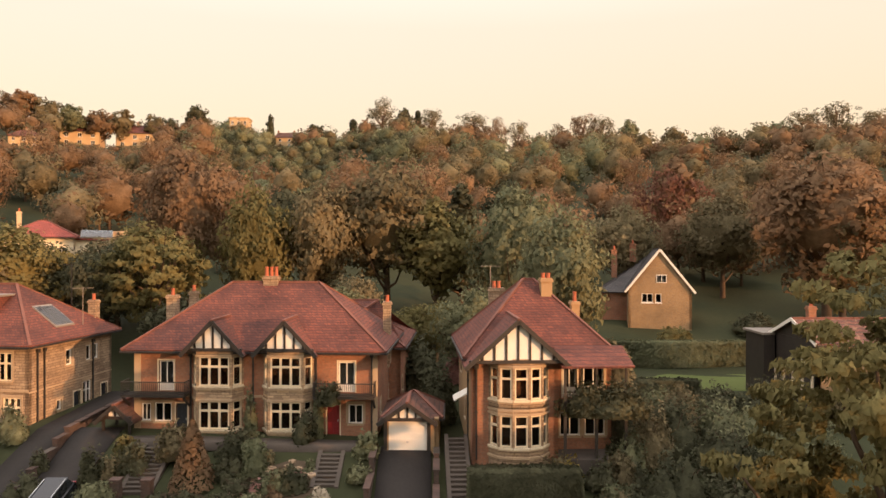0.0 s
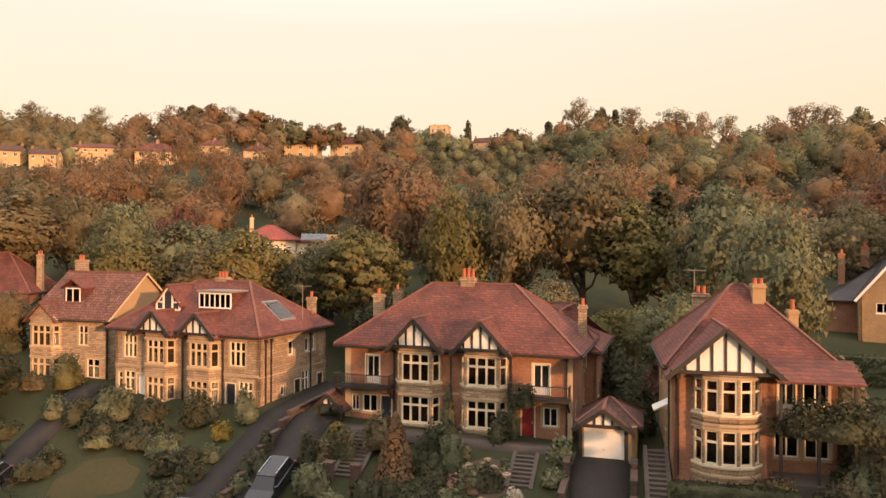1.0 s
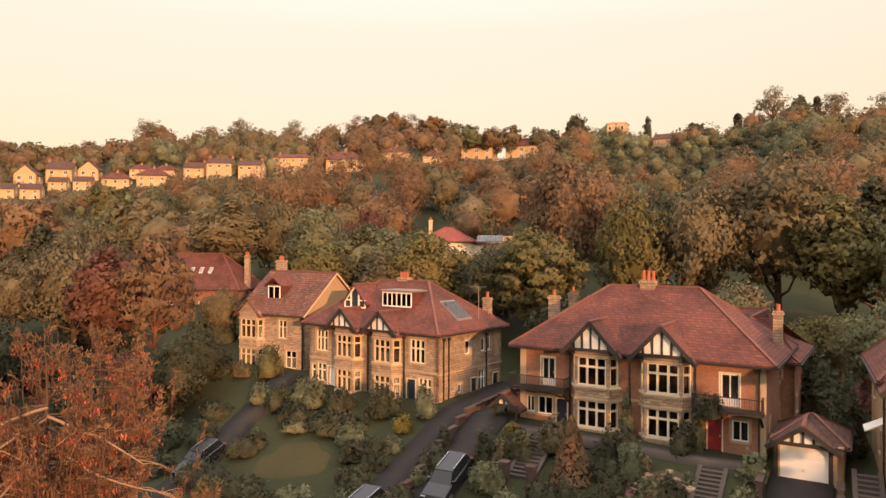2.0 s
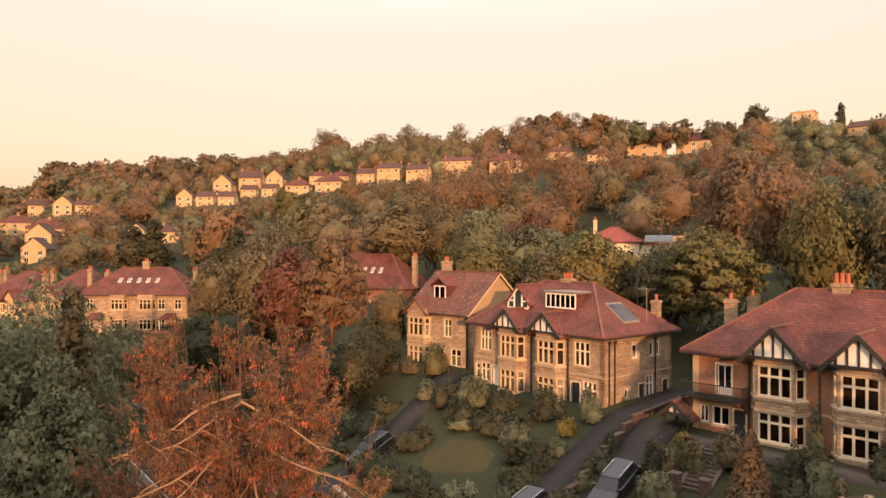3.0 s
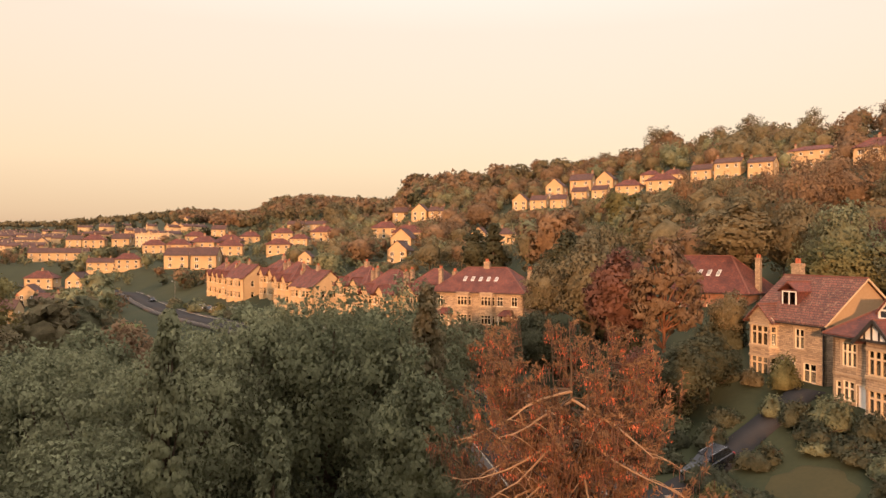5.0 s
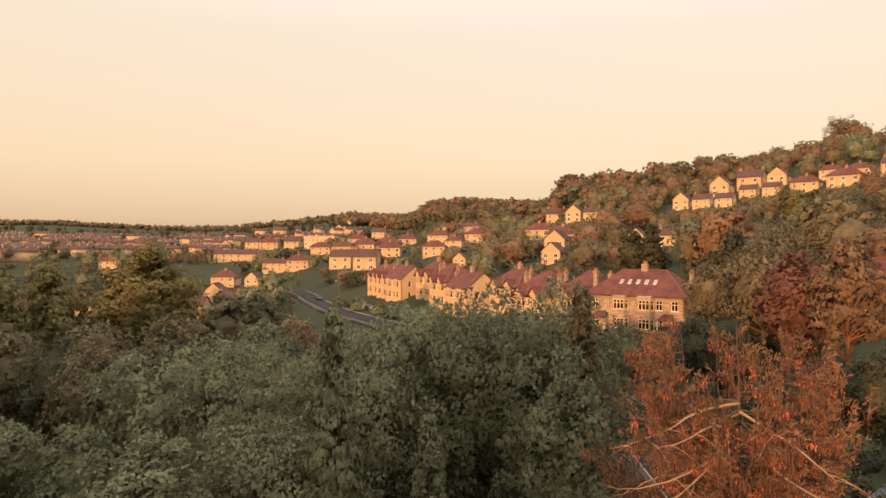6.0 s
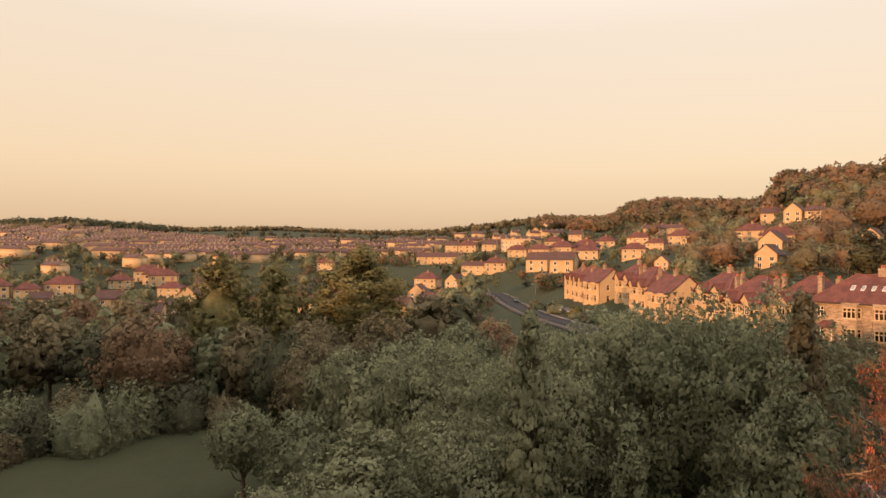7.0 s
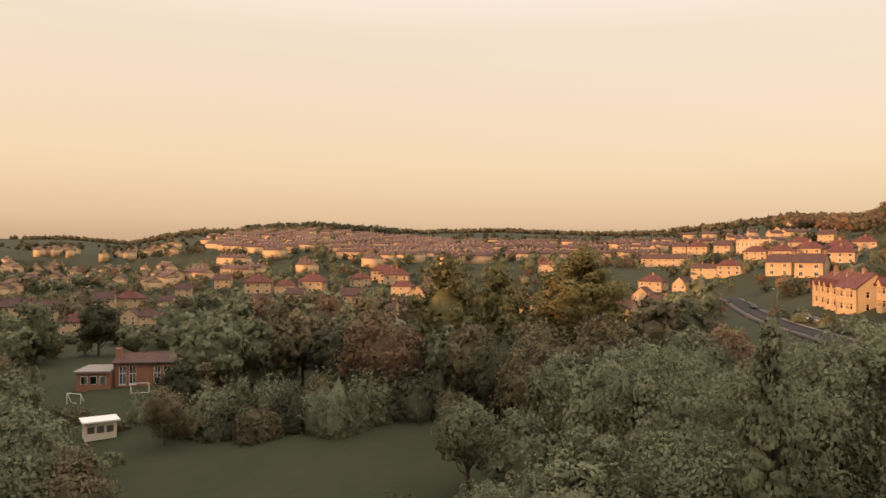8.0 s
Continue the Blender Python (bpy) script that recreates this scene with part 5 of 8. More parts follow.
TOWN_NEAR = [
    (83.8, 451, 68, P_HIP, 1.06), (82.5, 407, 66, P_HIP, 0.86), (80.7, 428, 65, P_HIP, 1.15), (84.1, 367, 68, P_HIP, 0.99), (82, 293, 66, P_FRONT, 0.75), (93.5, 542, 78, P_VILLA, 0.97), (95.3, 603, 79, P_SIDE, 1.2),
    (93.4, 467, 77, P_HIP, 1.05), (91.7, 444, 76, P_HIP, 1.06), (89.9, 450, 74, P_HIP, 1.23), (88, 464, 72, P_HIP, 1.3), (90.4, 536, 74, P_HIP, 1.17), (87.8, 421, 72, P_HIP, 1.14), (86.3, 534, 70, P_HIP, 1.19),
    (88.7, 644, 73, P_SIDE, 1.3), (91.9, 777, 76, P_FRONT, 1.18), (95.2, 369, 79, P_HIP, 0.91), (91.8, 340, 76, P_SIDE, 1.18), (89.8, 322, 74, P_SIDE, 1.22), (99.8, 461, 84, P_ROW, 0.94), (96.1, 372, 80, P_ROW, 0.75),
    (98.8, 662, 83, P_SIDE, 1.3), (97.5, 608, 81, P_HIP, 1.3), (95.7, 582, 80, P_SIDE, 1.3), (100.8, 701, 85, P_FRONT, 1.12), (101.7, 313, 86, P_FRONT, 1.01), (100.6, 282, 85, P_SIDE, 0.8), (132.6, 416, 117, P_HIP, 1.3),
    (130.5, 412, 115, P_HIP, 0.97), (128.5, 413, 112, P_HIP, 1.3), (133.1, 348, 117, P_FRONT, 0.77), (132.2, 340, 116, P_SIDE, 0.82), (129.7, 362, 114, P_SIDE, 0.98), (133.3, 246, 117, P_FRONT, 0.75), (135.3, 458, 119, P_SIDE, 1.07),
    (138.2, 421, 122, P_SIDE, 0.92), (143.8, 373, 128, P_SIDE, 1.08), (142.2, 380, 126, P_HIP, 1.07), (149.4, 316, 133, P_SIDE, 0.98), (147.5, 290, 131, P_SIDE, 1.01), (145.6, 245, 130, P_HIP, 0.75), (139.5, 368, 123, P_SIDE, 0.75),
    (142, 272, 126, P_FRONT, 0.75), (140.6, 257, 125, P_SIDE, 0.75), (124.5, 450, 108, P_HIP, 1.04), (122.6, 477, 107, P_HIP, 1.3), (121.5, 458, 105, P_HIP, 1.3), (121.1, 401, 105, P_HIP, 1.04), (119.8, 353, 104, P_FRONT, 1.23),
    (125.2, 343, 109, P_SIDE, 1.16), (117, 430, 101, P_SIDE, 1.07), (118.7, 416, 103, P_SIDE, 1.02), (116.5, 345, 101, P_FRONT, 0.82), (122, 464, 106, P_HIP, 1.29), (109.2, 456, 93, P_HIP, 0.87), (101, 360, 80, P_HIP, 1),
    (103.5, 250, 80, P_SIDE, 1), (106.8, 300, 84, P_SIDE, 1), (109, 340, 88, P_HIP, 1), (111.5, 290, 90, P_ROW, 1), (114.5, 300, 92, P_HIP, 1), (119.5, 262, 92, P_SIDE, 1), (121.7, 290, 94, P_FRONT, 1),
    (98.8, 340, 72, P_FRONT, 1), (122.6, 262, 94, P_SIDE, 1), (115.6, 240, 92, P_SIDE, 1),
]
for az, d, turn, src, size in TOWN_NEAR:
    put_house(src, az, d, turn - 10 + 20 * ((az * 7.3) % 1), 0.5, group="houses across the valley", size=size)
put_house(P_BLOCK, 16.45, 331, 4, 0.5, group="houses on the hillside")

def roof_rows(spots):
    """Far terraces in rows: walls with window strips' openings proud, roofs and stacks as three joined meshes."""
    wv, rv, cv, nv = [], [], [], []
    cube = np.array([(i, j, k) for k in (0, 1) for i, j in ((0, 0), (1, 0), (1, 1), (0, 1))], float)
    cf = np.array([(0, 3, 2, 1), (4, 5, 6, 7), (0, 1, 5, 4), (1, 2, 6, 5), (2, 3, 7, 6), (3, 0, 4, 7)])
    roof = np.array([(0, -.05, 0), (1, -.05, 0), (1, .5, 1), (0, .5, 1), (0, 1.05, 0), (1, 1.05, 0), (0, -.05, -.06), (1, -.05, -.06), (1, 1.05, -.06), (0, 1.05, -.06)])
    rf = np.array([(0, 1, 2, 3), (3, 2, 5, 4), (6, 9, 8, 7), (0, 6, 7, 1), (4, 5, 8, 9), (1, 7, 8, 5), (0, 4, 9, 6), (1, 5, 2, 2), (0, 3, 4, 4)])
    for x, y, z, a, w, d, h, up in spots:
        R = np.array([[math.cos(a), math.sin(a), 0], [-math.sin(a), math.cos(a), 0], [0, 0, 1]])
        o = np.array([x, y, z])
        wv.append(((cube * (w, d, h + 3) - (w / 2, 0, 3)) @ R + o, cf))
        rv.append(((roof * (w + 0.6, d, up) - (w / 2 + 0.3, 0, -h)) @ R + o, rf[:7]))
        g = np.array([(-w / 2, 0, h), (-w / 2, d, h), (-w / 2, d / 2, h + up * .95), (-w / 2, d / 2, h + up * .95), (w / 2, 0, h), (w / 2, d, h), (w / 2, d / 2, h + up * .95), (w / 2, d / 2, h + up * .95)])
        wv.append((g @ R + o, np.array([(0, 1, 2, 3), (4, 5, 6, 7)])))
        n = max(1, int(w / 6))
        for i in range(n + 1):
            cv.append(((cube * (1.1, 0.8, 2.4) - (w / 2 - i * (w - 1.1) / n, -d / 2 + 0.4, -h - up + 1.3)) @ R + o, cf))
        for i in range(int(w / 2.6)):
            for zz in (0.9, h - 2.0):
                nv.append(((cube * (1.1, 0.1, 1.3) + (-w / 2 + 0.9 + i * 2.6, -0.06, zz)) @ R + o, cf[1:5]))
    T = thing("distant_terraces", "rows of far stone terraces with brown roofs across the valley", "houses", Matrix(), kind="stuff")
    mesh_np("walls", *join_np(wv), M["far_stone"], T)
    mesh_np("roofs", *join_np(rv), M["tile_brown"], T)
    mesh_np("chimneys", *join_np(cv), M["stone"], T)
    mesh_np("windows", *join_np(nv), M["pipe"], T)


r3 = np.random.default_rng(5)
rows_far = []
# the terraced hill: close parallel rows that step up towards the copse
for k in range(19):
    d = 600 + 42 * k
    az = 117.5 + r3.uniform(0, 1) + max(0, k - 12) * 0.5
    while az < 137.5 - k * 0.12:
        w = float(r3.choice([22, 30, 38]))
        dd = d + 34 * math.sin(az * 0.45 + k * 0.35)
        x, y = polar(az, dd)
        if r3.uniform() < 0.88:
            rows_far.append((x, y, gz(x, y) - 0.5, -radians(az - 30 + 9 * math.sin(az * 0.7)), w, 8.5, r3.uniform(5.2, 6.2), 2.8))
        az += math.degrees((w + 3) / dd)
for k in range(330):
    az = r3.uniform(90, 152)
    d = r3.uniform(480, 1000) if az > 136 else r3.uniform(520, 1100)
    if 117.5 < az < 137.5 and d > 570 or az < 100 and r3.uniform() < 0.5 or any(abs(az - a) * d * 0.0175 < 24 and abs(d - q) < 40 for a, q, *_ in TOWN_NEAR):
        continue
    x, y = polar(az, d)
    a = -radians(az - 24 + 16 * math.sin(az * 0.3 + d * 0.004))
    rows_far.append((x, y, gz(x, y) - 0.5, a, r3.choice([10, 18, 28]), 8.5, r3.uniform(5, 6.2), 2.8))
roof_rows(rows_far)

for src in (P_HIP, P_SIDE, P_FRONT, P_ROW, P_BIG, P_TALL, P_VILLA, P_BLOCK):
    for o in (*src.children_recursive, src):
        bpy.data.objects.remove(o)



# ---------------- trees ----------------
rng = np.random.default_rng(7)


def tube_np(pts, radii, n=6):
    pts, out_v, out_f = np.asarray(pts, float), [], []
    for i, (p, r) in enumerate(zip(pts, radii)):
        d = pts[min(i + 1, len(pts) - 1)] - pts[max(i - 1, 0)]
        d = d / (np.linalg.norm(d) + 1e-9)
        a = np.cross(d, (0.3, 0.9, 0.1) if abs(d[2]) > 0.8 else (0, 0, 1))
        a /= np.linalg.norm(a) + 1e-9
        b = np.cross(d, a)
        ang = np.arange(n) * 2 * np.pi / n
        out_v.append(p + r * (np.cos(ang)[:, None] * a + np.sin(ang)[:, None] * b))
    for i in range(len(pts) - 1):
        for k in range(n):
            out_f.append((i * n + k, i * n + (k + 1) % n, (i + 1) * n + (k + 1) % n, (i + 1) * n + k))
    return np.concatenate(out_v), np.array(out_f)


def leaves_np(centres, normals, size, rs, aspect=0.6, tri=False):
    """Small leaf sprays: one rhombus-like quad at each centre, loosely facing outwards."""
    n = len(centres)
    nn = normals + rs.normal(0, 0.55, (n, 3))
    nn /= np.linalg.norm(nn, axis=1)[:, None] + 1e-9
    t = rs.normal(0, 1, (n, 3))
    t -= (t * nn).sum(1)[:, None] * nn
    t /= np.linalg.norm(t, axis=1)[:, None] + 1e-9
    b = np.cross(nn, t)
    s = (size * rs.uniform(0.6, 1.4, n))[:, None]
    droop = np.array([0, 0, -0.25])
    if tri:
        v = np.stack([centres - t * s, centres + t * s * 0.6 - b * s * 0.8 + droop * s, centres + t * s * 0.6 + b * s * 0.8], 1).reshape(-1, 3)
        return v, np.arange(3 * n).reshape(n, 3)
    v = np.stack([centres - t * s, centres + b * s * aspect + droop * s * 0.4, centres + t * s + droop * s, centres - b * s * aspect + droop * s * 0.4], 1).reshape(-1, 3)
    return v, np.arange(4 * n).reshape(n, 4)


ICO = None


def core_np(rs, height, radius, base, form):
    """The dense inside of a crown: a rough lumpy hull that the leaves cover."""
    global ICO
    if ICO is None:
        bm = bmesh.new()
        bmesh.ops.create_icosphere(bm, subdivisions=1, radius=1)
        bm.verts.ensure_lookup_table()
        ICO = (np.array([v.co[:] for v in bm.verts]), np.array([[v.index for v in f.verts] for f in bm.faces]))
        bm.free()
    v, f = ICO[0].copy(), ICO[1]
    v = v * (1 + 0.16 * np.sin(v[:, :1] * 5 + rs.uniform(0, 6)) * np.cos(v[:, 1:2] * 5 + rs.uniform(0, 6)) + rs.normal(0, 0.06, (len(v), 1)))
    hc = height * (1 - base) / 2
    k = 0.76
    if form == "tall":
        v[:, :2] *= np.sqrt(np.clip(1.05 - np.abs(v[:, 2:]) ** 2.5, 0.1, 1))
    v = v * [radius * k, radius * k, hc * k * (0.8 if form == "layer" else 1)] + [0, 0, height * base + hc]
    return v, f


def crown_np(rs, height, radius, n_clumps, n_leaves, leaf, form="round", base=0.25, tri=False):
    """Leaf clumps on and inside an uneven crown; returns leaves and clump centres."""
    u = rs.normal(0, 1, (n_clumps, 3))
    u /= np.linalg.norm(u, axis=1)[:, None]
    u[:, 2] = np.abs(u[:, 2]) * rs.choice([1, 1, 1, -0.75, -0.95] if base > 0.15 else [1, 1, -0.6, -0.9, -1.0], n_clumps)
    hc = height * (1 - base) / 2
    mid = height * base + hc
    if form == "tall":
        prof = np.sqrt(np.clip(1 - np.abs(u[:, 2]) ** 2.5, 0.02, 1))
    else:
        prof = np.ones(n_clumps)
    k = rs.uniform(0.55, 1.0, n_clumps) ** 0.6
    lump = 1 + 0.22 * np.sin(u[:, 0] * 4 + rs.uniform(0, 6)) * np.sin(u[:, 1] * 4 + rs.uniform(0, 6)) + 0.12 * rs.normal(0, 1, n_clumps)
    c = np.stack([u[:, 0] * radius * k * lump * prof, u[:, 1] * radius * k * lump * prof, mid + u[:, 2] * hc * np.minimum(k * lump, 1.08)], 1)
    if form == "cone":
        h = rs.uniform(0, 1, n_clumps) ** 1.3
        a = rs.uniform(0, 2 * np.pi, n_clumps)
        rr = radius * (1 - h) ** 0.8 * rs.uniform(0.5, 1.05, n_clumps) * (1 + 0.15 * np.sin(h * 40))
        c = np.stack([rr * np.cos(a), rr * np.sin(a), height * (base + (1 - base) * h)], 1)
    pc = max(1, n_leaves // n_clumps)
    cr = (radius + hc) / 2 * ((2.2 if n_clumps < 150 or form in ("cone", "layer") else 3.3) / np.sqrt(n_clumps)) * rs.uniform(0.7, 1.35, n_clumps)
    d = rs.normal(0, 1, (n_clumps, pc, 3))
    d /= np.linalg.norm(d, axis=2)[:, :, None]
    rad = rs.uniform(0.35, 1, (n_clumps, pc, 1)) ** 0.5
    flat = np.array([1.0, 1.0, 0.38 if form in ("layer", "cone") else 0.75])
    p = c[:, None, :] + d * rad * cr[:, None, None] * flat
    out = unit((p - [0, 0, mid]) / [radius, radius, hc])
    nrm = unit(d * 0.45 + out * 0.8 + [0, 0, 0.12]).reshape(-1, 3)
    v, f = leaves_np(p.reshape(-1, 3), nrm, leaf, rs, tri=tri)
    vn = np.repeat(nrm, 3 if tri else 4, axis=0)
    if tri and 200 <= n_leaves < 20000 and form not in ("cone", "layer", "airy"):
        cv, cf = core_np(rs, height, radius, base, form)
        v, f = join_np([(v, f), (cv, cf)])
        vn = np.concatenate([vn, unit((cv - [0, 0, mid]) / [radius, radius, hc])])
    v[:, 2] = np.maximum(v[:, 2], 0.05)
    return v, f, c, vn


def trunk_np(rs, height, radius, clumps, limbs=9, thick=0.03, n=6):
    lean = rs.normal(0, 0.03 * height, 2)
    top = np.array([lean[0], lean[1], height * 0.86])
    ts = np.linspace(0, 1, 7)
    pts = np.stack([lean[0] * ts ** 2, lean[1] * ts ** 2, ts * height * 0.86], 1)
    pieces = [tube_np(pts, height * thick * (1.05 - 0.92 * ts), n)]
    pick = clumps[rs.choice(len(clumps), min(limbs, len(clumps)), False)]
    for q in pick:
        t0 = np.clip(q[2] / height * rs.uniform(0.45, 0.8), 0.15, 0.8)
        p0 = np.array([np.interp(t0, ts, pts[:, 0]), np.interp(t0, ts, pts[:, 1]), t0 * height * 0.86])
        m = (p0 + q) / 2 + np.array([0, 0, -0.02 * height]) + rs.normal(0, 0.02 * height, 3)
        pieces.append(tube_np([p0, m, q], height * thick * np.array([0.42, 0.28, 0.1]), max(4, n - 1)))
    return join_np(pieces)


PROTO = {}


def proto(form, colour, seed, clumps, leaves, leaf, radius, base=0.25, bark="bark", limbs=9, n=6):
    """A tree one unit high times 10 m, kept for copies."""
    key = (form, colour, seed, leaves)
    if key not in PROTO:
        rs = np.random.default_rng(seed * 31 + leaves)
        v, f, c, vn = crown_np(rs, 10, radius, clumps, leaves, leaf, form, base, tri=True)
        tv, tf = trunk_np(rs, 10, radius, c, limbs, 0.022 if form != "round" else 0.028, n)
        a = mesh_np("crown", v, f, M[colour], normals=vn)
        b = mesh_np("trunk", tv, tf, M[bark], smooth=True)
        PROTO[key] = (a.data, b.data)
        bpy.data.objects.remove(a), bpy.data.objects.remove(b)
    return PROTO[key]


def tree(x, y, height, meshes, label, group="", spin=0.0, wide=1.0, z=None, name="tree", category="tree", sink=0.15):
    T = thing(name, label, category, pose(x, y, (gz(x, y) if z is None else z) - sink, 0, 0, spin), group)
    s = height / 10
    for nm, me in zip(("crown", "trunk"), meshes):
        o = new(nm, me)
        o.parent = T
        o.scale = (s * wide, s * wide, s)
    return T


KINDS = {
    "green": ("L_green", "green leafy tree"), "yellow": ("L_yellow", "yellow-green leafy tree"), "olive": ("L_olive", "olive-brown leafy tree"),
    "brown": ("L_brown", "russet-brown tree"), "red": ("L_red", "dark copper-red tree"), "dark": ("L_dark", "dark evergreen tree"),
}


def plant(az, d, height, kind="green", form="round", wide=1.0, detail=1, where="on the slope behind the gardens", seed=None, base=0.22, z=None, leafm=None):
    x, y = polar(az, d)
    seed = seed if seed is not None else int(abs(az) * 7 + d) % 4
    mat, words = KINDS[kind]
    radius = {"round": 3.6, "tall": 2.2, "cone": 2.4, "layer": 3.6, "airy": 3.8}[form]
    spec = {1: (90, 2200, 0.36), 2: (190, 7200, 0.178), 3: (420, 28000, 0.092), 4: (520, 42000, 0.095), 5: (70, 2800, 0.17)}[detail]
    me = proto(form, mat, seed, *spec, radius, base, "bark_pale" if form == "airy" else "bark_red" if form == "layer" and kind == "brown" else "bark", limbs=(0, 10, 18, 22, 12, 46)[detail], n=5 if detail == 5 else 6)
    return tree(x, y, height, me, words + " " + where, spin=(az * 37 + d * 11) % 360, wide=wide, z=z)


# trees just behind the houses
BEHIND = [
    (-29.0, 95, 19.0, "brown", "round", 1.15, 2), (-18.6, 132, 17, "brown", "tall", 1.0, 1), (-9.6, 64, 14.6, "green", "round", 0.74, 2), (-6.2, 78, 17.5, "green", "round", 0.8, 2),
    (-1.5, 92, 17, "dark", "cone", 1.1, 1), (4.6, 88, 19.5, "olive", "round", 0.95, 2), (0.6, 84, 15.5, "yellow", "tall", 1.2, 2), (10.0, 84, 17, "olive", "round", 0.7, 2), (15.0, 84, 16.5, "yellow", "round", 0.65, 2),
    (20.2, 96, 19.5, "brown", "round", 0.75, 2), (22.6, 74, 13.5, "yellow", "layer", 1.05, 2), (13.0, 100, 14, "dark", "round", 1.0, 1), (26.0, 78, 11, "dark", "round", 0.9, 1),
    (-14.5, 100, 13, "olive", "round", 1.0, 1), (36.8, 96, 13.5, "red", "round", 0.6, 2), (40.5, 100, 13.5, "green", "round", 0.75, 2), (43.6, 118, 12.5, "olive", "round", 0.8, 2),
    (48.2, 88, 6.5, "olive", "round", 0.9, 2), (53.0, 80, 14.5, "brown", "layer", 0.75, 2), (56.3, 86, 14, "red", "tall", 1.25, 2), (57.6, 104, 14, "olive", "round", 0.9, 2), (47.5, 118, 14, "olive", "tall", 1.6, 1),
    (58.5, 96, 15, "olive", "round", 0.9, 2), (60.5, 120, 13, "dark", "tall", 1.3, 1), (49.8, 71, 6.2, "dark", "round", 1.2, 2), (51.8, 68, 7.0, "dark", "round", 1.2, 2), (54.6, 70, 7, "red", "round", 1.0, 2), (57.5, 66, 7, "dark", "round", 1.2, 2),
    (62.2, 108, 10.5, "olive", "round", 0.9, 1), (56.2, 215, 15, "yellow", "round", 1.0, 1), (61.5, 150, 16, "brown", "round", 1.0, 1), (54.0, 150, 15, "olive", "round", 1.0, 1), (66.5, 170, 14, "dark", "cone", 1.0, 1), (68, 175, 12, "dark", "tall", 1.2, 1),
    (-5.5, 120, 14, "dark", "round", 1.0, 1), (-22, 105, 14, "olive", "round", 1.0, 1), (-30.0, 96, 15, "olive", "round", 1.0, 1), (7.5, 72, 9, "olive", "round", 1.0, 1), (17.5, 66, 8, "green", "round", 1.1, 1), (-2.5, 60, 8.5, "green", "round", 1.0, 1),
]
BEHIND += [(a, (64 if a < 21 else 84) + (a * 3.7) % 9, (5.5 if a < 21 else 8.0) + (a * 2.3) % 3.5, ("olive", "yellow", "dark", "green")[int(a * 1.3) % 4], "round", 1.25, 1) for a in (8.5, 11.2, 13.6, 16.2, 18.4, 20.6, 22.8, 25.2, 27.4, 29.6, 31.8, 34.2, 36.4, 38.6, 40.8)]
BEHIND += [(a, 66 + (a * 3.7) % 9, 5.0 + (a * 2.3) % 3, ("yellow", "olive", "green")[int(a) % 3], "round", 1.2, 1) for a in (0.5, 3.0, 5.4)]
BEHIND += [(63, 86, 9, "dark", "round", 1.1, 2), (66, 82, 8, "dark", "round", 1.1, 2), (68.8, 90, 8.5, "olive", "round", 1.0, 2), (72.5, 96, 9, "dark", "round", 1.0, 1), (76, 92, 9, "green", "round", 1.0, 1)]
for az, d, hh, kind, form, wide, det in BEHIND:
    plant(az, d, hh, kind, form, wide, 2 if d < 125 else det)

# wooded hillside up to the skyline
hill = []
r2 = np.random.default_rng(11)
while len(hill) < 1200:
    az, d = r2.uniform(-40, 84), math.sqrt(r2.uniform(105 ** 2, 520 ** 2))
    x, y = polar(az, d)
    s, _ = road_coords(np.array([x]), np.array([y]))
    if not 58 < s[0] < 420 or any((x - p) ** 2 + (y - q) ** 2 < (3.6 if d < 220 else 4.4) ** 2 for p, q, *_ in hill) or any(abs(az - a) * d * 0.0175 < 7.5 and -11 < q - d < 5 for a, q, *_ in HILL_HOUSES):
        continue
    hill.append((x, y, d, az))


SEEN = [(a, q, gz(*polar(a, q)), 8.0 * size) for a, q, _, k, size in (*HILL_HOUSES, *TOWN_NEAR, (27.8, 119, 0, 0, 1), (31.0, 117, 0, 0, 1), (50.8, 112, 0, 0, 1))]


def room_below(x, y, d, az):
    """How high a tree may grow here without hiding the houses further up the slope."""
    room, z = 99.0, gz(x, y)
    for a, q, hz, half in SEEN:
        if d < q + 6 and abs(az - a) * q * 0.0175 < half:
            room = min(room, EYE_Z + (hz + 1.0 - EYE_Z) * d / q - z)
    return room


def scrub(az, d):
    """The open bank of low green bushes on the slope."""
    return 4.0 < az < 19.0 and 175 < d < 300


def tone(i, x, y, d, az):
    """Stands of one colour, mixed at their edges: 0 is the most russet, 1 the darkest green."""
    q = ((math.sin(x * 0.021 + 1.3) * math.cos(y * 0.027) + 1) / 2 * 0.6 + ((i * 0.618) % 1) * 0.4) * 0.9999
    if scrub(az, d):
        return 0.5 + 0.4999 * q
    return q * 0.8 if 19 < az < 52 and d > 110 else q


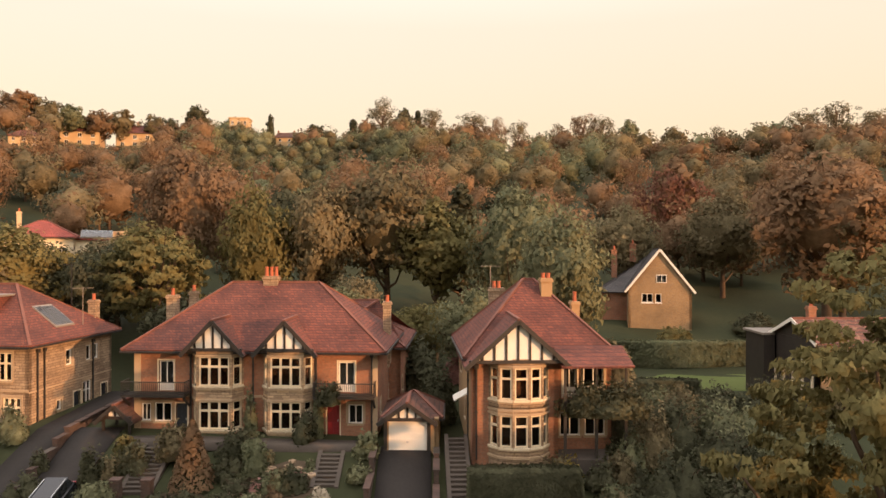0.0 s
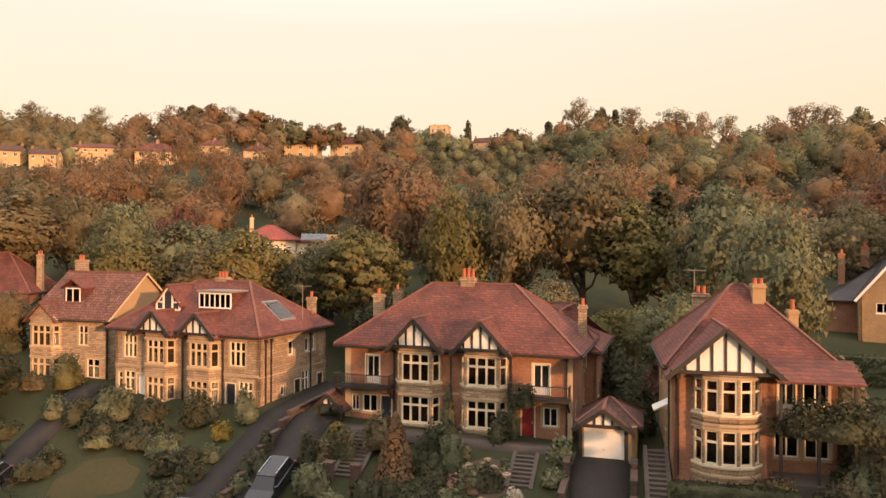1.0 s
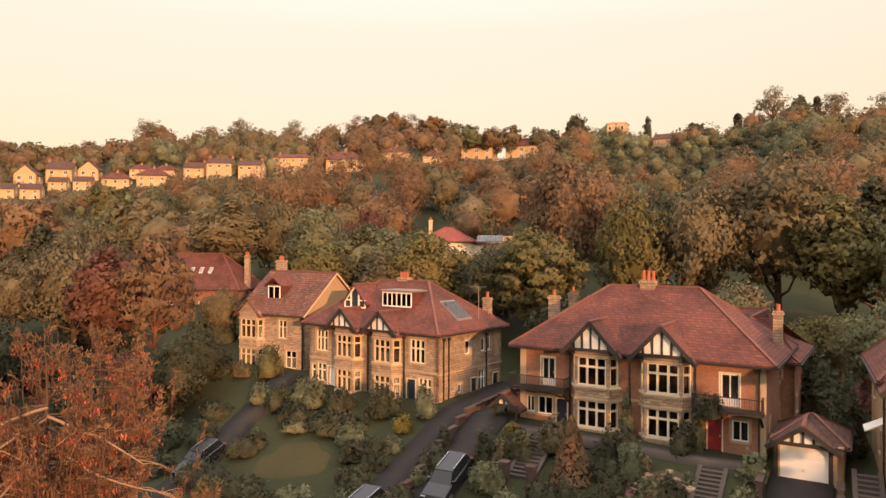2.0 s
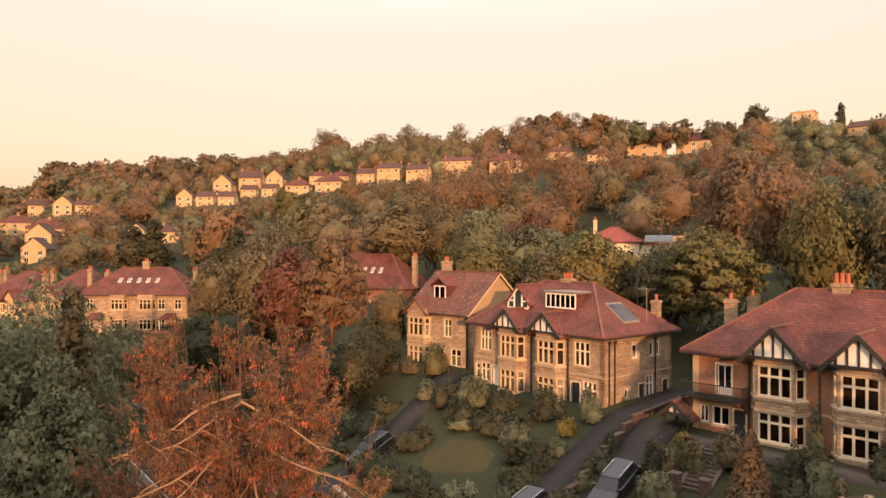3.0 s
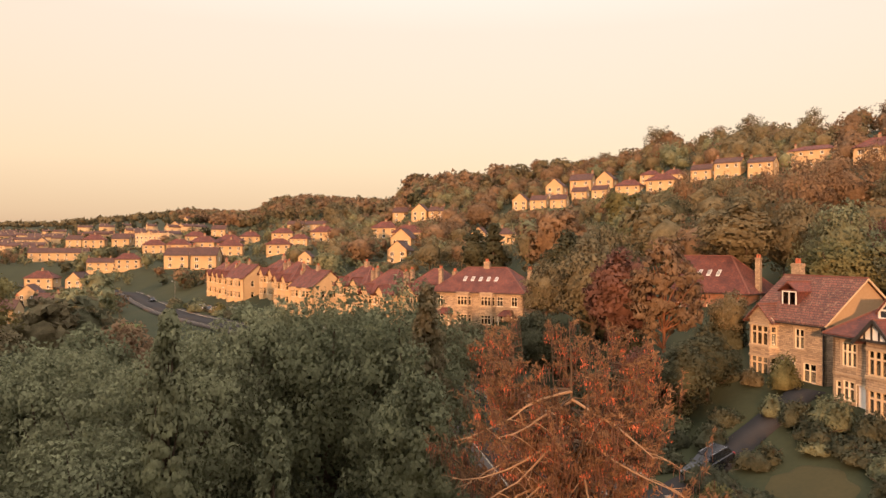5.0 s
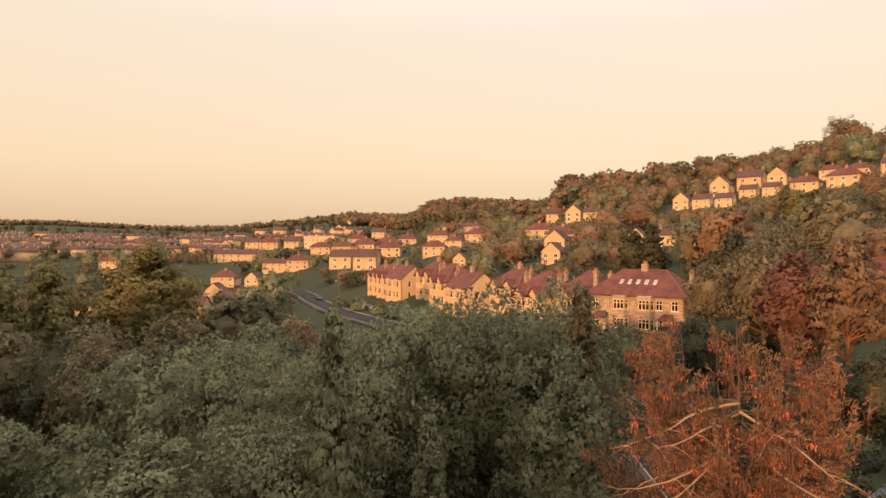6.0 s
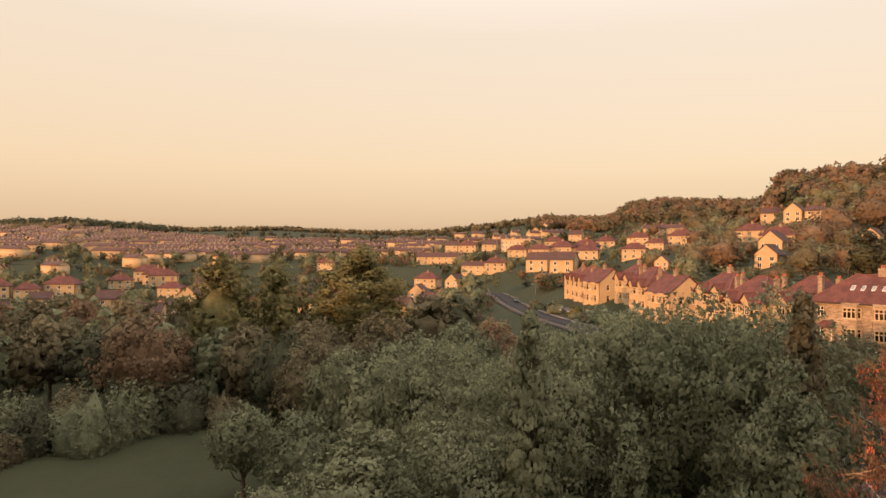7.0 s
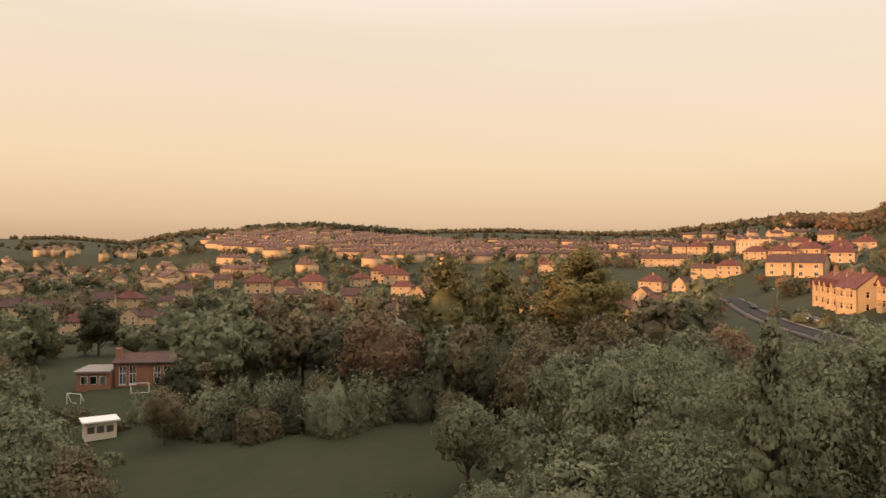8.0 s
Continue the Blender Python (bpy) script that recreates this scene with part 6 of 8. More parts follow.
def woods(name, spots, label, leafset, n_leaves=460, leaf=0.47, seed=3, low=8.0, high=14.0):
    """A far wood in one sheet of crowns and trunks for each leaf colour."""
    rs = np.random.default_rng(seed)
    for ci, (mat, share) in enumerate(leafset):
        protos = []
        for k in range(5):
            v, f, c, vn = crown_np(np.random.default_rng(100 + k + 10 * ci), 10, 3.7, 60 if n_leaves > 250 else 24, n_leaves, leaf, "round", 0.1, tri=True)
            tv, tf = trunk_np(np.random.default_rng(100 + k), 10, 3.7, c, 1 if n_leaves > 600 else 0, 0.022, 4 if n_leaves > 600 else 3)
            protos.append((v, f, tv, tf, vn))
        bands = np.cumsum([q for _, q in leafset])
        mine = [sp for i, sp in enumerate(spots) if leafset[int(np.searchsorted(bands, tone(i, *sp)))][0] == mat]
        if not mine:
            continue
        lv, tr, ln = [], [], []
        for x, y, dd, az in mine:
            v, f, tv, tf, vn = protos[rs.integers(5)]
            tall = rs.uniform(low, high) * (0.55 if scrub(az, dd) else 1.0)
            a, h = rs.uniform(0, 6.28), min(tall, max(room_below(x, y, dd, az), 2.0)) / 10
            wd = h * rs.uniform(0.95, 1.4) if h > 0.5 else rs.uniform(0.5, 0.75)
            ln.append(vn @ np.array([[math.cos(a), math.sin(a), 0], [-math.sin(a), math.cos(a), 0], [0, 0, 1]]))
            R = np.array([[math.cos(a) * wd, -math.sin(a) * wd, 0], [math.sin(a) * wd, math.cos(a) * wd, 0], [0, 0, h]])
            o = np.array([x, y, gz(x, y) - 0.3])
            lv.append((v @ R.T + o, f)), tr.append((tv @ R.T + o, tf))
        W = thing(name, label, "woods", Matrix(), kind="stuff")
        mesh_np("crowns", *join_np(lv), M[mat], W, normals=np.concatenate(ln))
        mesh_np("trunks", *join_np(tr), M["bark"], W)


MIX = [("L_brown", 0.46), ("L_olive", 0.26), ("L_green", 0.19), ("L_dark", 0.09)]
woods("hillside_woods", [q for q in hill if q[2] < 250], "mixed russet and green woods on the hillside", MIX, 1080, 0.265)
woods("upper_woods", [q for q in hill if q[2] >= 250], "russet and green woods up to the skyline", MIX, 330, 0.46, 13, 7.5, 14)

# the bank of low green bushes, and undergrowth below the hillside houses
r4 = np.random.default_rng(61)
low = []
while len(low) < 520:
    az, d = (r4.uniform(2.5, 20.5), math.sqrt(r4.uniform(150 ** 2, 325 ** 2))) if len(low) < 330 else (r4.uniform(20, 74), math.sqrt(r4.uniform(225 ** 2, 400 ** 2)))
    x, y = polar(az, d)
    if d > np.interp(az, SKY_AZ, SKY_R) - 6 or any((x - p) ** 2 + (y - q) ** 2 < 3.0 ** 2 for p, q, *_ in low) or any(abs(az - a) * d * 0.0175 < 7.5 and -9 < q - d < 2 for a, q, *_ in HILL_HOUSES):
        continue
    low.append((x, y, d, az))
woods("hillside_scrub", low, "dense low green bushes on the open hillside bank", [("L_olive", 0.35), ("L_green", 0.3), ("L_dark", 0.35)], 300, 0.5, 17, 4.5, 9.0)

# single trees that stand up along the skyline: bearing, height, leaves, form, breadth
SKYLINE = [
    (-32.0, 15, "olive", "airy", 1.0), (-29.6, 18, "olive", "airy", 1.1), (-27.4, 16, "olive", "airy", 1.1), (-21.6, 14, "olive", "airy", 1.0), (-18.4, 15, "olive", "round", 1.0), (-15.0, 16, "green", "round", 0.8), (-12.8, 18, "olive", "airy", 0.9), (-11.4, 19, "brown", "airy", 0.9), (-9.4, 15, "olive", "airy", 0.9), (-6.2, 17, "olive", "airy", 0.8),
    (-4.4, 17, "brown", "airy", 0.9), (-2.4, 18.5, "olive", "airy", 1.0), (0.9, 16.5, "olive", "airy", 0.9), (2.1, 15, "dark", "cone", 0.8), (3.2, 15, "dark", "round", 0.7), (5.0, 19.5, "olive", "airy", 0.9), (7.4, 14, "dark", "cone", 1.0), (10.4, 12, "dark", "round", 0.9), (14.0, 14.5, "dark", "tall", 0.5), (19.6, 15.5, "dark", "round", 0.85), (21.4, 11, "dark", "round", 0.9),
    (22.6, 14, "olive", "round", 1.0), (24.8, 16.5, "olive", "round", 1.0), (26.4, 16, "brown", "round", 1.1), (28.2, 17, "green", "round", 1.0), (29.8, 17, "olive", "round", 1.1), (31.4, 17.5, "brown", "round", 1.1), (34.4, 16.5, "brown", "round", 1.1), (36.0, 16, "olive", "round", 1.1), (33.0, 16, "olive", "airy", 1.1), (37.5, 15, "brown", "airy", 1.1), (42.6, 17, "olive", "airy", 1.0), (46.8, 16.5, "olive", "airy", 1.0), (49.0, 13, "brown", "airy", 1.0), (53.5, 20, "olive", "airy", 1.15), (52.6, 15, "brown", "round", 1.0), (57.5, 14, "olive", "airy", 1.0), (63.0, 14, "brown", "round", 1.0), (69.0, 13, "olive", "round", 1.1), (72.8, 14, "olive", "round", 1.2)]
for az, hh, kind, form, wide in SKYLINE:
    plant(az, np.interp(az, SKY_AZ, SKY_R) - 6, hh, kind, form, wide, 5 if form == "airy" else 1, "on the skyline of the hill")
# half-bare trees with pale trunks on the russet slope
for az, d, hh, kind in ((43.4, 150, 17, "brown"), (41.6, 165, 16, "brown"), (45.6, 172, 15, "brown"), (38.6, 180, 15, "brown"), (34.0, 170, 16, "brown"), (33.2, 150, 13, "brown"), (30.4, 190, 15, "brown"), (26.4, 150, 13, "brown"), (48.6, 190, 14, "olive"), (36.4, 215, 14, "brown"), (22.4, 200, 14, "brown"), (20.6, 175, 13, "brown"),
                        (-8.6, 200, 13, "brown"), (-15.4, 180, 14, "brown"), (-19.4, 131, 15, "red"), (-17.6, 129, 16, "red"), (0.6, 190, 13, "brown"), (2.4, 118, 17, "brown"), (-22.0, 190, 14, "brown"), (-26.0, 170, 14, "brown"), (51.4, 230, 14, "brown"), (57.0, 260, 13, "brown")):
    plant(az, d, hh, kind, "airy", 0.8, 5, "with a pale bare trunk on the hillside")
# tall unseen trees, added behind the drone to keep the evening sun off the near wood and the meadow
for i in range(34):
    p = 92 - i * 6.2
    deep = 50 + 9 * math.sin(i * 2.4)
    x, y = 0.777 * deep + 0.629 * p, -0.629 * deep + 0.777 * p
    up = (17.5 if p > -10 else 28.5 if p > -66 else 25.0) + 1.5 * math.sin(i * 1.7)
    tree(x, y, up - gz(x, y), proto("tall", "L_green", i % 3, 60, 1300, 0.5, 2.2, 0.1, limbs=8), "tall unseen green tree added behind the drone for shade", spin=i * 70.0, wide=17 / (up - gz(x, y)) * 1.7)

# trees between the drone and the road
NEAR = [
    (-33.8, 27, 18.8, "yellow", "layer", 0.76, 4),
    (74.0, 47, 17.2, "green", "round", 0.85, 3), (80.0, 49, 17.2, "green", "round", 0.85, 3), (86.5, 50, 17.0, "green", "round", 0.8, 3), (77, 57, 15.5, "green", "round", 0.8, 2), (84, 60, 16, "green", "round", 0.8, 2),
    (92.3, 38, 18.6, "green", "cone", 0.6, 3), (84.5, 32, 13.4, "green", "cone", 0.6, 3), (91.0, 46, 15.4, "green", "round", 0.85, 3), (96.5, 50, 14.8, "green", "round", 0.9, 3), (72.0, 42, 17.6, "olive", "cone", 0.62, 3), (73.0, 38, 14.2, "green", "tall", 0.8, 3),
    (100.0, 56, 16.2, "green", "round", 0.85, 3), (106.0, 40, 13.0, "green", "tall", 1.3, 3), (104.0, 62, 14.5, "green", "round", 0.9, 2), (110.5, 60, 10.5, "green", "round", 1.0, 2), (115.5, 72, 9.5, "green", "round", 1.0, 2), (97.5, 40, 12.6, "green", "round", 1.0, 3), (112.0, 42, 10.5, "green", "round", 0.95, 3), (90, 30, 10, "green", "round", 0.9, 3), (100, 30, 9.5, "green", "round", 0.9, 2),
    (106.3, 130, 24.5, "yellow", "tall", 1.5, 3), (113.0, 128, 21.5, "yellow", "tall", 1.1, 2), (117.3, 122, 23, "yellow", "tall", 1.15, 2), (110, 110, 13.5, "olive", "round", 1.0, 2), (104.5, 100, 14, "olive", "round", 1.0, 2), (122.6, 110, 15.5, "brown", "round", 1.1, 2),
]
for az, d, hh, kind, form, wide, det in NEAR:
    plant(az, d, hh, kind, form, wide, det, "between the meadow and the road", base=0.12)

# ---------------- trees over the valley floor, town and far hills ----------------
def scatter(seed, count, az0, az1, d0, d1, gap, keep):
    rs, out = np.random.default_rng(seed), []
    tries = 0
    while len(out) < count and tries < count * 30:
        tries += 1
        az, d = rs.uniform(az0, az1), math.sqrt(rs.uniform(d0 ** 2, d1 ** 2))
        x, y = polar(az, d)
        if any((x - p) ** 2 + (y - q) ** 2 < gap * gap for p, q, *_ in out[-160:]) or not keep(x, y, az, d):
            continue
        out.append((x, y, d, az))
    return out


def off_houses(x, y, az, d):
    s = road_coords(np.array([x]), np.array([y]))[0][0]
    if abs(s) < 10 or (0 < s < 46 and -260 < x < -95):
        return False
    if 30 < s < 60 and -90 < x:
        return False
    return all(abs(az - a) * d * 0.0175 > 9 or not -22 < q - d < 10 and abs(q - d) > 4 for a, q, *_ in (*HILL_HOUSES, *TOWN_NEAR))


woods("valley_trees", scatter(21, 400, 70, 152, 215, 620, 5.5, off_houses), "trees among the houses of the valley", [("L_olive", 0.35), ("L_green", 0.4), ("L_brown", 0.15), ("L_dark", 0.1)], 280, 0.7, 5, 5, 10)
woods("garden_growth", scatter(31, 1400, 74, 152, 190, 760, 3.5, lambda x, y, az, d: abs(road_coords(np.array([x]), np.array([y]))[0][0]) > 8 and not (-260 < x < -95 and 0 < road_coords(np.array([x]), np.array([y]))[0][0] < 40) and not (138 < az < 150 and d < 215)),
      "hedges and small trees in the gardens between the houses", [("L_olive", 0.3), ("L_green", 0.3), ("L_brown", 0.15), ("L_dark", 0.25)], 90, 0.95, 15, 3.0, 7.5)
woods("town_trees", scatter(22, 800, 84, 152, 380, 1500, 8, lambda x, y, az, d: True), "dark trees between far terraces", [("L_olive", 0.4), ("L_dark", 0.6)], 80, 1.5, 6, 5, 10)
woods("hilltop_copse", scatter(25, 170, 121.5, 133.5, 1380, 1520, 8, lambda x, y, az, d: True), "dark copse on the hilltop above the terraces", [("L_dark", 1.0)], 80, 1.8, 7, 12, 21)
woods("valley_woods", scatter(26, 300, 97, 152, 128, 330, 5.5, lambda x, y, az, d: off_houses(x, y, az, d) and not (138.5 < az < 149 and d < 185)), "dark woods on the valley floor", [("L_dark", 0.15), ("L_olive", 0.35), ("L_green", 0.5)], 330, 0.75, 4, 8, 13)
woods("ridge_woods", scatter(23, 520, 48, 92, 470, 1250, 7, lambda x, y, az, d: d > np.interp(az, SKY_AZ, SKY_R) * 0.66 and d < np.interp(az, SKY_AZ, SKY_R) * 1.04), "woods along the falling ridge", [("L_olive", 0.45), ("L_brown", 0.42), ("L_dark", 0.13)], 150, 1.2, 8, 9, 15)
woods("far_hill_woods", scatter(24, 1100, 84, 152, 1150, 2500, 9, lambda x, y, az, d: 1.02 > d / np.interp(az, SKY_AZ, SKY_R) > 0.8), "hazy woods on the far hills", [("L_olive", 1.0)], 26, 3.6, 9, 9, 13)
# hedgerow trees round the meadow
MEADOW = [(148.6, 70, 12, "green"), (146.2, 63, 9.5, "olive"), (143.8, 57, 7.5, "dark"), (150.5, 80, 14, "green"), (139.4, 99, 7.5, "olive"), (150, 62, 11, "green"), (151.5, 95, 14, "olive"), (138.2, 110, 9, "dark"), (135.5, 118, 14, "green"), (133, 122, 13, "green"), (131, 125, 13, "olive"), (129, 128, 14, "olive"), (126.5, 122, 12, "dark"), (124.5, 128, 13, "olive"),
          (120, 122, 12, "green"), (117.5, 112, 12, "green"), (115, 105, 13, "olive"), (112.5, 98, 13, "dark"), (110, 85, 13, "olive"), (107.5, 80, 13, "green"), (134, 155, 14, "green"), (130, 160, 15, "olive"), (127, 165, 14, "brown"), (123.5, 160, 15, "olive"), (120, 165, 13, "olive"), (137, 112, 8.5, "olive"),
          (104, 75, 13.5, "dark"), (101.5, 82, 14, "green"), (98, 78, 15, "green"), (95, 84, 14, "brown"), (109, 150, 15, "green"), (100, 140, 14, "olive"), (144, 190, 13, "dark"), (148, 180, 14, "green"), (151, 130, 16, "green"), (116, 190, 13, "olive"), (136.5, 200, 13, "dark"), (132, 205, 12, "brown"), (128, 215, 13, "olive")]
for az, d, hh, kind in MEADOW:
    plant(az, d, hh, kind, "round", 0.95, 1 if d > 100 else 2, "at the edge of the meadow", base=0.06)


# ---------------- the browned spruce in front ----------------
def spruce(az, d, height):
    """A ragged old spruce: several leaders, drooping boughs with upturned tips, long hanging strands and cone clusters."""
    x, y = polar(az, d)
    T = thing("spruce_tree", "tall spruce with drooping browned twigs and orange-red cones", "tree", pose(x, y, gz(x, y) - 0.1))
    rs = np.random.default_rng(42)
    wood, bare, strands, tufts, cones = [], [], [], [], []
    ts = np.linspace(0, 1, 9)
    across, deep = np.array([math.cos(radians(az)), math.sin(radians(az))]), np.array([-math.sin(radians(az)), math.cos(radians(az))])
    at = lambda pts, u: np.array([np.interp(u, np.linspace(0, 1, len(pts)), pts[:, k]) for k in range(3)])
    stems = []
    for side, back, th in ((0.0, 0.0, 0.985), (-2.9, 0.4, 0.965), (-2.0, -0.9, 1.0), (-0.7, 1.6, 0.97), (1.5, -0.7, 0.98), (3.0, 0.5, 0.945), (0.7, -1.8, 0.95), (2.1, 1.7, 0.96), (-2.4, 1.9, 0.95)):
        k = np.clip((ts - 0.45) / 0.5, 0, 1) ** 0.6
        off = across * side + deep * back
        p = np.stack([off[0] * k + 0.1 * np.sin(ts * 9 + side), off[1] * k + 0.1 * np.cos(ts * 8 + back), ts * height * th], 1)
        stems.append((p, side, back))
        wood.append(tube_np(p, 0.27 * (1.04 - ts) if side == 0 else 0.085 * (1.1 - ts), 6))

    def limb(p0, a, L, sag, lift, naked, thick=1.0):
        q = np.linspace(0, 1, 8)
        pts = p0 + np.array([math.cos(a), math.sin(a), 0]) * (q * L)[:, None] + np.array([0, 0, 1]) * ((0.12 * q - sag * q ** 1.4 + lift * q ** 4) * L)[:, None]
        pts[1:] += np.cumsum(rs.normal(0, 0.02 * L, (7, 3)) * [1, 1, 0.5], 0)
        r = (0.015 + 0.011 * L) * thick * (1.08 - q)
        (bare if naked else wood).append(tube_np(pts[::1 if L > 1.2 else 2], r[::1 if L > 1.2 else 2], 5 if L > 1.2 else 3))
        return pts

    def dress(pts, L, full, droop):
        for u in rs.uniform(0.15, 1.0, max(2, int(7 * L * full))):
            strands.append((*(at(pts, u) + rs.normal(0, 0.05, 3)), droop * rs.uniform(0.35, 1.0) * (0.35 + 0.65 * math.sin(2.9 * u)), rs.uniform(0.010, 0.021)))
        for u in rs.uniform(0.3, 1.03, max(2, int(9 * L * full))):
            tufts.append(at(pts, u) + rs.normal(0, 0.05, 3))

    def bough(p0, a, L, cones_on=True):
        sag, lift = rs.uniform(0.3, 0.6), rs.uniform(0.45, 0.85)
        pts = limb(p0, a, L, sag, lift, False)
        dress(pts, L, 1.1, 0.55 + 0.22 * L)
        for k in range(int(2.6 * L) + 1):
            u = rs.uniform(0.25, 0.97)
            l2 = rs.uniform(0.3, 0.42) * (0.5 + 0.28 * L)
            tw = limb(at(pts, u), a + rs.choice([-1, 1]) * rs.uniform(0.6, 1.2), l2, rs.uniform(0.3, 0.7), rs.uniform(0.3, 0.9), False, 0.7)
            dress(tw, l2, 1.2, 0.75)
            if cones_on and rs.uniform() < 0.42:
                c = at(tw, rs.uniform(0.4, 1))
                for _ in range(rs.integers(5, 12)):
                    cones.append(c + rs.normal(0, 0.11, 3) * [1, 1, 0.5] - [0, 0, rs.uniform(0.02, 0.25)])

    for si, (st, side, back) in enumerate(stems):
        top = st[-1, 2]
        home = math.atan2(*(across * side + deep * back)[::-1]) if si else 0
        for j in range(24):
            down = 0.15 + 8.0 * (j / 24) ** 1.25
            p0 = at(st, np.interp(top - down, st[:, 2], ts))
            a = j * 2.4 + rs.normal(0, 0.3) if si == 0 else home + rs.normal(0, 1.25)
            L = (0.28 + 0.62 * min(down, 1.6) + 0.16 * max(0.0, down - 1.6)) * rs.uniform(0.75, 1.25)
            bough(p0, a, min(L, 2.9), down > 0.5)
    # the outer skirt of longer boughs, and the bare pale ones
    for j in range(40):
        down = rs.uniform(2.6, 9.5)
        a = j * 2.4 + rs.normal(0, 0.2)
        bough(at(stems[0][0], (height - down) / height), a, min(2.1 + 0.55 * down, 6.0) * rs.uniform(0.75, 1.08))
    for j in range(17):
        down = rs.uniform(2.8, 9.0)
        pts = limb(at(stems[0][0], (height - down) / height), radians(az) - 1.57 + rs.normal(0, 1.1), rs.uniform(4.4, 6.2), rs.uniform(0.3, 0.65), rs.uniform(0.1, 0.4), True, 0.8)
        for _ in range(8):
            l2 = rs.uniform(0.7, 1.8)
            tw = limb(at(pts, rs.uniform(0.25, 0.95)), rs.uniform(0, 6.283), l2, rs.uniform(0.6, 1.0), 0.2, True, 0.55)
            if rs.uniform() < 0.6:
                dress(tw, l2, 0.7, 0.8)
    mesh_np("trunk", *join_np(wood), M["bark"], T, True)
    tagged(mesh_np("bare_branchwork", *join_np(bare), M["twig"], T, True), "pale bare branches")

    def hanging(c, length, width, n):
        """Strands of n quads that hang from c and taper to their tips."""
        a = rs.uniform(0, 6.283, len(c))
        side = np.stack([np.cos(a), np.sin(a), 0 * a], 1)
        sway = rs.normal(0, 0.10, (len(c), 3)) * [1, 1, 0]
        q = np.linspace(0, 1, n + 1)[None, :, None]
        mid = c[:, None] + sway[:, None] * q * length[:, None, None] - np.array([0, 0, 1.0]) * q * length[:, None, None] + rs.normal(0, 0.012, (len(c), n + 1, 3))
        half = side[:, None] * (width[:, None, None] * (1.15 - 0.85 * q))
        v = np.stack([mid - half, mid + half], 2).reshape(-1, 3)
        k = (np.arange(len(c)) * 2 * (n + 1))[:, None] + np.arange(n)[None] * 2
        f = np.stack([k, k + 1, k + 3, k + 2], 2).reshape(-1, 4)
        return v, f

    S = np.array(strands)
    v, f = hanging(S[:, :3], S[:, 3], S[:, 4], 3)
    mesh_np("needles", v, f, M["L_spruce"], T)
    K = np.repeat(np.array(tufts), 3, axis=0)
    way = unit(unit(K * [1, 1, 0]) * 0.55 + [0, 0, 0.6] + rs.normal(0, 0.45, K.shape)) * rs.uniform(0.10, 0.24, (len(K), 1))
    flat = unit(np.cross(way, rs.normal(0, 1, K.shape))) * 0.022
    v = np.stack([K - flat, K + flat, K + way + flat * 0.5, K + way - flat * 0.5], 1).reshape(-1, 3)
    tagged(mesh_np("young_growth", v, np.arange(len(v)).reshape(-1, 4), M["L_shoot"], T), "brownish green shoots along the boughs", kind="stuff")
    C = np.array(cones)
    v, f = hanging(C, rs.uniform(0.07, 0.13, len(C)), np.full(len(C), 0.021), 1)
    tagged(mesh_np("cone_crop", v, f, M["L_cone"], T), "orange-red hanging cones", kind="stuff")


spruce(60.4, 28, 17.2)


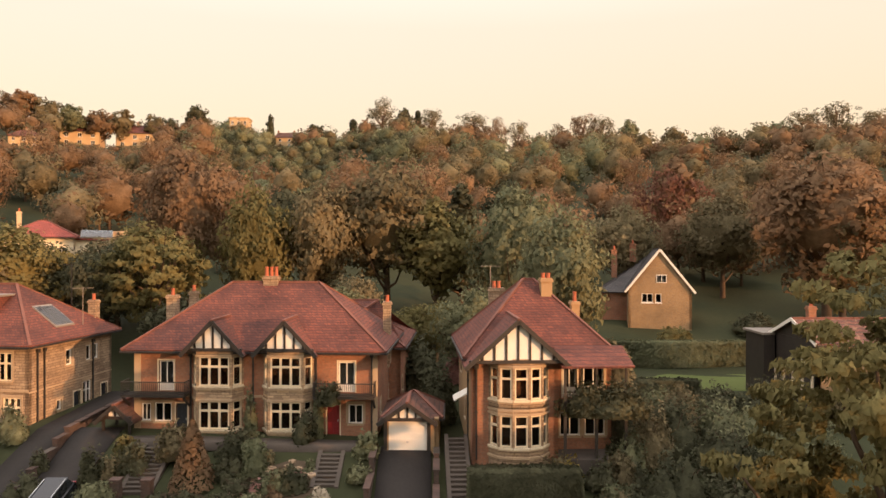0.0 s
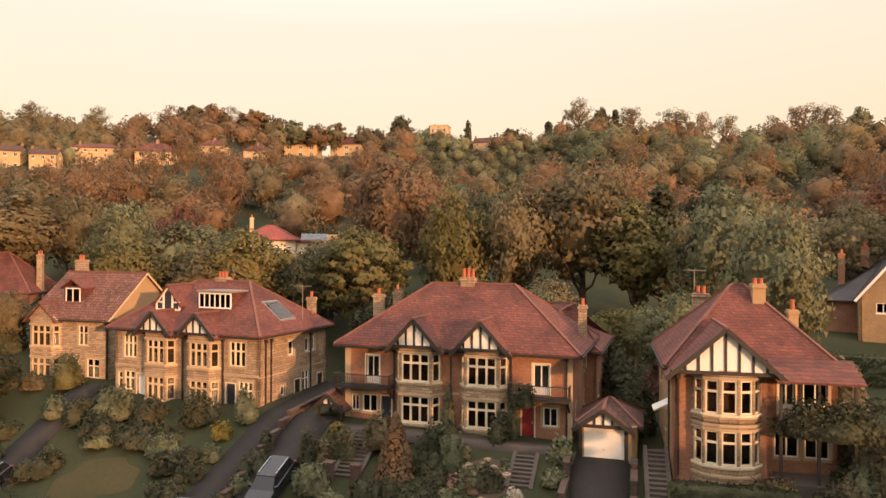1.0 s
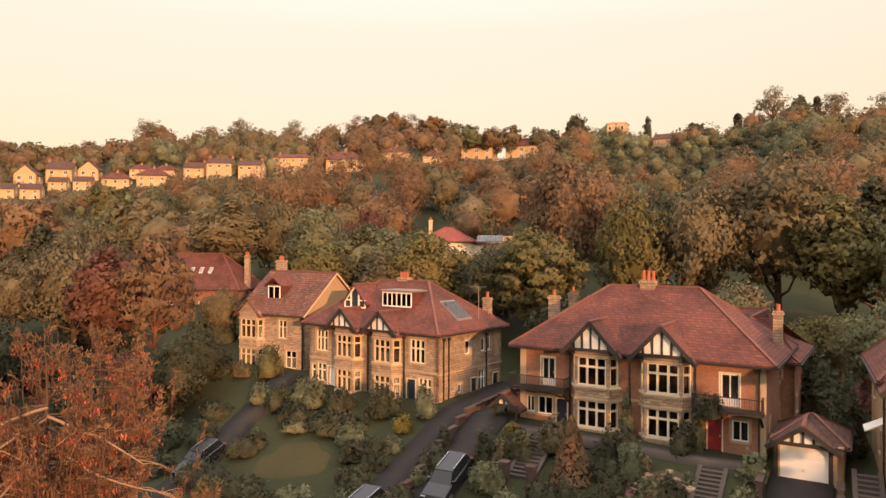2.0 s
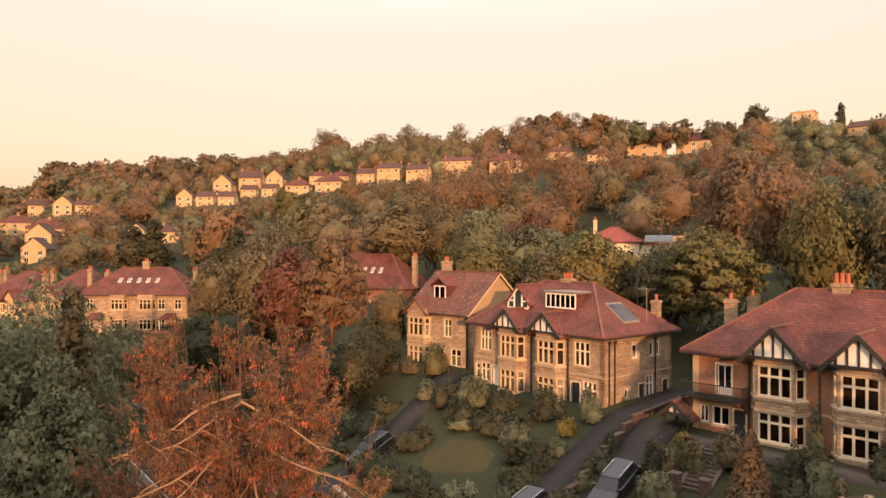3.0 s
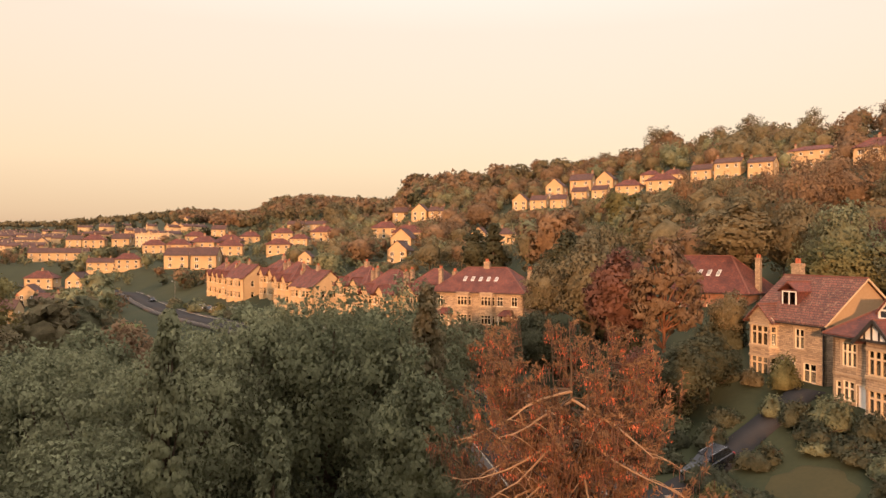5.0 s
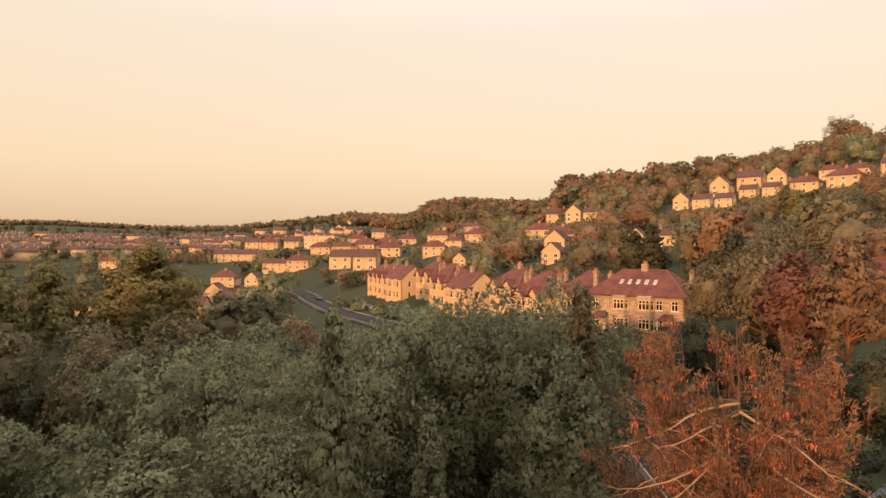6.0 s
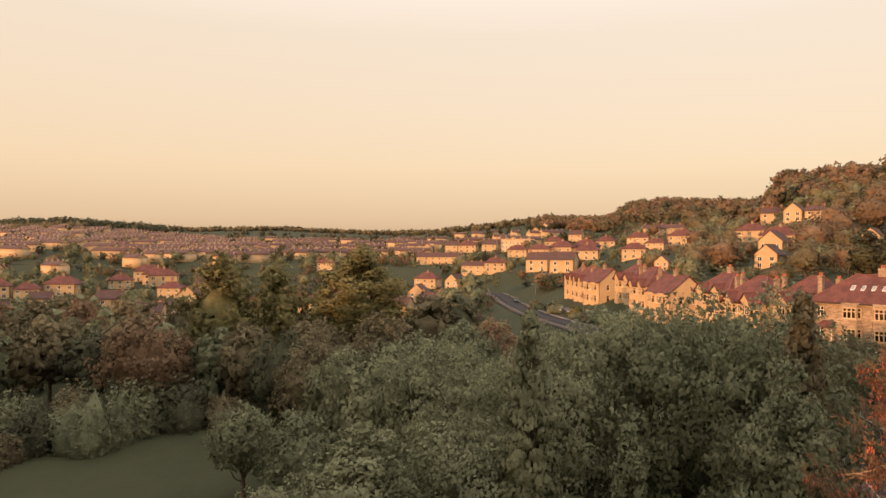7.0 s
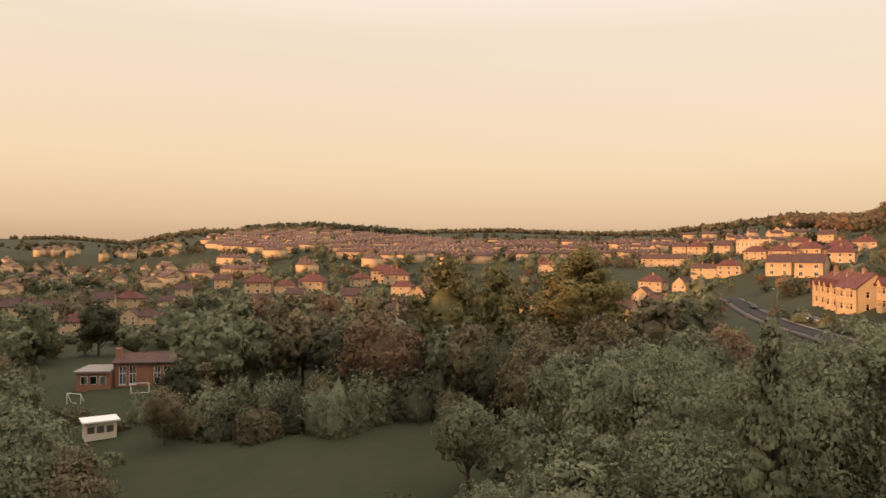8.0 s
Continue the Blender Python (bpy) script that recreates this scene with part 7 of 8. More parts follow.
# ---------------- gardens in front of the houses ----------------
def bush(x, y, w, h, mat, label, seed=1, leaves=2200, leaf=0.085, d=None, z=None, name="bush", form="dome", category="bush"):
    """A shrub: many small leaves over an uneven mound, with a few stems."""
    rs = np.random.default_rng(seed * 17 + 3)
    d = d or w
    n = leaves
    u = rs.normal(0, 1, (n, 3))
    u /= np.linalg.norm(u, axis=1)[:, None]
    u[:, 2] = np.abs(u[:, 2])
    k = rs.uniform(0.72, 1.0, n)[:, None]
    lump = 1 + 0.13 * np.sin(u[:, :1] * 5 + seed) * np.cos(u[:, 1:2] * 6) + 0.1 * np.sin(u[:, 2:] * 9 + seed * 2) + rs.normal(0, 0.07, (n, 1))
    lobes = np.column_stack([rs.uniform(-0.55, 0.55, (5, 2)), rs.uniform(0.62, 1.0, 5), rs.uniform(0.42, 0.7, 5)])
    lobes[0] = (0, 0, 1.0, 0.72)
    if form == "clipped":
        e = np.max(np.abs(u * [1, 1, 1]), axis=1)[:, None]
        u, lump = u / e * 0.97, 1 + 0 * lump
        k = rs.uniform(0.9, 1.0, n)[:, None]
        p = u * k * [w / 2, d / 2, h] 
    elif form == "cone":
        hh = rs.uniform(0, 1, n) ** 1.4
        a = rs.uniform(0, 6.283, n)
        rr = (1 - hh) ** 0.75 * rs.uniform(0.8, 1.05, n)
        p = np.stack([rr * np.cos(a) * w / 2, rr * np.sin(a) * d / 2, hh * h], 1)
        u = np.stack([np.cos(a), np.sin(a), 0.4 + 0 * a], 1)
    else:
        o = lobes[rs.integers(0, 5, n)]
        p = (u * k * lump * np.column_stack([o[:, 3], o[:, 3], o[:, 2]]) + o[:, :2] @ np.eye(2, 3)) * [w / 2, d / 2, h]
        u = unit(u + rs.normal(0, 0.3, u.shape))
    B = thing(name, label, category, pose(x, y, (gz(x, y) if z is None else z) - 0.05, 0, 0, seed * 40 % 360 if form == "dome" else 0))
    v, f = leaves_np(p, u, leaf * 1.15, rs, tri=True)
    vn = np.repeat(unit(u), 3, axis=0)
    if form == "dome":
        cv, cf = core_np(rs, 2.0, 1.0, 0.0, "round")
        cv = (cv - [0, 0, 1.0]) * 1.05
        v, f = join_np([(v, f)] + [((cv * [o[3], o[3], o[2]] + [o[0], o[1], 0]) * [w / 2, d / 2, h], cf) for o in lobes])
        vn = np.concatenate([vn] + [unit(cv)] * 5)
    if form == "clipped":
        c8 = np.array([(i, j, k) for k in (0, 1) for j in (-1, 1) for i in (-1, 1)]) * [w / 2 * 0.92, d / 2 * 0.9, h * 0.94]
        v, f = join_np([(v, f), (c8, np.array([(0, 1, 5), (0, 5, 4), (1, 3, 7), (1, 7, 5), (3, 2, 6), (3, 6, 7), (2, 0, 4), (2, 4, 6), (4, 5, 7), (4, 7, 6)]))])
        vn = np.concatenate([vn, unit(c8)])
    v[:, 2] = np.maximum(v[:, 2], 0.0)
    mesh_np("foliage", v, f, M[mat], B, normals=vn)
    st = [tube_np([(0, 0, -0.1), (rs.normal(0, .05) * w, rs.normal(0, .05) * d, h * 0.4), (rs.normal(0, .18) * w, rs.normal(0, .18) * d, h * 0.8)], [0.06, 0.045, 0.015], 4) for _ in range(5)]
    mesh_np("stem", *join_np(st), M["bark"], B)
    return B


def ground_strip(name, pts, width, mat, label, category, lift=0.06):
    """A paved strip laid on the slope along a line."""
    pts = np.asarray(pts, float)
    seg = np.concatenate([[0], np.cumsum(np.hypot(*np.diff(pts, axis=0).T))])
    ss = np.linspace(0, seg[-1], max(6, int(seg[-1] / 0.8)))
    px, py = np.interp(ss, seg, pts[:, 0]), np.interp(ss, seg, pts[:, 1])
    tx, ty = np.gradient(px), np.gradient(py)
    ln = np.hypot(tx, ty)
    nx, ny = ty / ln, -tx / ln
    cols = []
    for o in (-width / 2, 0, width / 2):
        qx, qy = px + nx * o, py + ny * o
        cols.append((qx, qy))
    zc = np.max([ground_z(*c) for c in cols], 0) + lift
    rows = [np.stack([*cols[0], zc - 0.5], 1), np.stack([*cols[0], zc], 1), np.stack([*cols[2], zc], 1), np.stack([*cols[2], zc - 0.5], 1)]
    v, k = np.concatenate(rows), len(px)
    f = [(r * k + i, r * k + i + 1, (r + 1) * k + i + 1, (r + 1) * k + i) for r in range(3) for i in range(k - 1)]
    return tagged(mesh_np(name, v, f, mat), label, category, kind="structure")


def garden_wall(pts, height, mat, label, cap="kerb", thick=0.3, step=2.2):
    """A stepped garden wall with coping stones."""
    W = thing("garden_wall", label, "wall", Matrix())
    pts = [Vector((*p, 0)) for p in pts]
    for a, b in zip(pts[:-1], pts[1:]):
        n = max(1, int((b - a).length / step))
        for i in range(n):
            p, q = a.lerp(b, i / n), a.lerp(b, (i + 1) / n)
            z = max(gz(p.x, p.y), gz(q.x, q.y))
            f = Face((p.x, p.y), (q.x, q.y))
            bm = bmesh.new()
            f.box(bm, 0, f.len, z - 1.6, z + height, -thick / 2, thick / 2)
            part("wall_panel", bm, M[mat], W)
            bm = bmesh.new()
            f.box(bm, -0.02, f.len + 0.02, z + height, z + height + 0.1, -thick / 2 - 0.05, thick / 2 + 0.05)
            part("coping", bm, M[cap], W)
    return W


def steps(x, y, width, n, rise, tread, turn, label, piers=True):
    """A flight of garden steps that climbs away from its foot."""
    z = gz(x, y)
    S = thing("garden_steps", label, "steps", pose(x, y, z, 0, 0, turn))
    for i in range(n):
        bm = bmesh.new()
        box(bm, -width / 2, i * tread, i * rise - 0.6, width / 2, (i + 1) * tread + 0.02, (i + 1) * rise)
        box(bm, -width / 2 - 0.02, i * tread - 0.03, (i + 1) * rise - 0.05, width / 2 + 0.02, (i + 1) * tread, (i + 1) * rise + 0.012)
        part("step", bm, M["paving"], S)
    for sx in (-1, 1):
        bm = bmesh.new()
        v = [(sx * (width / 2 + 0.02), -0.1), (sx * (width / 2 + 0.27), -0.1), (sx * (width / 2 + 0.27), n * tread + 0.2), (sx * (width / 2 + 0.02), n * tread + 0.2)]
        lo = [bm.verts.new((a, b, -0.8)) for a, b in v]
        hi = [bm.verts.new((a, b, 0.08 + rise / tread * max(b, 0))) for a, b in v]
        bm.faces.new(lo[::-1]), bm.faces.new(hi)
        for i in range(4):
            bm.faces.new((lo[i], lo[(i + 1) % 4], hi[(i + 1) % 4], hi[i]))
        part("side_wall", bm, M["paving"], S)
        if piers:
            bm = bmesh.new()
            box(bm, sx * (width / 2 + 0.17) - 0.27, -0.6, -0.8, sx * (width / 2 + 0.17) + 0.27, -0.08, 0.95)
            box(bm, sx * (width / 2 + 0.17) - 0.33, -0.66, 0.95, sx * (width / 2 + 0.17) + 0.33, -0.02, 1.08)
            part("pier", bm, M["brick_shaded"], S, "brick pier with a stone cap")
    return S


def garage():
    x0, y0, z = -3.75, 44.2, 7.0
    G = thing("garage", "small garage with cream up-and-over door and half-timbered gable", "garage", pose(x0, y0, z, 0, 0, -1.0))
    f = Face((0, 0), (3.5, 0))
    bm = bmesh.new()
    f.wall(bm, -0.8, 2.05, [(0.22, 2.75, -0.8, 1.9)], 0.25)
    for g in (Face((3.5, 0), (3.5, 5)), Face((3.5, 5), (0, 5)), Face((0, 5), (0, 0))):
        g.wall(bm, -0.8, 2.05)
    part("wall", bm, M["render"], G)
    bm = bmesh.new()
    f.box(bm, 0.22, 2.75, 0.0, 1.9, -0.16, -0.08)
    for i in range(1, 5):
        f.box(bm, 0.25, 2.72, i * 0.38 - 0.012, i * 0.38 + 0.012, -0.08, -0.065)
    dr = part("garage_door", bm, M["white"], G, "cream ribbed garage door")
    bm = bmesh.new()
    f.box(bm, 1.42, 1.56, 0.55, 0.62, -0.08, -0.02)
    part("handle", bm, M["steel"], dr)
    bm = bmesh.new()
    for u in (0.1, 2.87):
        f.box(bm, u - 0.11, u + 0.11, -0.1, 2.0, 0.0, 0.08)
    part("door_posts", bm, M["timber"], G, "black timber door posts")
    gable_roof(G, -0.1, 3.1, -0.5, 2.6, 2.08, 3.2, "tile_brown", posts=5)
    hip_roof(G, 0, 3.5, 0.9, 5, 2.02, 1.25, "tile_brown", 0.25, run=1.9)


garage()
ground_strip("driveway", [(-2.4, 45.0), (-2.2, 36), (-2.0, 24.6)], 3.3, M["asphalt"], "steep dark asphalt drive to the garage", "driveway")
ground_strip("driveway", [(-26.6, 58), (-26.4, 47), (-26.9, 38), (-27.6, 28.2)], 2.5, M["asphalt"], "dark asphalt drive beside the stone house", "driveway")
ground_strip("driveway", [(-23.3, 47.5), (-23.0, 38), (-22.9, 27.8)], 3.0, M["asphalt"], "asphalt drive with a parked car", "driveway")
ground_strip("driveway", [(-47.5, 51.5), (-45.6, 43), (-43.5, 36), (-42.6, 31)], 2.6, M["asphalt"], "narrow asphalt drive through the garden", "driveway")
ground_strip("path", [(-21, 45.2), (-12, 44.9), (-4.5, 45.2)], 1.6, M["paving"], "paved terrace path along the brick houses", "path")
def patch(name, x, y, rx, ry, mat, label, category="lawn", lift=0.05, seed=1):
    """An uneven patch laid over the ground."""
    n, k = 40, 10
    a = np.arange(n) * 2 * np.pi / n
    out = 1 + 0.10 * np.sin(a * 3 + seed) + 0.06 * np.sin(a * 7 + seed * 2)
    v = [(x, y)] + [(x + rx * out[j] * math.cos(a[j]) * (i + 0.02) / k, y + ry * out[j] * math.sin(a[j]) * (i + 0.02) / k) for i in range(0, k + 1) for j in range(n)]
    v = np.array(v[1:])
    z = ground_z(v[:, 0], v[:, 1]) + lift
    z[-n:] -= lift + 0.1
    q = [(i * n + j, (i + 1) * n + j, (i + 1) * n + (j + 1) % n, i * n + (j + 1) % n) for i in range(k) for j in range(n)]
    return tagged(mesh_np(name, np.column_stack([v, z]), q, mat, smooth=True), label, category, kind="structure")


patch("lawn", -36.5, 39.6, 3.4, 2.4, M["lawn_dry"], "dry brown patch of lawn", seed=2)
patch("flower_bed", -9.6, 41.6, 3.0, 1.7, M["soil"], "bare brown soil of a sloping flower bed", "flower bed", seed=5)
patch("flower_bed", -15.4, 39.4, 2.0, 1.5, M["soil"], "bare brown soil of a rockery", "flower bed", seed=6)
patch("lawn", 26, 63.5, 9.5, 4.0, M["grass_lit"], "mown lawn below the hedge, painted sunlit", seed=3)
patch("lawn", -184, -21.5, 14, 8, M["grass_lit"], "green field beside the road, painted sunlit", seed=4, lift=0.2)
garden_wall([(-24.9, 54), (-25.0, 46), (-24.9, 36), (-25.2, 28)], 0.4, "brick_shaded", "brick garden wall, shade painted into its colour, stepping down the drive", "brick_shaded", step=1.3)
garden_wall([(-0.4, 45), (-0.35, 36), (-0.3, 26)], 0.28, "brick_shaded", "low brick wall beside the garage drive", "brick_shaded")
garden_wall([(-4.3, 44.5), (-4.3, 36), (-4.2, 26)], 0.25, "brick_shaded", "low brick wall beside the garage drive", "brick_shaded")
garden_wall([(-29.2, 30.2), (-37, 29.9), (-41.0, 31.2)], 0.9, "stone", "stone garden wall along the pavement")
garden_wall([(-44.5, 32.0), (-60, 33.8), (-78, 36.5)], 0.9, "stone", "stone garden wall along the pavement")
garden_wall([(-86, 36.8), (-100, 35.0), (-116, 31.0)], 1.0, "stone", "stone garden wall along the pavement")
garden_wall([(-26.0, 29.6), (-5, 25.8)], 0.9, "stone", "stone garden wall along the pavement")
steps(-18.1, 40.6, 1.5, 11, 0.165, 0.32, 0, "dark stone garden steps between brick piers")
steps(-7.0, 40.9, 1.15, 8, 0.15, 0.34, 0, "stone garden steps with low walls", False)
steps(1.05, 38.6, 0.95, 16, 0.17, 0.36, 2, "narrow stone steps up beside the gabled house", False)


def porch_gate():
    P = thing("porch", "small half-timbered gabled porch beside the brick house", "porch", pose(-23.0, 46.6, 6.6, 0, 0, -2))
    for x in (0.1, 1.9):
        for y in (0.1, 1.9):
            bm = bmesh.new()
            beam(bm, (x, y, -0.6), (x, y, 1.95), 0.16)
            part("post", bm, M["timber"], P)
    gable_roof(P, 0, 2.0, -0.4, 2.3, 1.95, 2.85, "tile_brown", posts=3)


porch_gate()

GARDEN = [
    # x, y, width, height, leaves, words, form
    (-14.9, 41.2, 2.7, 4.0, "L_brown", "golden-brown conical conifer in the garden", "cone"), (-16.8, 44.0, 3.4, 2.4, "L_olive", "large rounded bush before the bay window", "dome"), (-13.2, 43.6, 2.6, 1.9, "L_dark", "dark rounded shrub by the bay", "dome"),
    (-11.4, 42.4, 2.6, 2.3, "L_green", "green shrub by the steps", "dome"), (-9.0, 45.4, 2.0, 2.4, "L_dark", "dark climber shrub between the bays", "dome"), (-5.0, 43.6, 1.9, 1.5, "L_green", "green shrub near the garage", "dome"), (-9.6, 41.2, 2.4, 1.0, "L_olive", "low olive bush in a flower bed", "dome"),
    (-4.9, 41.5, 1.8, 1.1, "L_green", "green shrub beside the drive", "dome"), (-7.0, 39.6, 1.8, 0.9, "L_white", "pale flowering bush by the steps", "dome"), (-19.0, 42.6, 2.4, 1.8, "L_dark", "dark shrub by the steps", "dome"), (-19.8, 39.2, 2.6, 2.2, "L_green", "green shrub above the drive", "dome"), (-20.3, 44.3, 1.6, 1.3, "L_yellow", "yellowish shrub near the porch", "dome"),
    (-21.0, 41.4, 1.5, 2.6, "L_dark", "dark upright shrub beside the car", "dome"), (-12.4, 38.8, 3.2, 1.5, "L_dark", "dark mounded shrub on the bank", "dome"), (-17.9, 38.0, 3.0, 1.2, "L_green", "green bank of shrubs", "dome"),
    (4.6, 38.9, 6.6, 2.5, "L_dark", "clipped dark box hedge", "clipped"), (2.4, 40.9, 1.8, 1.2, "L_olive", "small olive shrub by the bay", "dome"), (4.4, 41.0, 2.2, 1.1, "L_yellow", "yellow-leaved shrub by the bay", "dome"), (7.4, 41.4, 2.4, 1.3, "L_gold", "yellow-leaved shrub by the veranda", "dome"), (10.4, 40.6, 2.4, 2.2, "L_olive", "olive shrub by the veranda", "dome"),
    (12.6, 42.0, 3.6, 4.0, "L_olive", "tall shrub beside the veranda", "dome"), (13.5, 38.2, 4.4, 3.4, "L_dark", "dark spreading shrub below the gardens", "dome"), (9.5, 37.4, 3.0, 1.6, "L_brown", "brownish shrub at the garden edge", "dome"), (17.0, 40.5, 5.0, 3.8, "L_dark", "dark spreading shrub below the gardens", "dome"), (21.5, 43.0, 5.0, 3.6, "L_green", "green spreading shrub below the gardens", "dome"), (16.0, 46.5, 4.0, 4.0, "L_olive", "tall olive shrub near the veranda", "dome"),
    (-29.3, 44.2, 1.6, 1.5, "L_gold", "bright yellow rounded bush", "dome"), (-28.9, 46.2, 2.2, 2.6, "L_green", "clipped green rounded bush at the house corner", "dome"), (-33.0, 46.2, 4.0, 2.6, "L_dark", "large dark domed bush before the stone house", "dome"), (-37.2, 46.5, 3.6, 2.0, "L_dark", "dark shrub below the windows", "dome"), (-40.5, 46.8, 3.8, 2.6, "L_green", "green shrub below the windows", "dome"),
    (-43.6, 46.0, 3.4, 2.2, "L_dark", "dark shrub in the front garden", "dome"), (-30.2, 41.5, 2.2, 1.3, "L_dark", "dark rounded bush by the wall", "dome"), (-32.8, 42.1, 2.9, 1.55, "L_green", "leafy green shrub with flowers", "dome"), (-35.5, 43.4, 3.0, 1.0, "L_dark", "low dark shrub by the lawn", "dome"), (-30.0, 37.8, 2.4, 1.6, "L_dark", "dark shrub by the lower wall", "dome"),
    (-46.5, 46.5, 2.6, 1.8, "L_green", "green shrub beside the narrow drive", "dome"), (-49.6, 50.8, 3.6, 3.0, "L_yellow", "yellow-green shrub before the gabled house", "dome"), (-53.0, 50.0, 2.2, 1.6, "L_olive", "olive shrub below the bay", "dome"), (-56.0, 49.4, 3.4, 2.0, "L_dark", "dark shrub below the bay", "dome"), (-47.0, 40.5, 3.2, 2.0, "L_dark", "dark shrub beside the drive", "dome"),
    (-49.5, 43.5, 3.6, 1.6, "L_dark", "dark hedge shrub in the long garden", "dome"), (-52.5, 41.0, 4.0, 1.4, "L_green", "green hedge shrub in the long garden", "dome"), (-56.5, 44.0, 4.4, 1.8, "L_dark", "dark mounded shrub in the long garden", "dome"), (-39.5, 43.5, 2.8, 1.0, "L_green", "low green shrub by the lawn", "dome"), (-41.0, 40.6, 2.2, 1.5, "L_dark", "dark shrub beside the drive", "dome"),
    (-39.4, 34.0, 3.4, 1.6, "L_yellow", "bright green low bush by the road wall", "dome"), (-34.5, 34.2, 3.2, 1.4, "L_dark", "dark bush by the road wall", "dome"), (-60.0, 38.0, 4.0, 2.4, "L_dark", "dark bush by the road wall", "dome"), (-66.0, 46.0, 5.0, 2.6, "L_green", "green bush in a garden", "dome"), (-72.0, 50.0, 6.0, 4.0, "L_dark", "tall dark shrub in a garden", "dome"),
    (-78.0, 44.0, 5.0, 3.0, "L_dark", "dark shrub in a garden", "dome"), (-90.0, 46.0, 5.0, 3.0, "L_white", "white flowering shrub in a garden", "dome"), (-98.0, 42.0, 6.0, 2.0, "L_green", "green hedge before the street houses", "dome"), (-66.0, 58.0, 6.0, 5.0, "L_dark", "tall dark shrub among the pines", "dome"), (-84, 54, 6, 5, "L_dark", "tall dark shrub among the pines", "dome"),
    (1.9, 62.5, 5.0, 4.4, "L_pink", "pink blossoming shrub behind the houses", "dome"), (-1.8, 58.5, 4.4, 5.0, "L_dark", "dark tall shrub between the houses", "dome"), (0.0, 50.5, 2.6, 4.5, "L_dark", "dark climber-clad shrub between the houses", "dome"),
    (13.8, 58.0, 6.0, 4.4, "L_olive", "olive shrub behind the veranda", "dome"), (25.6, 77, 5, 2.6, "L_yellow", "yellowish shrub by the gabled house", "dome"), (36, 80, 7, 2.5, "L_dark", "dark shrub by the gabled house", "dome"), (24, 50, 6, 3.4, "L_dark", "dark shrub below the lawn", "dome"), (29, 49, 6, 3.4, "L_olive", "olive shrub below the lawn", "dome"),
]
for i, (x, y, w, h, mat, words, form) in enumerate(GARDEN):
    bush(x, y, w, h, mat, words, i + 1, int((500 + 260 * w * h ** 0.5) * (2.6 if form == "clipped" else 1.0)), 0.10 if y < 56 and x > -60 else 0.16, d=(1.6 if form == "clipped" else None), form=form)


# ---------------- school, sheds, cars, lamps and the rest ----------------


def school():
    x, y = polar(143.0, 142)
    S = thing("school", "low brick school with tall white windows and tiled roof", "school", pose(x, y, gz(x, y), 0, 0, 126))
    w, d, h = 13.5, 8, 4.6
    ops = [(1.0 + i * 1.75 + (2.6 if i > 1 else 0), 2.2 + i * 1.75 + (2.6 if i > 1 else 0), 0.5, 3.9) for i in range(4)]
    F = shell(S, w, d, h, -2, "brick", ops)
    for op in ops:
        window(F["front"], op, S, 2, 0.6, "white", 0.1, None, 1)
    hip_roof(S, 0, w, 0, d, h, 1.3, "tile_brown", 0.4, False, True)
    chimney(S, 0.4, 2.0, 2.0, 7.0, 1.0, 1.0, 0, "brick")
    bm = bmesh.new()
    box(bm, -6.0, -1.5, -2, -0.02, 6, 3.0)
    wing = part("wing", bm, M["brick"], S)
    bm = bmesh.new()
    box(bm, -6.4, -2.0, 3.0, -0.02, 6.3, 3.35)
    part("flat_roof", bm, M["lead"], wing)
    f = Face((-6.0, -1.5), (-0.02, -1.5))
    for i in range(3):
        bm = bmesh.new()
        f.box(bm, 0.8 + i * 1.6, 2.0 + i * 1.6, 0.9, 2.4, 0.0, 0.05)
        wd = part("window", bm, M["white"], wing)
        bm = bmesh.new()
        f.box(bm, 0.88 + i * 1.6, 1.92 + i * 1.6, 0.98, 2.32, 0.05, 0.07)
        part("pane", bm, M["glass"], wd)


school()


def hut():
    x, y = polar(143.9, 109)
    H = thing("hut", "flat white-roofed hut beside the meadow", "hut", pose(x, y, gz(x, y), 0, 0, 150))
    bm = bmesh.new()
    box(bm, -2.0, -1.8, -1, 2.0, 1.8, 2.3)
    part("wall", bm, M["cream"], H)
    bm = bmesh.new()
    slab(bm, [(-2.4, -2.3, 2.7), (2.4, -2.3, 2.7), (2.4, 2.3, 2.5), (-2.4, 2.3, 2.5)], 0.22)
    part("roof", bm, M["white"], H, "pale flat roof")
    for i in range(3):
        bm = bmesh.new()
        box(bm, -1.7 + i * 1.2, -1.85, 1.0, -0.8 + i * 1.2, -1.79, 1.9)
        part("window", bm, M["glass"], H)


hut()


def goal(az, d, turn):
    x, y = polar(az, d)
    G = thing("goal", "small white-framed football goal on grass", "goal", pose(x, y, gz(x, y), 0, 0, turn), "football goals")
    for p, q in (((-1.5, 0, 0), (-1.5, 0, 1.9)), ((1.5, 0, 0), (1.5, 0, 1.9)), ((-1.5, 0, 1.9), (1.5, 0, 1.9)), ((-1.5, 0, 1.9), (-1.5, 1, 0)), ((1.5, 0, 1.9), (1.5, 1, 0)), ((-1.5, 1, 0), (1.5, 1, 0))):
        bm = bmesh.new()
        beam(bm, p, q, 0.1)
        part("bar", bm, M["white"], G)


goal(141.2, 133, 130), goal(145.6, 134, 100)


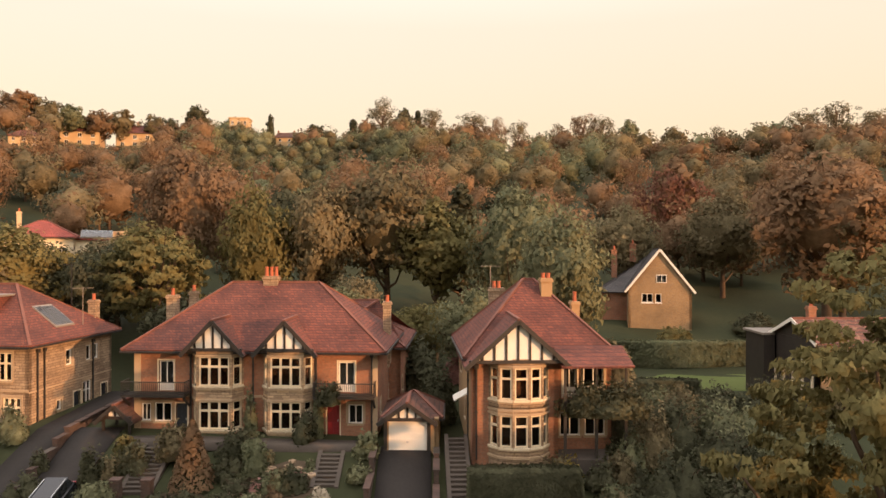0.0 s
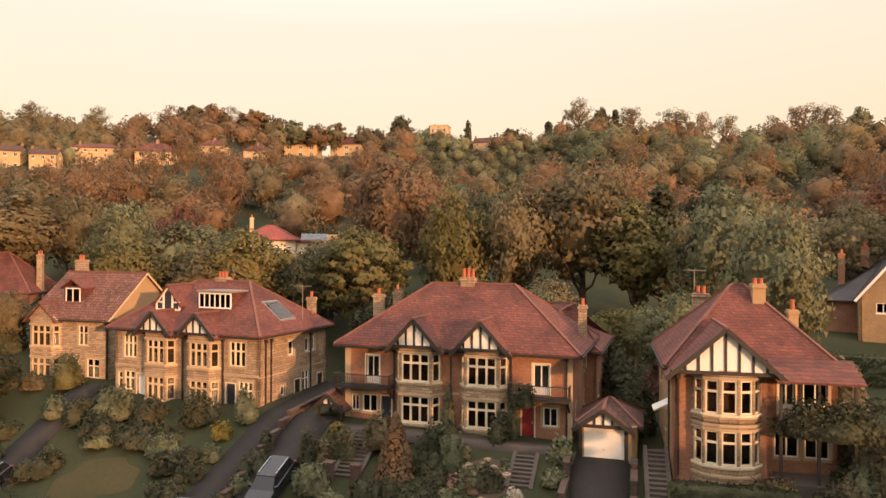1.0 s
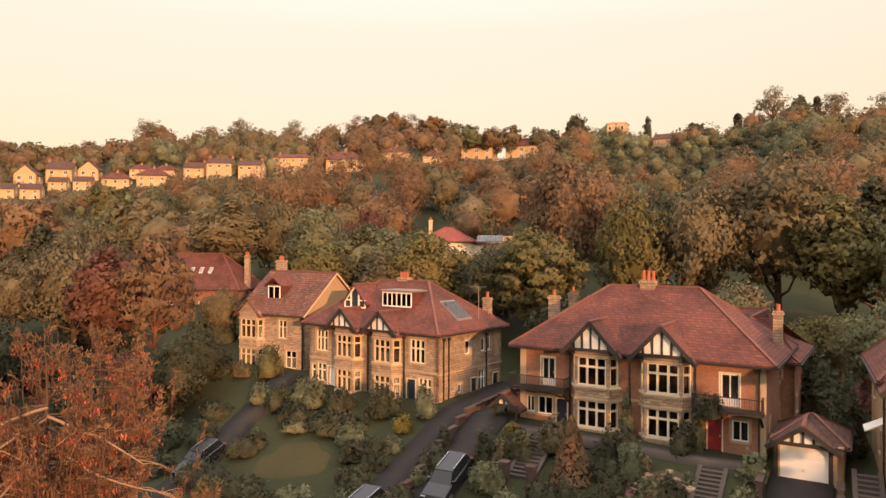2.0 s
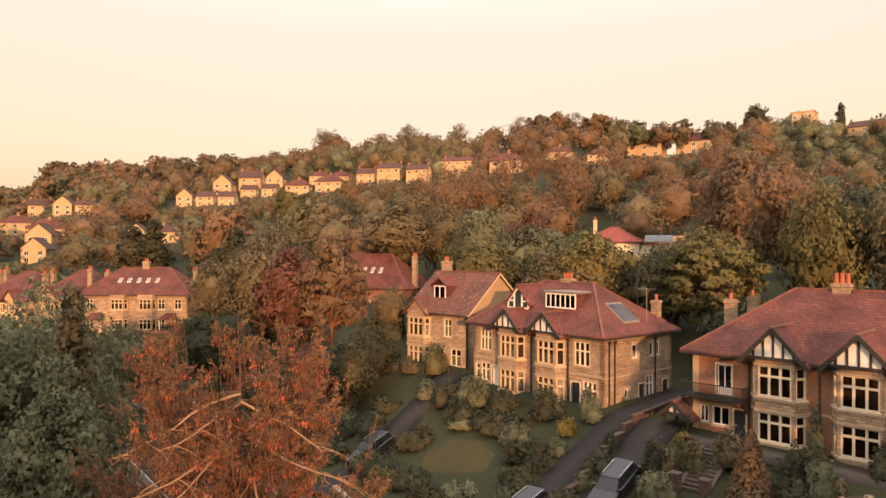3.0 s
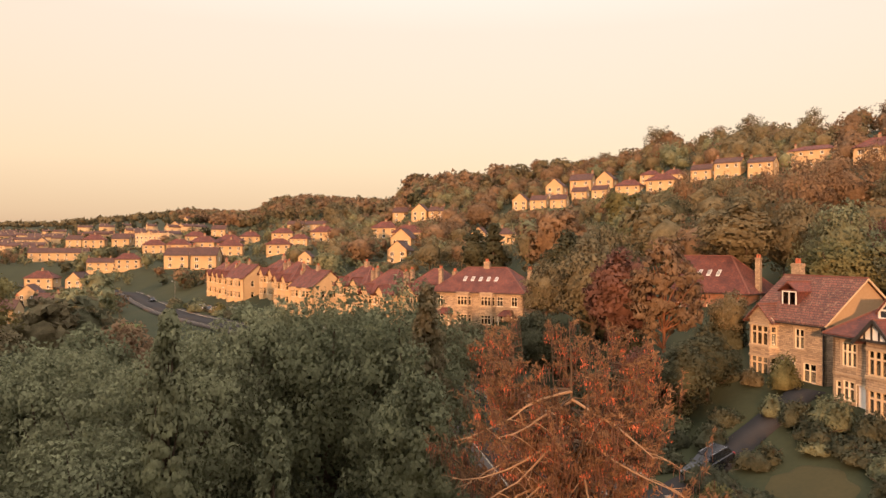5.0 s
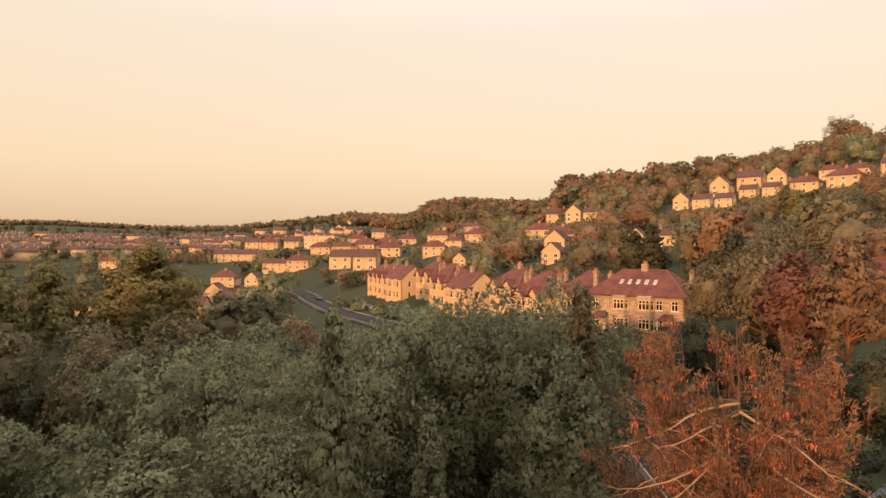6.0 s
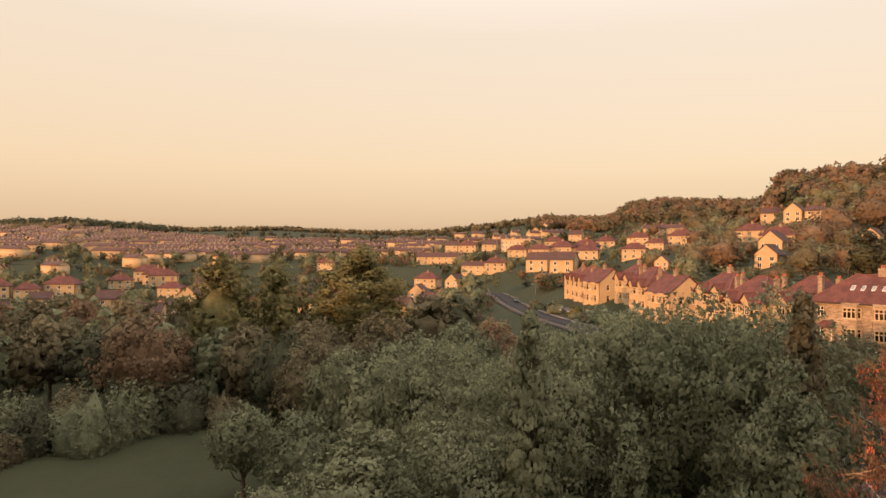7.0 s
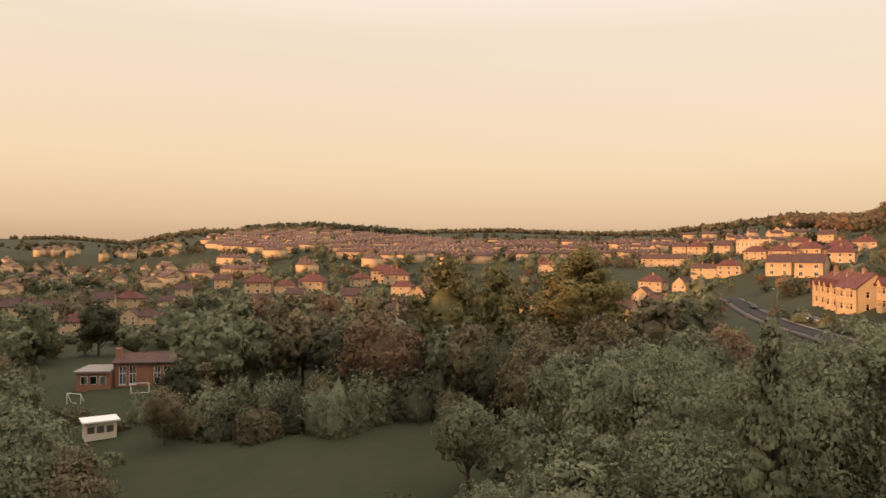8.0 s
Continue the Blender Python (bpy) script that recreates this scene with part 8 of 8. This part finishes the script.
def car(x, y, rz, paint, label, z=None, tilt=0.0):
    """An estate car: shaped body, glass house, wheels, lights."""
    C = thing("car", label, "car", pose(x, y, (gz(x, y) + 0.02 if z is None else z), tilt, 0, rz), "parked cars")
    # side profile (along y, up z), nose at -y
    low = [(-2.15, 0.35), (-2.2, 0.62), (-2.05, 0.80), (-1.0, 0.98), (-0.95, 0.98), (2.0, 1.02), (2.2, 0.85), (2.2, 0.4), (1.9, 0.28), (-1.9, 0.28)]
    bm = bmesh.new()
    rows = []
    for x_, k in ((-0.86, 0.93), (-0.80, 1.0), (0.80, 1.0), (0.86, 0.93)):
        rows.append([bm.verts.new((x_, a * (0.985 if k < 1 else 1), 0.28 + (b - 0.28) * k)) for a, b in low])
    for r0, r1 in zip(rows[:-1], rows[1:]):
        for i in range(len(low)):
            j = (i + 1) % len(low)
            bm.faces.new((r0[i], r0[j], r1[j], r1[i]))
    bm.faces.new(rows[0]), bm.faces.new(rows[-1][::-1])
    body = part("body", bm, M[paint], C, smooth=False)
    bm = bmesh.new()
    base = [(-0.78, -1.05, 0.97), (0.78, -1.05, 0.97), (0.78, 2.02, 1.0), (-0.78, 2.02, 1.0)]
    top = [(-0.60, -0.25, 1.46), (0.60, -0.25, 1.46), (0.62, 1.75, 1.45), (-0.62, 1.75, 1.45)]
    a, b = [bm.verts.new(p) for p in base], [bm.verts.new(p) for p in top]
    for i in range(4):
        bm.faces.new((a[i], a[(i + 1) % 4], b[(i + 1) % 4], b[i]))
    bm.faces.new(b), bm.faces.new(a[::-1])
    part("glass_house", bm, M["carglass"], C, "dark car glass")
    bm = bmesh.new()
    slab(bm, [(-0.64, -0.30, 1.49), (0.64, -0.30, 1.49), (0.66, 1.82, 1.48), (-0.66, 1.82, 1.48)], 0.05)
    rf = part("roof", bm, M[paint], C)
    for sx in (-0.6, 0.6):
        bm = bmesh.new()
        beam(bm, (sx, -0.1, 1.54), (sx, 1.6, 1.53), 0.04)
        part("roof_rail", bm, M["steel"], rf, "bright roof rail")
        bm = bmesh.new()
        box(bm, sx * 1.12 - 0.17, -2.17, 0.58, sx * 1.12 + 0.17, -2.05, 0.74)
        part("headlight", bm, M["steel"], body)
        bm = bmesh.new()
        box(bm, sx * 1.2 - 0.12, 2.12, 0.65, sx * 1.2 + 0.12, 2.215, 0.95)
        part("tail_light", bm, M["reddoor"], body)
        bm = bmesh.new()
        box(bm, sx * 1.45 - 0.09, -0.85, 0.98, sx * 1.45 + 0.09, -0.7, 1.12)
        part("wing_mirror", bm, M[paint], body)
    for sx in (-1, 1):
        for yy in (-1.35, 1.35):
            bm = bmesh.new()
            n = 14
            for r, x0, x1 in ((0.32, 0.70, 0.89),):
                p = [[bm.verts.new((sx * xx, yy + r * math.cos(6.2832 * i / n), 0.32 + r * math.sin(6.2832 * i / n))) for i in range(n)] for xx in (x0, x1)]
                bm.faces.new(p[0]), bm.faces.new(p[1][::-1])
                for i in range(n):
                    bm.faces.new((p[0][i], p[0][(i + 1) % n], p[1][(i + 1) % n], p[1][i]))
            wh = part("wheel", bm, M["rubber"], C)
            bm = bmesh.new()
            p = [[bm.verts.new((sx * xx, yy + 0.2 * math.cos(6.2832 * i / n), 0.32 + 0.2 * math.sin(6.2832 * i / n))) for i in range(n)] for xx in (0.85, 0.90)]
            bm.faces.new(p[0]), bm.faces.new(p[1][::-1])
            for i in range(n):
                bm.faces.new((p[0][i], p[0][(i + 1) % n], p[1][(i + 1) % n], p[1][i]))
            part("rim", bm, M["steel"], wh)
    return C


car(-22.4, 39.0, 2, "carpaint", "dark estate car parked on the brick-walled drive", tilt=18)
car(-26.7, 35.2, 2, "carpaint", "dark car parked below the stone house", tilt=12)
car(-44.0, 37.4, 10, "carpaint", "dark car parked on the garden drive", tilt=14)
# placed on the camera's line to the car, to cover its lower half
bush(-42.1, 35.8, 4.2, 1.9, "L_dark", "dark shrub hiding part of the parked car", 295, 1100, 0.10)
car(-71.5, 32.6, 82, "carpaint", "dark car parked at the kerb")
for i in range(5):
    t = i * 5.3
    car(-196 - t * 0.95, 3.8 - t * 0.29, 107, ("silver", "carpaint", "silver", "silver", "carpaint")[i], ("silver car parked at the roadside", "dark car parked at the roadside")[i in (1, 4)])
car(-262, -16, 104, "carpaint", "dark car driving lane far down the road")


def street_lamp(x, y, h, turn):
    L = thing("street_lamp", "slender grey street lamp beside the road", "lamp", pose(x, y, gz(x, y), 0, 0, turn), "street lamps")
    bm = bmesh.new()
    drum(bm, 0, 0, -0.3, 1.2, 0.11, 0.09, 8)
    drum(bm, 0, 0, 1.2, h, 0.06, 0.045, 8)
    p = part("post", bm, M["lead"], L)
    bm = bmesh.new()
    beam(bm, (0, 0, h - 0.03), (0, -0.9, h + 0.12), 0.06)
    part("arm", bm, M["lead"], L)
    bm = bmesh.new()
    slab(bm, [(-0.12, -1.3, h + 0.2), (0.12, -1.3, h + 0.2), (0.09, -0.75, h + 0.2), (-0.09, -0.75, h + 0.2)], 0.1)
    part("lantern", bm, M["white"], L)


street_lamp(-188, 6.5, 7, 20), street_lamp(-246, -8.0, 7, 20), street_lamp(-84.5, 36.2, 6.5, 0)


def far_bungalow():
    """A cream house with a bright red hipped roof, a glazed roof panel and tan flat-roofed wings."""
    x, y = polar(32.4, 117)
    z = gz(x, y)
    B = thing("bungalow", "cream house with bright red hipped roof and glazed panel among trees", "house", pose(x, y, z, 0, 0, 24))
    w, d, h = 9.0, 8.0, 4.6
    fo = [(1.0, 2.4, 1.0, 3.0), (4.0, 5.2, 0.9, 3.0), (6.6, 8.0, 1.0, 3.0)]
    F = shell(B, w, d, h, -1.5, "cream", fo)
    for op in fo:
        window(F["front"], op, B, 2, 0, "white", 0.08, None)
    hip_roof(B, 0, w, 0, d, h, 2.5, "tile_bright", 0.5)
    chimney(B, 1.2, 5.4, 4.6, 8.4, 0.6, 0.6, 1, "stone_pale")
    bm = bmesh.new()
    box(bm, w + 0.02, 0.6, -1.5, w + 7.4, d, 4.1)
    wing = part("wing", bm, M["cream"], B)
    bm = bmesh.new()
    box(bm, w - 0.2, 0.2, 4.1, w + 7.8, d + 0.3, 4.35)
    part("wing_roof", bm, M["tile_bright"], wing, "flat red roof edge")
    bm = bmesh.new()
    slab(bm, [(w + 0.6, 1.0, 4.6), (w + 5.0, 1.0, 4.6), (w + 5.0, 4.0, 5.7), (w + 0.6, 4.0, 5.7)], 0.12)
    g = part("roof_light", bm, M["lead"], wing, "sloping glazed roof panel")
    for i in range(6):
        bm = bmesh.new()
        x0 = w + 0.7 + i * 0.71
        slab(bm, [(x0, 1.1, 4.66), (x0 + 0.64, 1.1, 4.66), (x0 + 0.64, 3.9, 5.70), (x0, 3.9, 5.70)], 0.03)
        part("pane", bm, M["glass"], g)
    for x0, x1, zz in ((w + 2.5, w + 10.5, 5.4), (w + 12.5, w + 17.0, 5.0)):
        bm = bmesh.new()
        box(bm, x0, d + 2.0, -1.5, x1, d + 7.0, zz)
        an = part("annexe", bm, M["stone_pale"], B)
        bm = bmesh.new()
        box(bm, x0 - 0.3, d + 1.7, zz, x1 + 0.3, d + 7.3, zz + 0.3)
        part("annexe_roof", bm, M["stone_pale"], an, "tan flat roof")


far_bungalow()


def house_e():
    H = thing("bungalow", "dark-clad gabled bungalow with white verge boards", "house", pose(27.3, 50.5, 8.7, 0, 0, 0))
    w, d, h = 10.0, 6.4, 4.4
    lo = [(1.0, 2.2, 2.9, 4.0)]
    fo = [(1.2, 2.8, 2.7, 3.9), (5.0, 6.6, 2.7, 3.9)]
    F = shell(H, w, d, h, -1.5, {"front": "brick_buff", "right": "timber", "left": "timber", "back": "timber"}, fo, (), [(4.0, 5.0, 2.9, 3.9)])
    window(F["left"], (4.0, 5.0, 2.9, 3.9), H, 1, 0, "white", 0.07, None)
    for op in fo:
        window(F["front"], op, H, 2, 0, "white", 0.07, None)
    bm = bmesh.new()
    a = [bm.verts.new(p) for p in ((0.02, 0, h), (0.02, d, h), (0.02, d / 2, h + 1.35))]
    b = [bm.verts.new((0.3, v.co.y, v.co.z)) for v in a]
    bm.faces.new(a), bm.faces.new(b[::-1])
    for i in range(3):
        bm.faces.new((a[i], b[i], b[(i + 1) % 3], a[(i + 1) % 3]))
    part("gable_wall", bm, M["timber"], H)
    hip_roof(H, 0, w, 0, d, h, 1.5, "tile_old", 0.4, False, False)
    for y0 in (-0.4, d + 0.4):
        bm = bmesh.new()
        beam(bm, (-0.3, y0, h - 0.1), (-0.3, d / 2, h + 1.42), 0.07, 0.26)
        part("bargeboard", bm, M["white"], H, "white verge board")
    bm = bmesh.new()
    box(bm, -0.9, d + 0.02, -1.5, 4.0, d + 3.4, 4.2)
    an = part("annexe", bm, M["timber"], H, "dark flat-roofed annexe")
    bm = bmesh.new()
    box(bm, -1.1, d - 0.1, 4.2, 4.2, d + 3.6, 4.38)
    part("annexe_roof", bm, M["lead"], an)
    f = F["left"]
    for i in range(5):
        bm = bmesh.new()
        f.box(bm, 0.2 + i * 1.4, 0.34 + i * 1.4, -0.6, 1.9, 0.0, 0.14)
        part("post", bm, M["cream"], H)
    chimney(H, 2.0, 4.6, 4.5, 6.7, 0.6, 0.5, 1, "brick")


house_e()
bush(24.5, 70.5, 17.5, 2.7, "L_green", "long clipped green hedge above the lawn", 77, 9000, 0.14, d=1.8, form="clipped", name="hedge", category="hedge")
bush(15.5, 57.5, 12, 1.6, "L_dark", "dark hedge below the lawn", 78, 4200, 0.14, d=1.6, form="clipped", name="hedge", category="hedge")
# climbers on the veranda and balcony
bush(9.0, 41.5, 6.2, 2.3, "L_dark", "dark climber grown over the veranda rail", 81, 3800, 0.10, d=1.4, z=9.9, name="climber", category="climber")
bush(-7.3, 46.0, 2.2, 1.5, "L_dark", "dark climber on the balcony rail", 82, 1300, 0.09, d=0.9, z=9.6, name="climber", category="climber")
bush(-8.3, 46.2, 1.2, 3.6, "L_green", "climber up the wall beside the bay", 83, 1100, 0.09, d=0.8, name="climber", category="climber")
bush(-12.8, 46.3, 1.2, 3.2, "L_green", "climber up the wall between the bays", 84, 1100, 0.09, d=0.8, name="climber", category="climber")
# hedge of bushes round the meadow
r5 = np.random.default_rng(9)
for i in range(22):
    az = 110.5 + i * 1.3
    x, y = polar(az, 101 + 10 * abs(math.sin(i * 1.3)) - (az - 111) * 0.2)
    bush(x, y, r5.uniform(7, 10), r5.uniform(4.5, 8.5), ("L_green", "L_olive", "L_green", "L_dark")[i % 4], ("green", "olive", "green", "dark")[i % 4] + " thicket at the meadow edge", 100 + i, 2400, 0.22)
for i, (az, d) in enumerate(((146, 58), (149, 55), (150, 78), (151, 75), (149.5, 86), (119, 52), (114, 47), (121, 60), (108, 36), (103, 34), (95, 28))):
    x, y = polar(az, d)
    bush(x, y, 6.5, (4.5, 5, 4.5, 5, 4, 5, 6, 4, 6, 5, 6)[i], ("L_dark", "L_green")[i in (5, 6)], "thicket below the trees" if i not in (5, 6) else "pale green bush beside the meadow", 160 + i, 3000 if d < 65 else 1300, 0.16)
# low planting in the long front gardens
r6 = np.random.default_rng(15)
k = 0
while k < 24:
    x, y = r6.uniform(-60, -26.5), r6.uniform(32, 47.5)
    if abs(x + 27) < 2.6 or abs(x + 45 - (y - 41) * -0.3) < 2.6 or ((x + 36.5) / 4.8) ** 2 + ((y - 40) / 3.4) ** 2 < 1:
        continue
    q = int(r6.integers(4))
    bush(x, y, r6.uniform(2.0, 4.6), r6.uniform(0.6, 1.6), ("L_dark", "L_green", "L_dark", "L_dark")[q], ("dark", "green", "dark", "dark")[q] + " low shrub in the front garden", 300 + k, 800, 0.13)
    k += 1
# low planting before the brick houses
k = 0
while k < 30:
    x, y = r6.uniform(-21, 12), r6.uniform(37.4, 43.4)
    if any(abs(x - c) < hw for c, hw in ((-18.1, 1.6), (-7.0, 1.3), (-2.2, 2.6), (1.05, 1.2), (-22.4, 1.8))) or (0.8 < x < 8.5 and y < 40.3):
        continue
    q = int(r6.integers(5))
    bush(x, y, r6.uniform(1.2, 2.8), r6.uniform(0.5, 1.5), ("L_dark", "L_green", "L_dark", "L_olive", "L_dark")[q], ("dark", "green", "dark", "olive", "dark")[q] + " low shrub in the sloping garden", 400 + k, 620, 0.10)
    k += 1
for i, (x, y, w, h) in enumerate(((14.5, 43.5, 5, 3.6), (18.5, 45, 5.5, 3.4), (11.5, 36.5, 4.5, 2.4), (15.5, 36.5, 5, 3), (20, 40, 5.5, 3.4), (22, 46.5, 5, 3.0), (12.8, 47.5, 3.4, 3.6), (16.5, 51.5, 5, 2.6), (21, 53, 5, 2.4))):
    bush(x, y, w, h, ("L_dark", "L_green", "L_dark")[i % 3], "dense dark shrub beside the gabled house", 440 + i, 2200, 0.12)

# rockery stones and low flowers on the sloping beds
r10 = np.random.default_rng(71)
for k in range(26):
    x, y = r10.uniform(-12.4, -6.6), r10.uniform(39.6, 43.2)
    if abs(x + 7.0) < 0.9:
        continue
    w = r10.uniform(0.35, 0.8)
    bm = bmesh.new()
    bmesh.ops.create_icosphere(bm, subdivisions=1, radius=0.5)
    for v in bm.verts:
        v.co *= 1 + 0.25 * noise.noise(v.co * 3 + Vector((k, 0, 0)))
        v.co.z *= 0.6
    stone = link_bm("rockery_stone", bm, M["stone"])
    stone.matrix_world = pose(x, y, gz(x, y) + 0.08, 0, 0, k * 50) @ Matrix.Scale(w, 4)
    tagged(stone, "rough golden stone set in a flower bed", "stone", "rockery stones")
for k in range(16):
    x, y = r10.uniform(-12.4, -8.0), r10.uniform(39.6, 43.2)
    q = k % 4
    bush(x, y, r10.uniform(0.7, 1.3), r10.uniform(0.35, 0.8), ("L_brown", "L_green", "L_pink", "L_dark")[q], ("russet", "green", "pink flowering", "dark")[q] + " low plant in the flower bed", 700 + k, 260, 0.07)
# hedges and shrubs in the front gardens of the street houses
r7 = np.random.default_rng(27)
for i in range(34):
    t = i * 4.1 + r7.uniform(-1, 1)
    x, y = -110 - 0.957 * t + 0.29 * r7.uniform(5.5, 8.5), 37.0 - 0.29 * t - 0.957 * r7.uniform(5.0, 8.5)
    q = int(r7.integers(5))
    bush(x, y, r7.uniform(3.5, 6.0), r7.uniform(1.4, 3.0), ("L_yellow", "L_green", "L_dark", "L_green", "L_olive")[q], ("yellow-green", "green", "dark", "green", "olive")[q] + " hedge shrub before the street houses", 500 + i, 500, 0.24)
garden_wall([(-116, 31.0), (-150, 21.5), (-196, 7.5)], 0.8, "stone", "stone garden wall along the street", step=6.0)
for i, (az, d, w, h, q) in enumerate(((147.2, 118, 6, 3.4, 2), (145.4, 121, 5, 2.6, 1), (140.6, 116, 7, 4.5, 0), (138.9, 120, 7, 5.0, 0), (142.6, 112, 3, 1.4, 1), (145.6, 96, 5, 2.2, 2), (143.0, 94, 4, 1.6, 0), (146.8, 101, 5, 3.6, 0))):
    bush(*polar(az, d), w, h, ("L_green", "L_olive", "L_dark")[q], ("green", "olive", "dark")[q] + " shrub near the school field", 560 + i, 900, 0.2)
# planting along the two drives
r8 = np.random.default_rng(31)
for i in range(15):
    y = 29.5 + i * 0.95
    x = (-24.9, -28.9)[i % 2] + r8.uniform(-0.3, 0.3)
    bush(x, y, r8.uniform(1.5, 2.6), r8.uniform(0.9, 1.9), ("L_dark", "L_green", "L_dark")[i % 3], ("dark", "green", "dark")[i % 3] + " shrub along the drive", 600 + i, 700, 0.09)
for i, (x, y, w, h) in enumerate(((7.0, 41.2, 2.4, 1.8), (9.4, 40.6, 2.6, 1.9), (11.4, 41.6, 2.4, 2.6))):
    bush(x, y, w, h, ("L_olive", "L_dark", "L_green")[i], ("olive", "dark", "green")[i] + " shrub before the veranda", 620 + i, 1000, 0.09)


def aerial(x, y, z, h, turn):
    """A roof aerial: mast, boom and short cross rods."""
    A = thing("aerial", "thin grey television aerial on a roof", "aerial", pose(x, y, z, 0, 0, turn))
    bm = bmesh.new()
    beam(bm, (0, 0, 0), (0, 0, h), 0.05)
    part("mast", bm, M["lead"], A)
    bm = bmesh.new()
    beam(bm, (-0.75, 0, h - 0.05), (0.75, 0, h - 0.05), 0.04)
    boom = part("boom", bm, M["lead"], A)
    for i in range(7):
        bm = bmesh.new()
        beam(bm, (-0.7 + i * 0.23, -0.22, h - 0.05), (-0.7 + i * 0.23, 0.22, h - 0.05), 0.02)
        part("rod", bm, M["lead"], boom)


aerial(3.5, 51.0, 15.6, 3.1, 10)
aerial(-28.6, 55.0, 13.0, 3.8, 25)
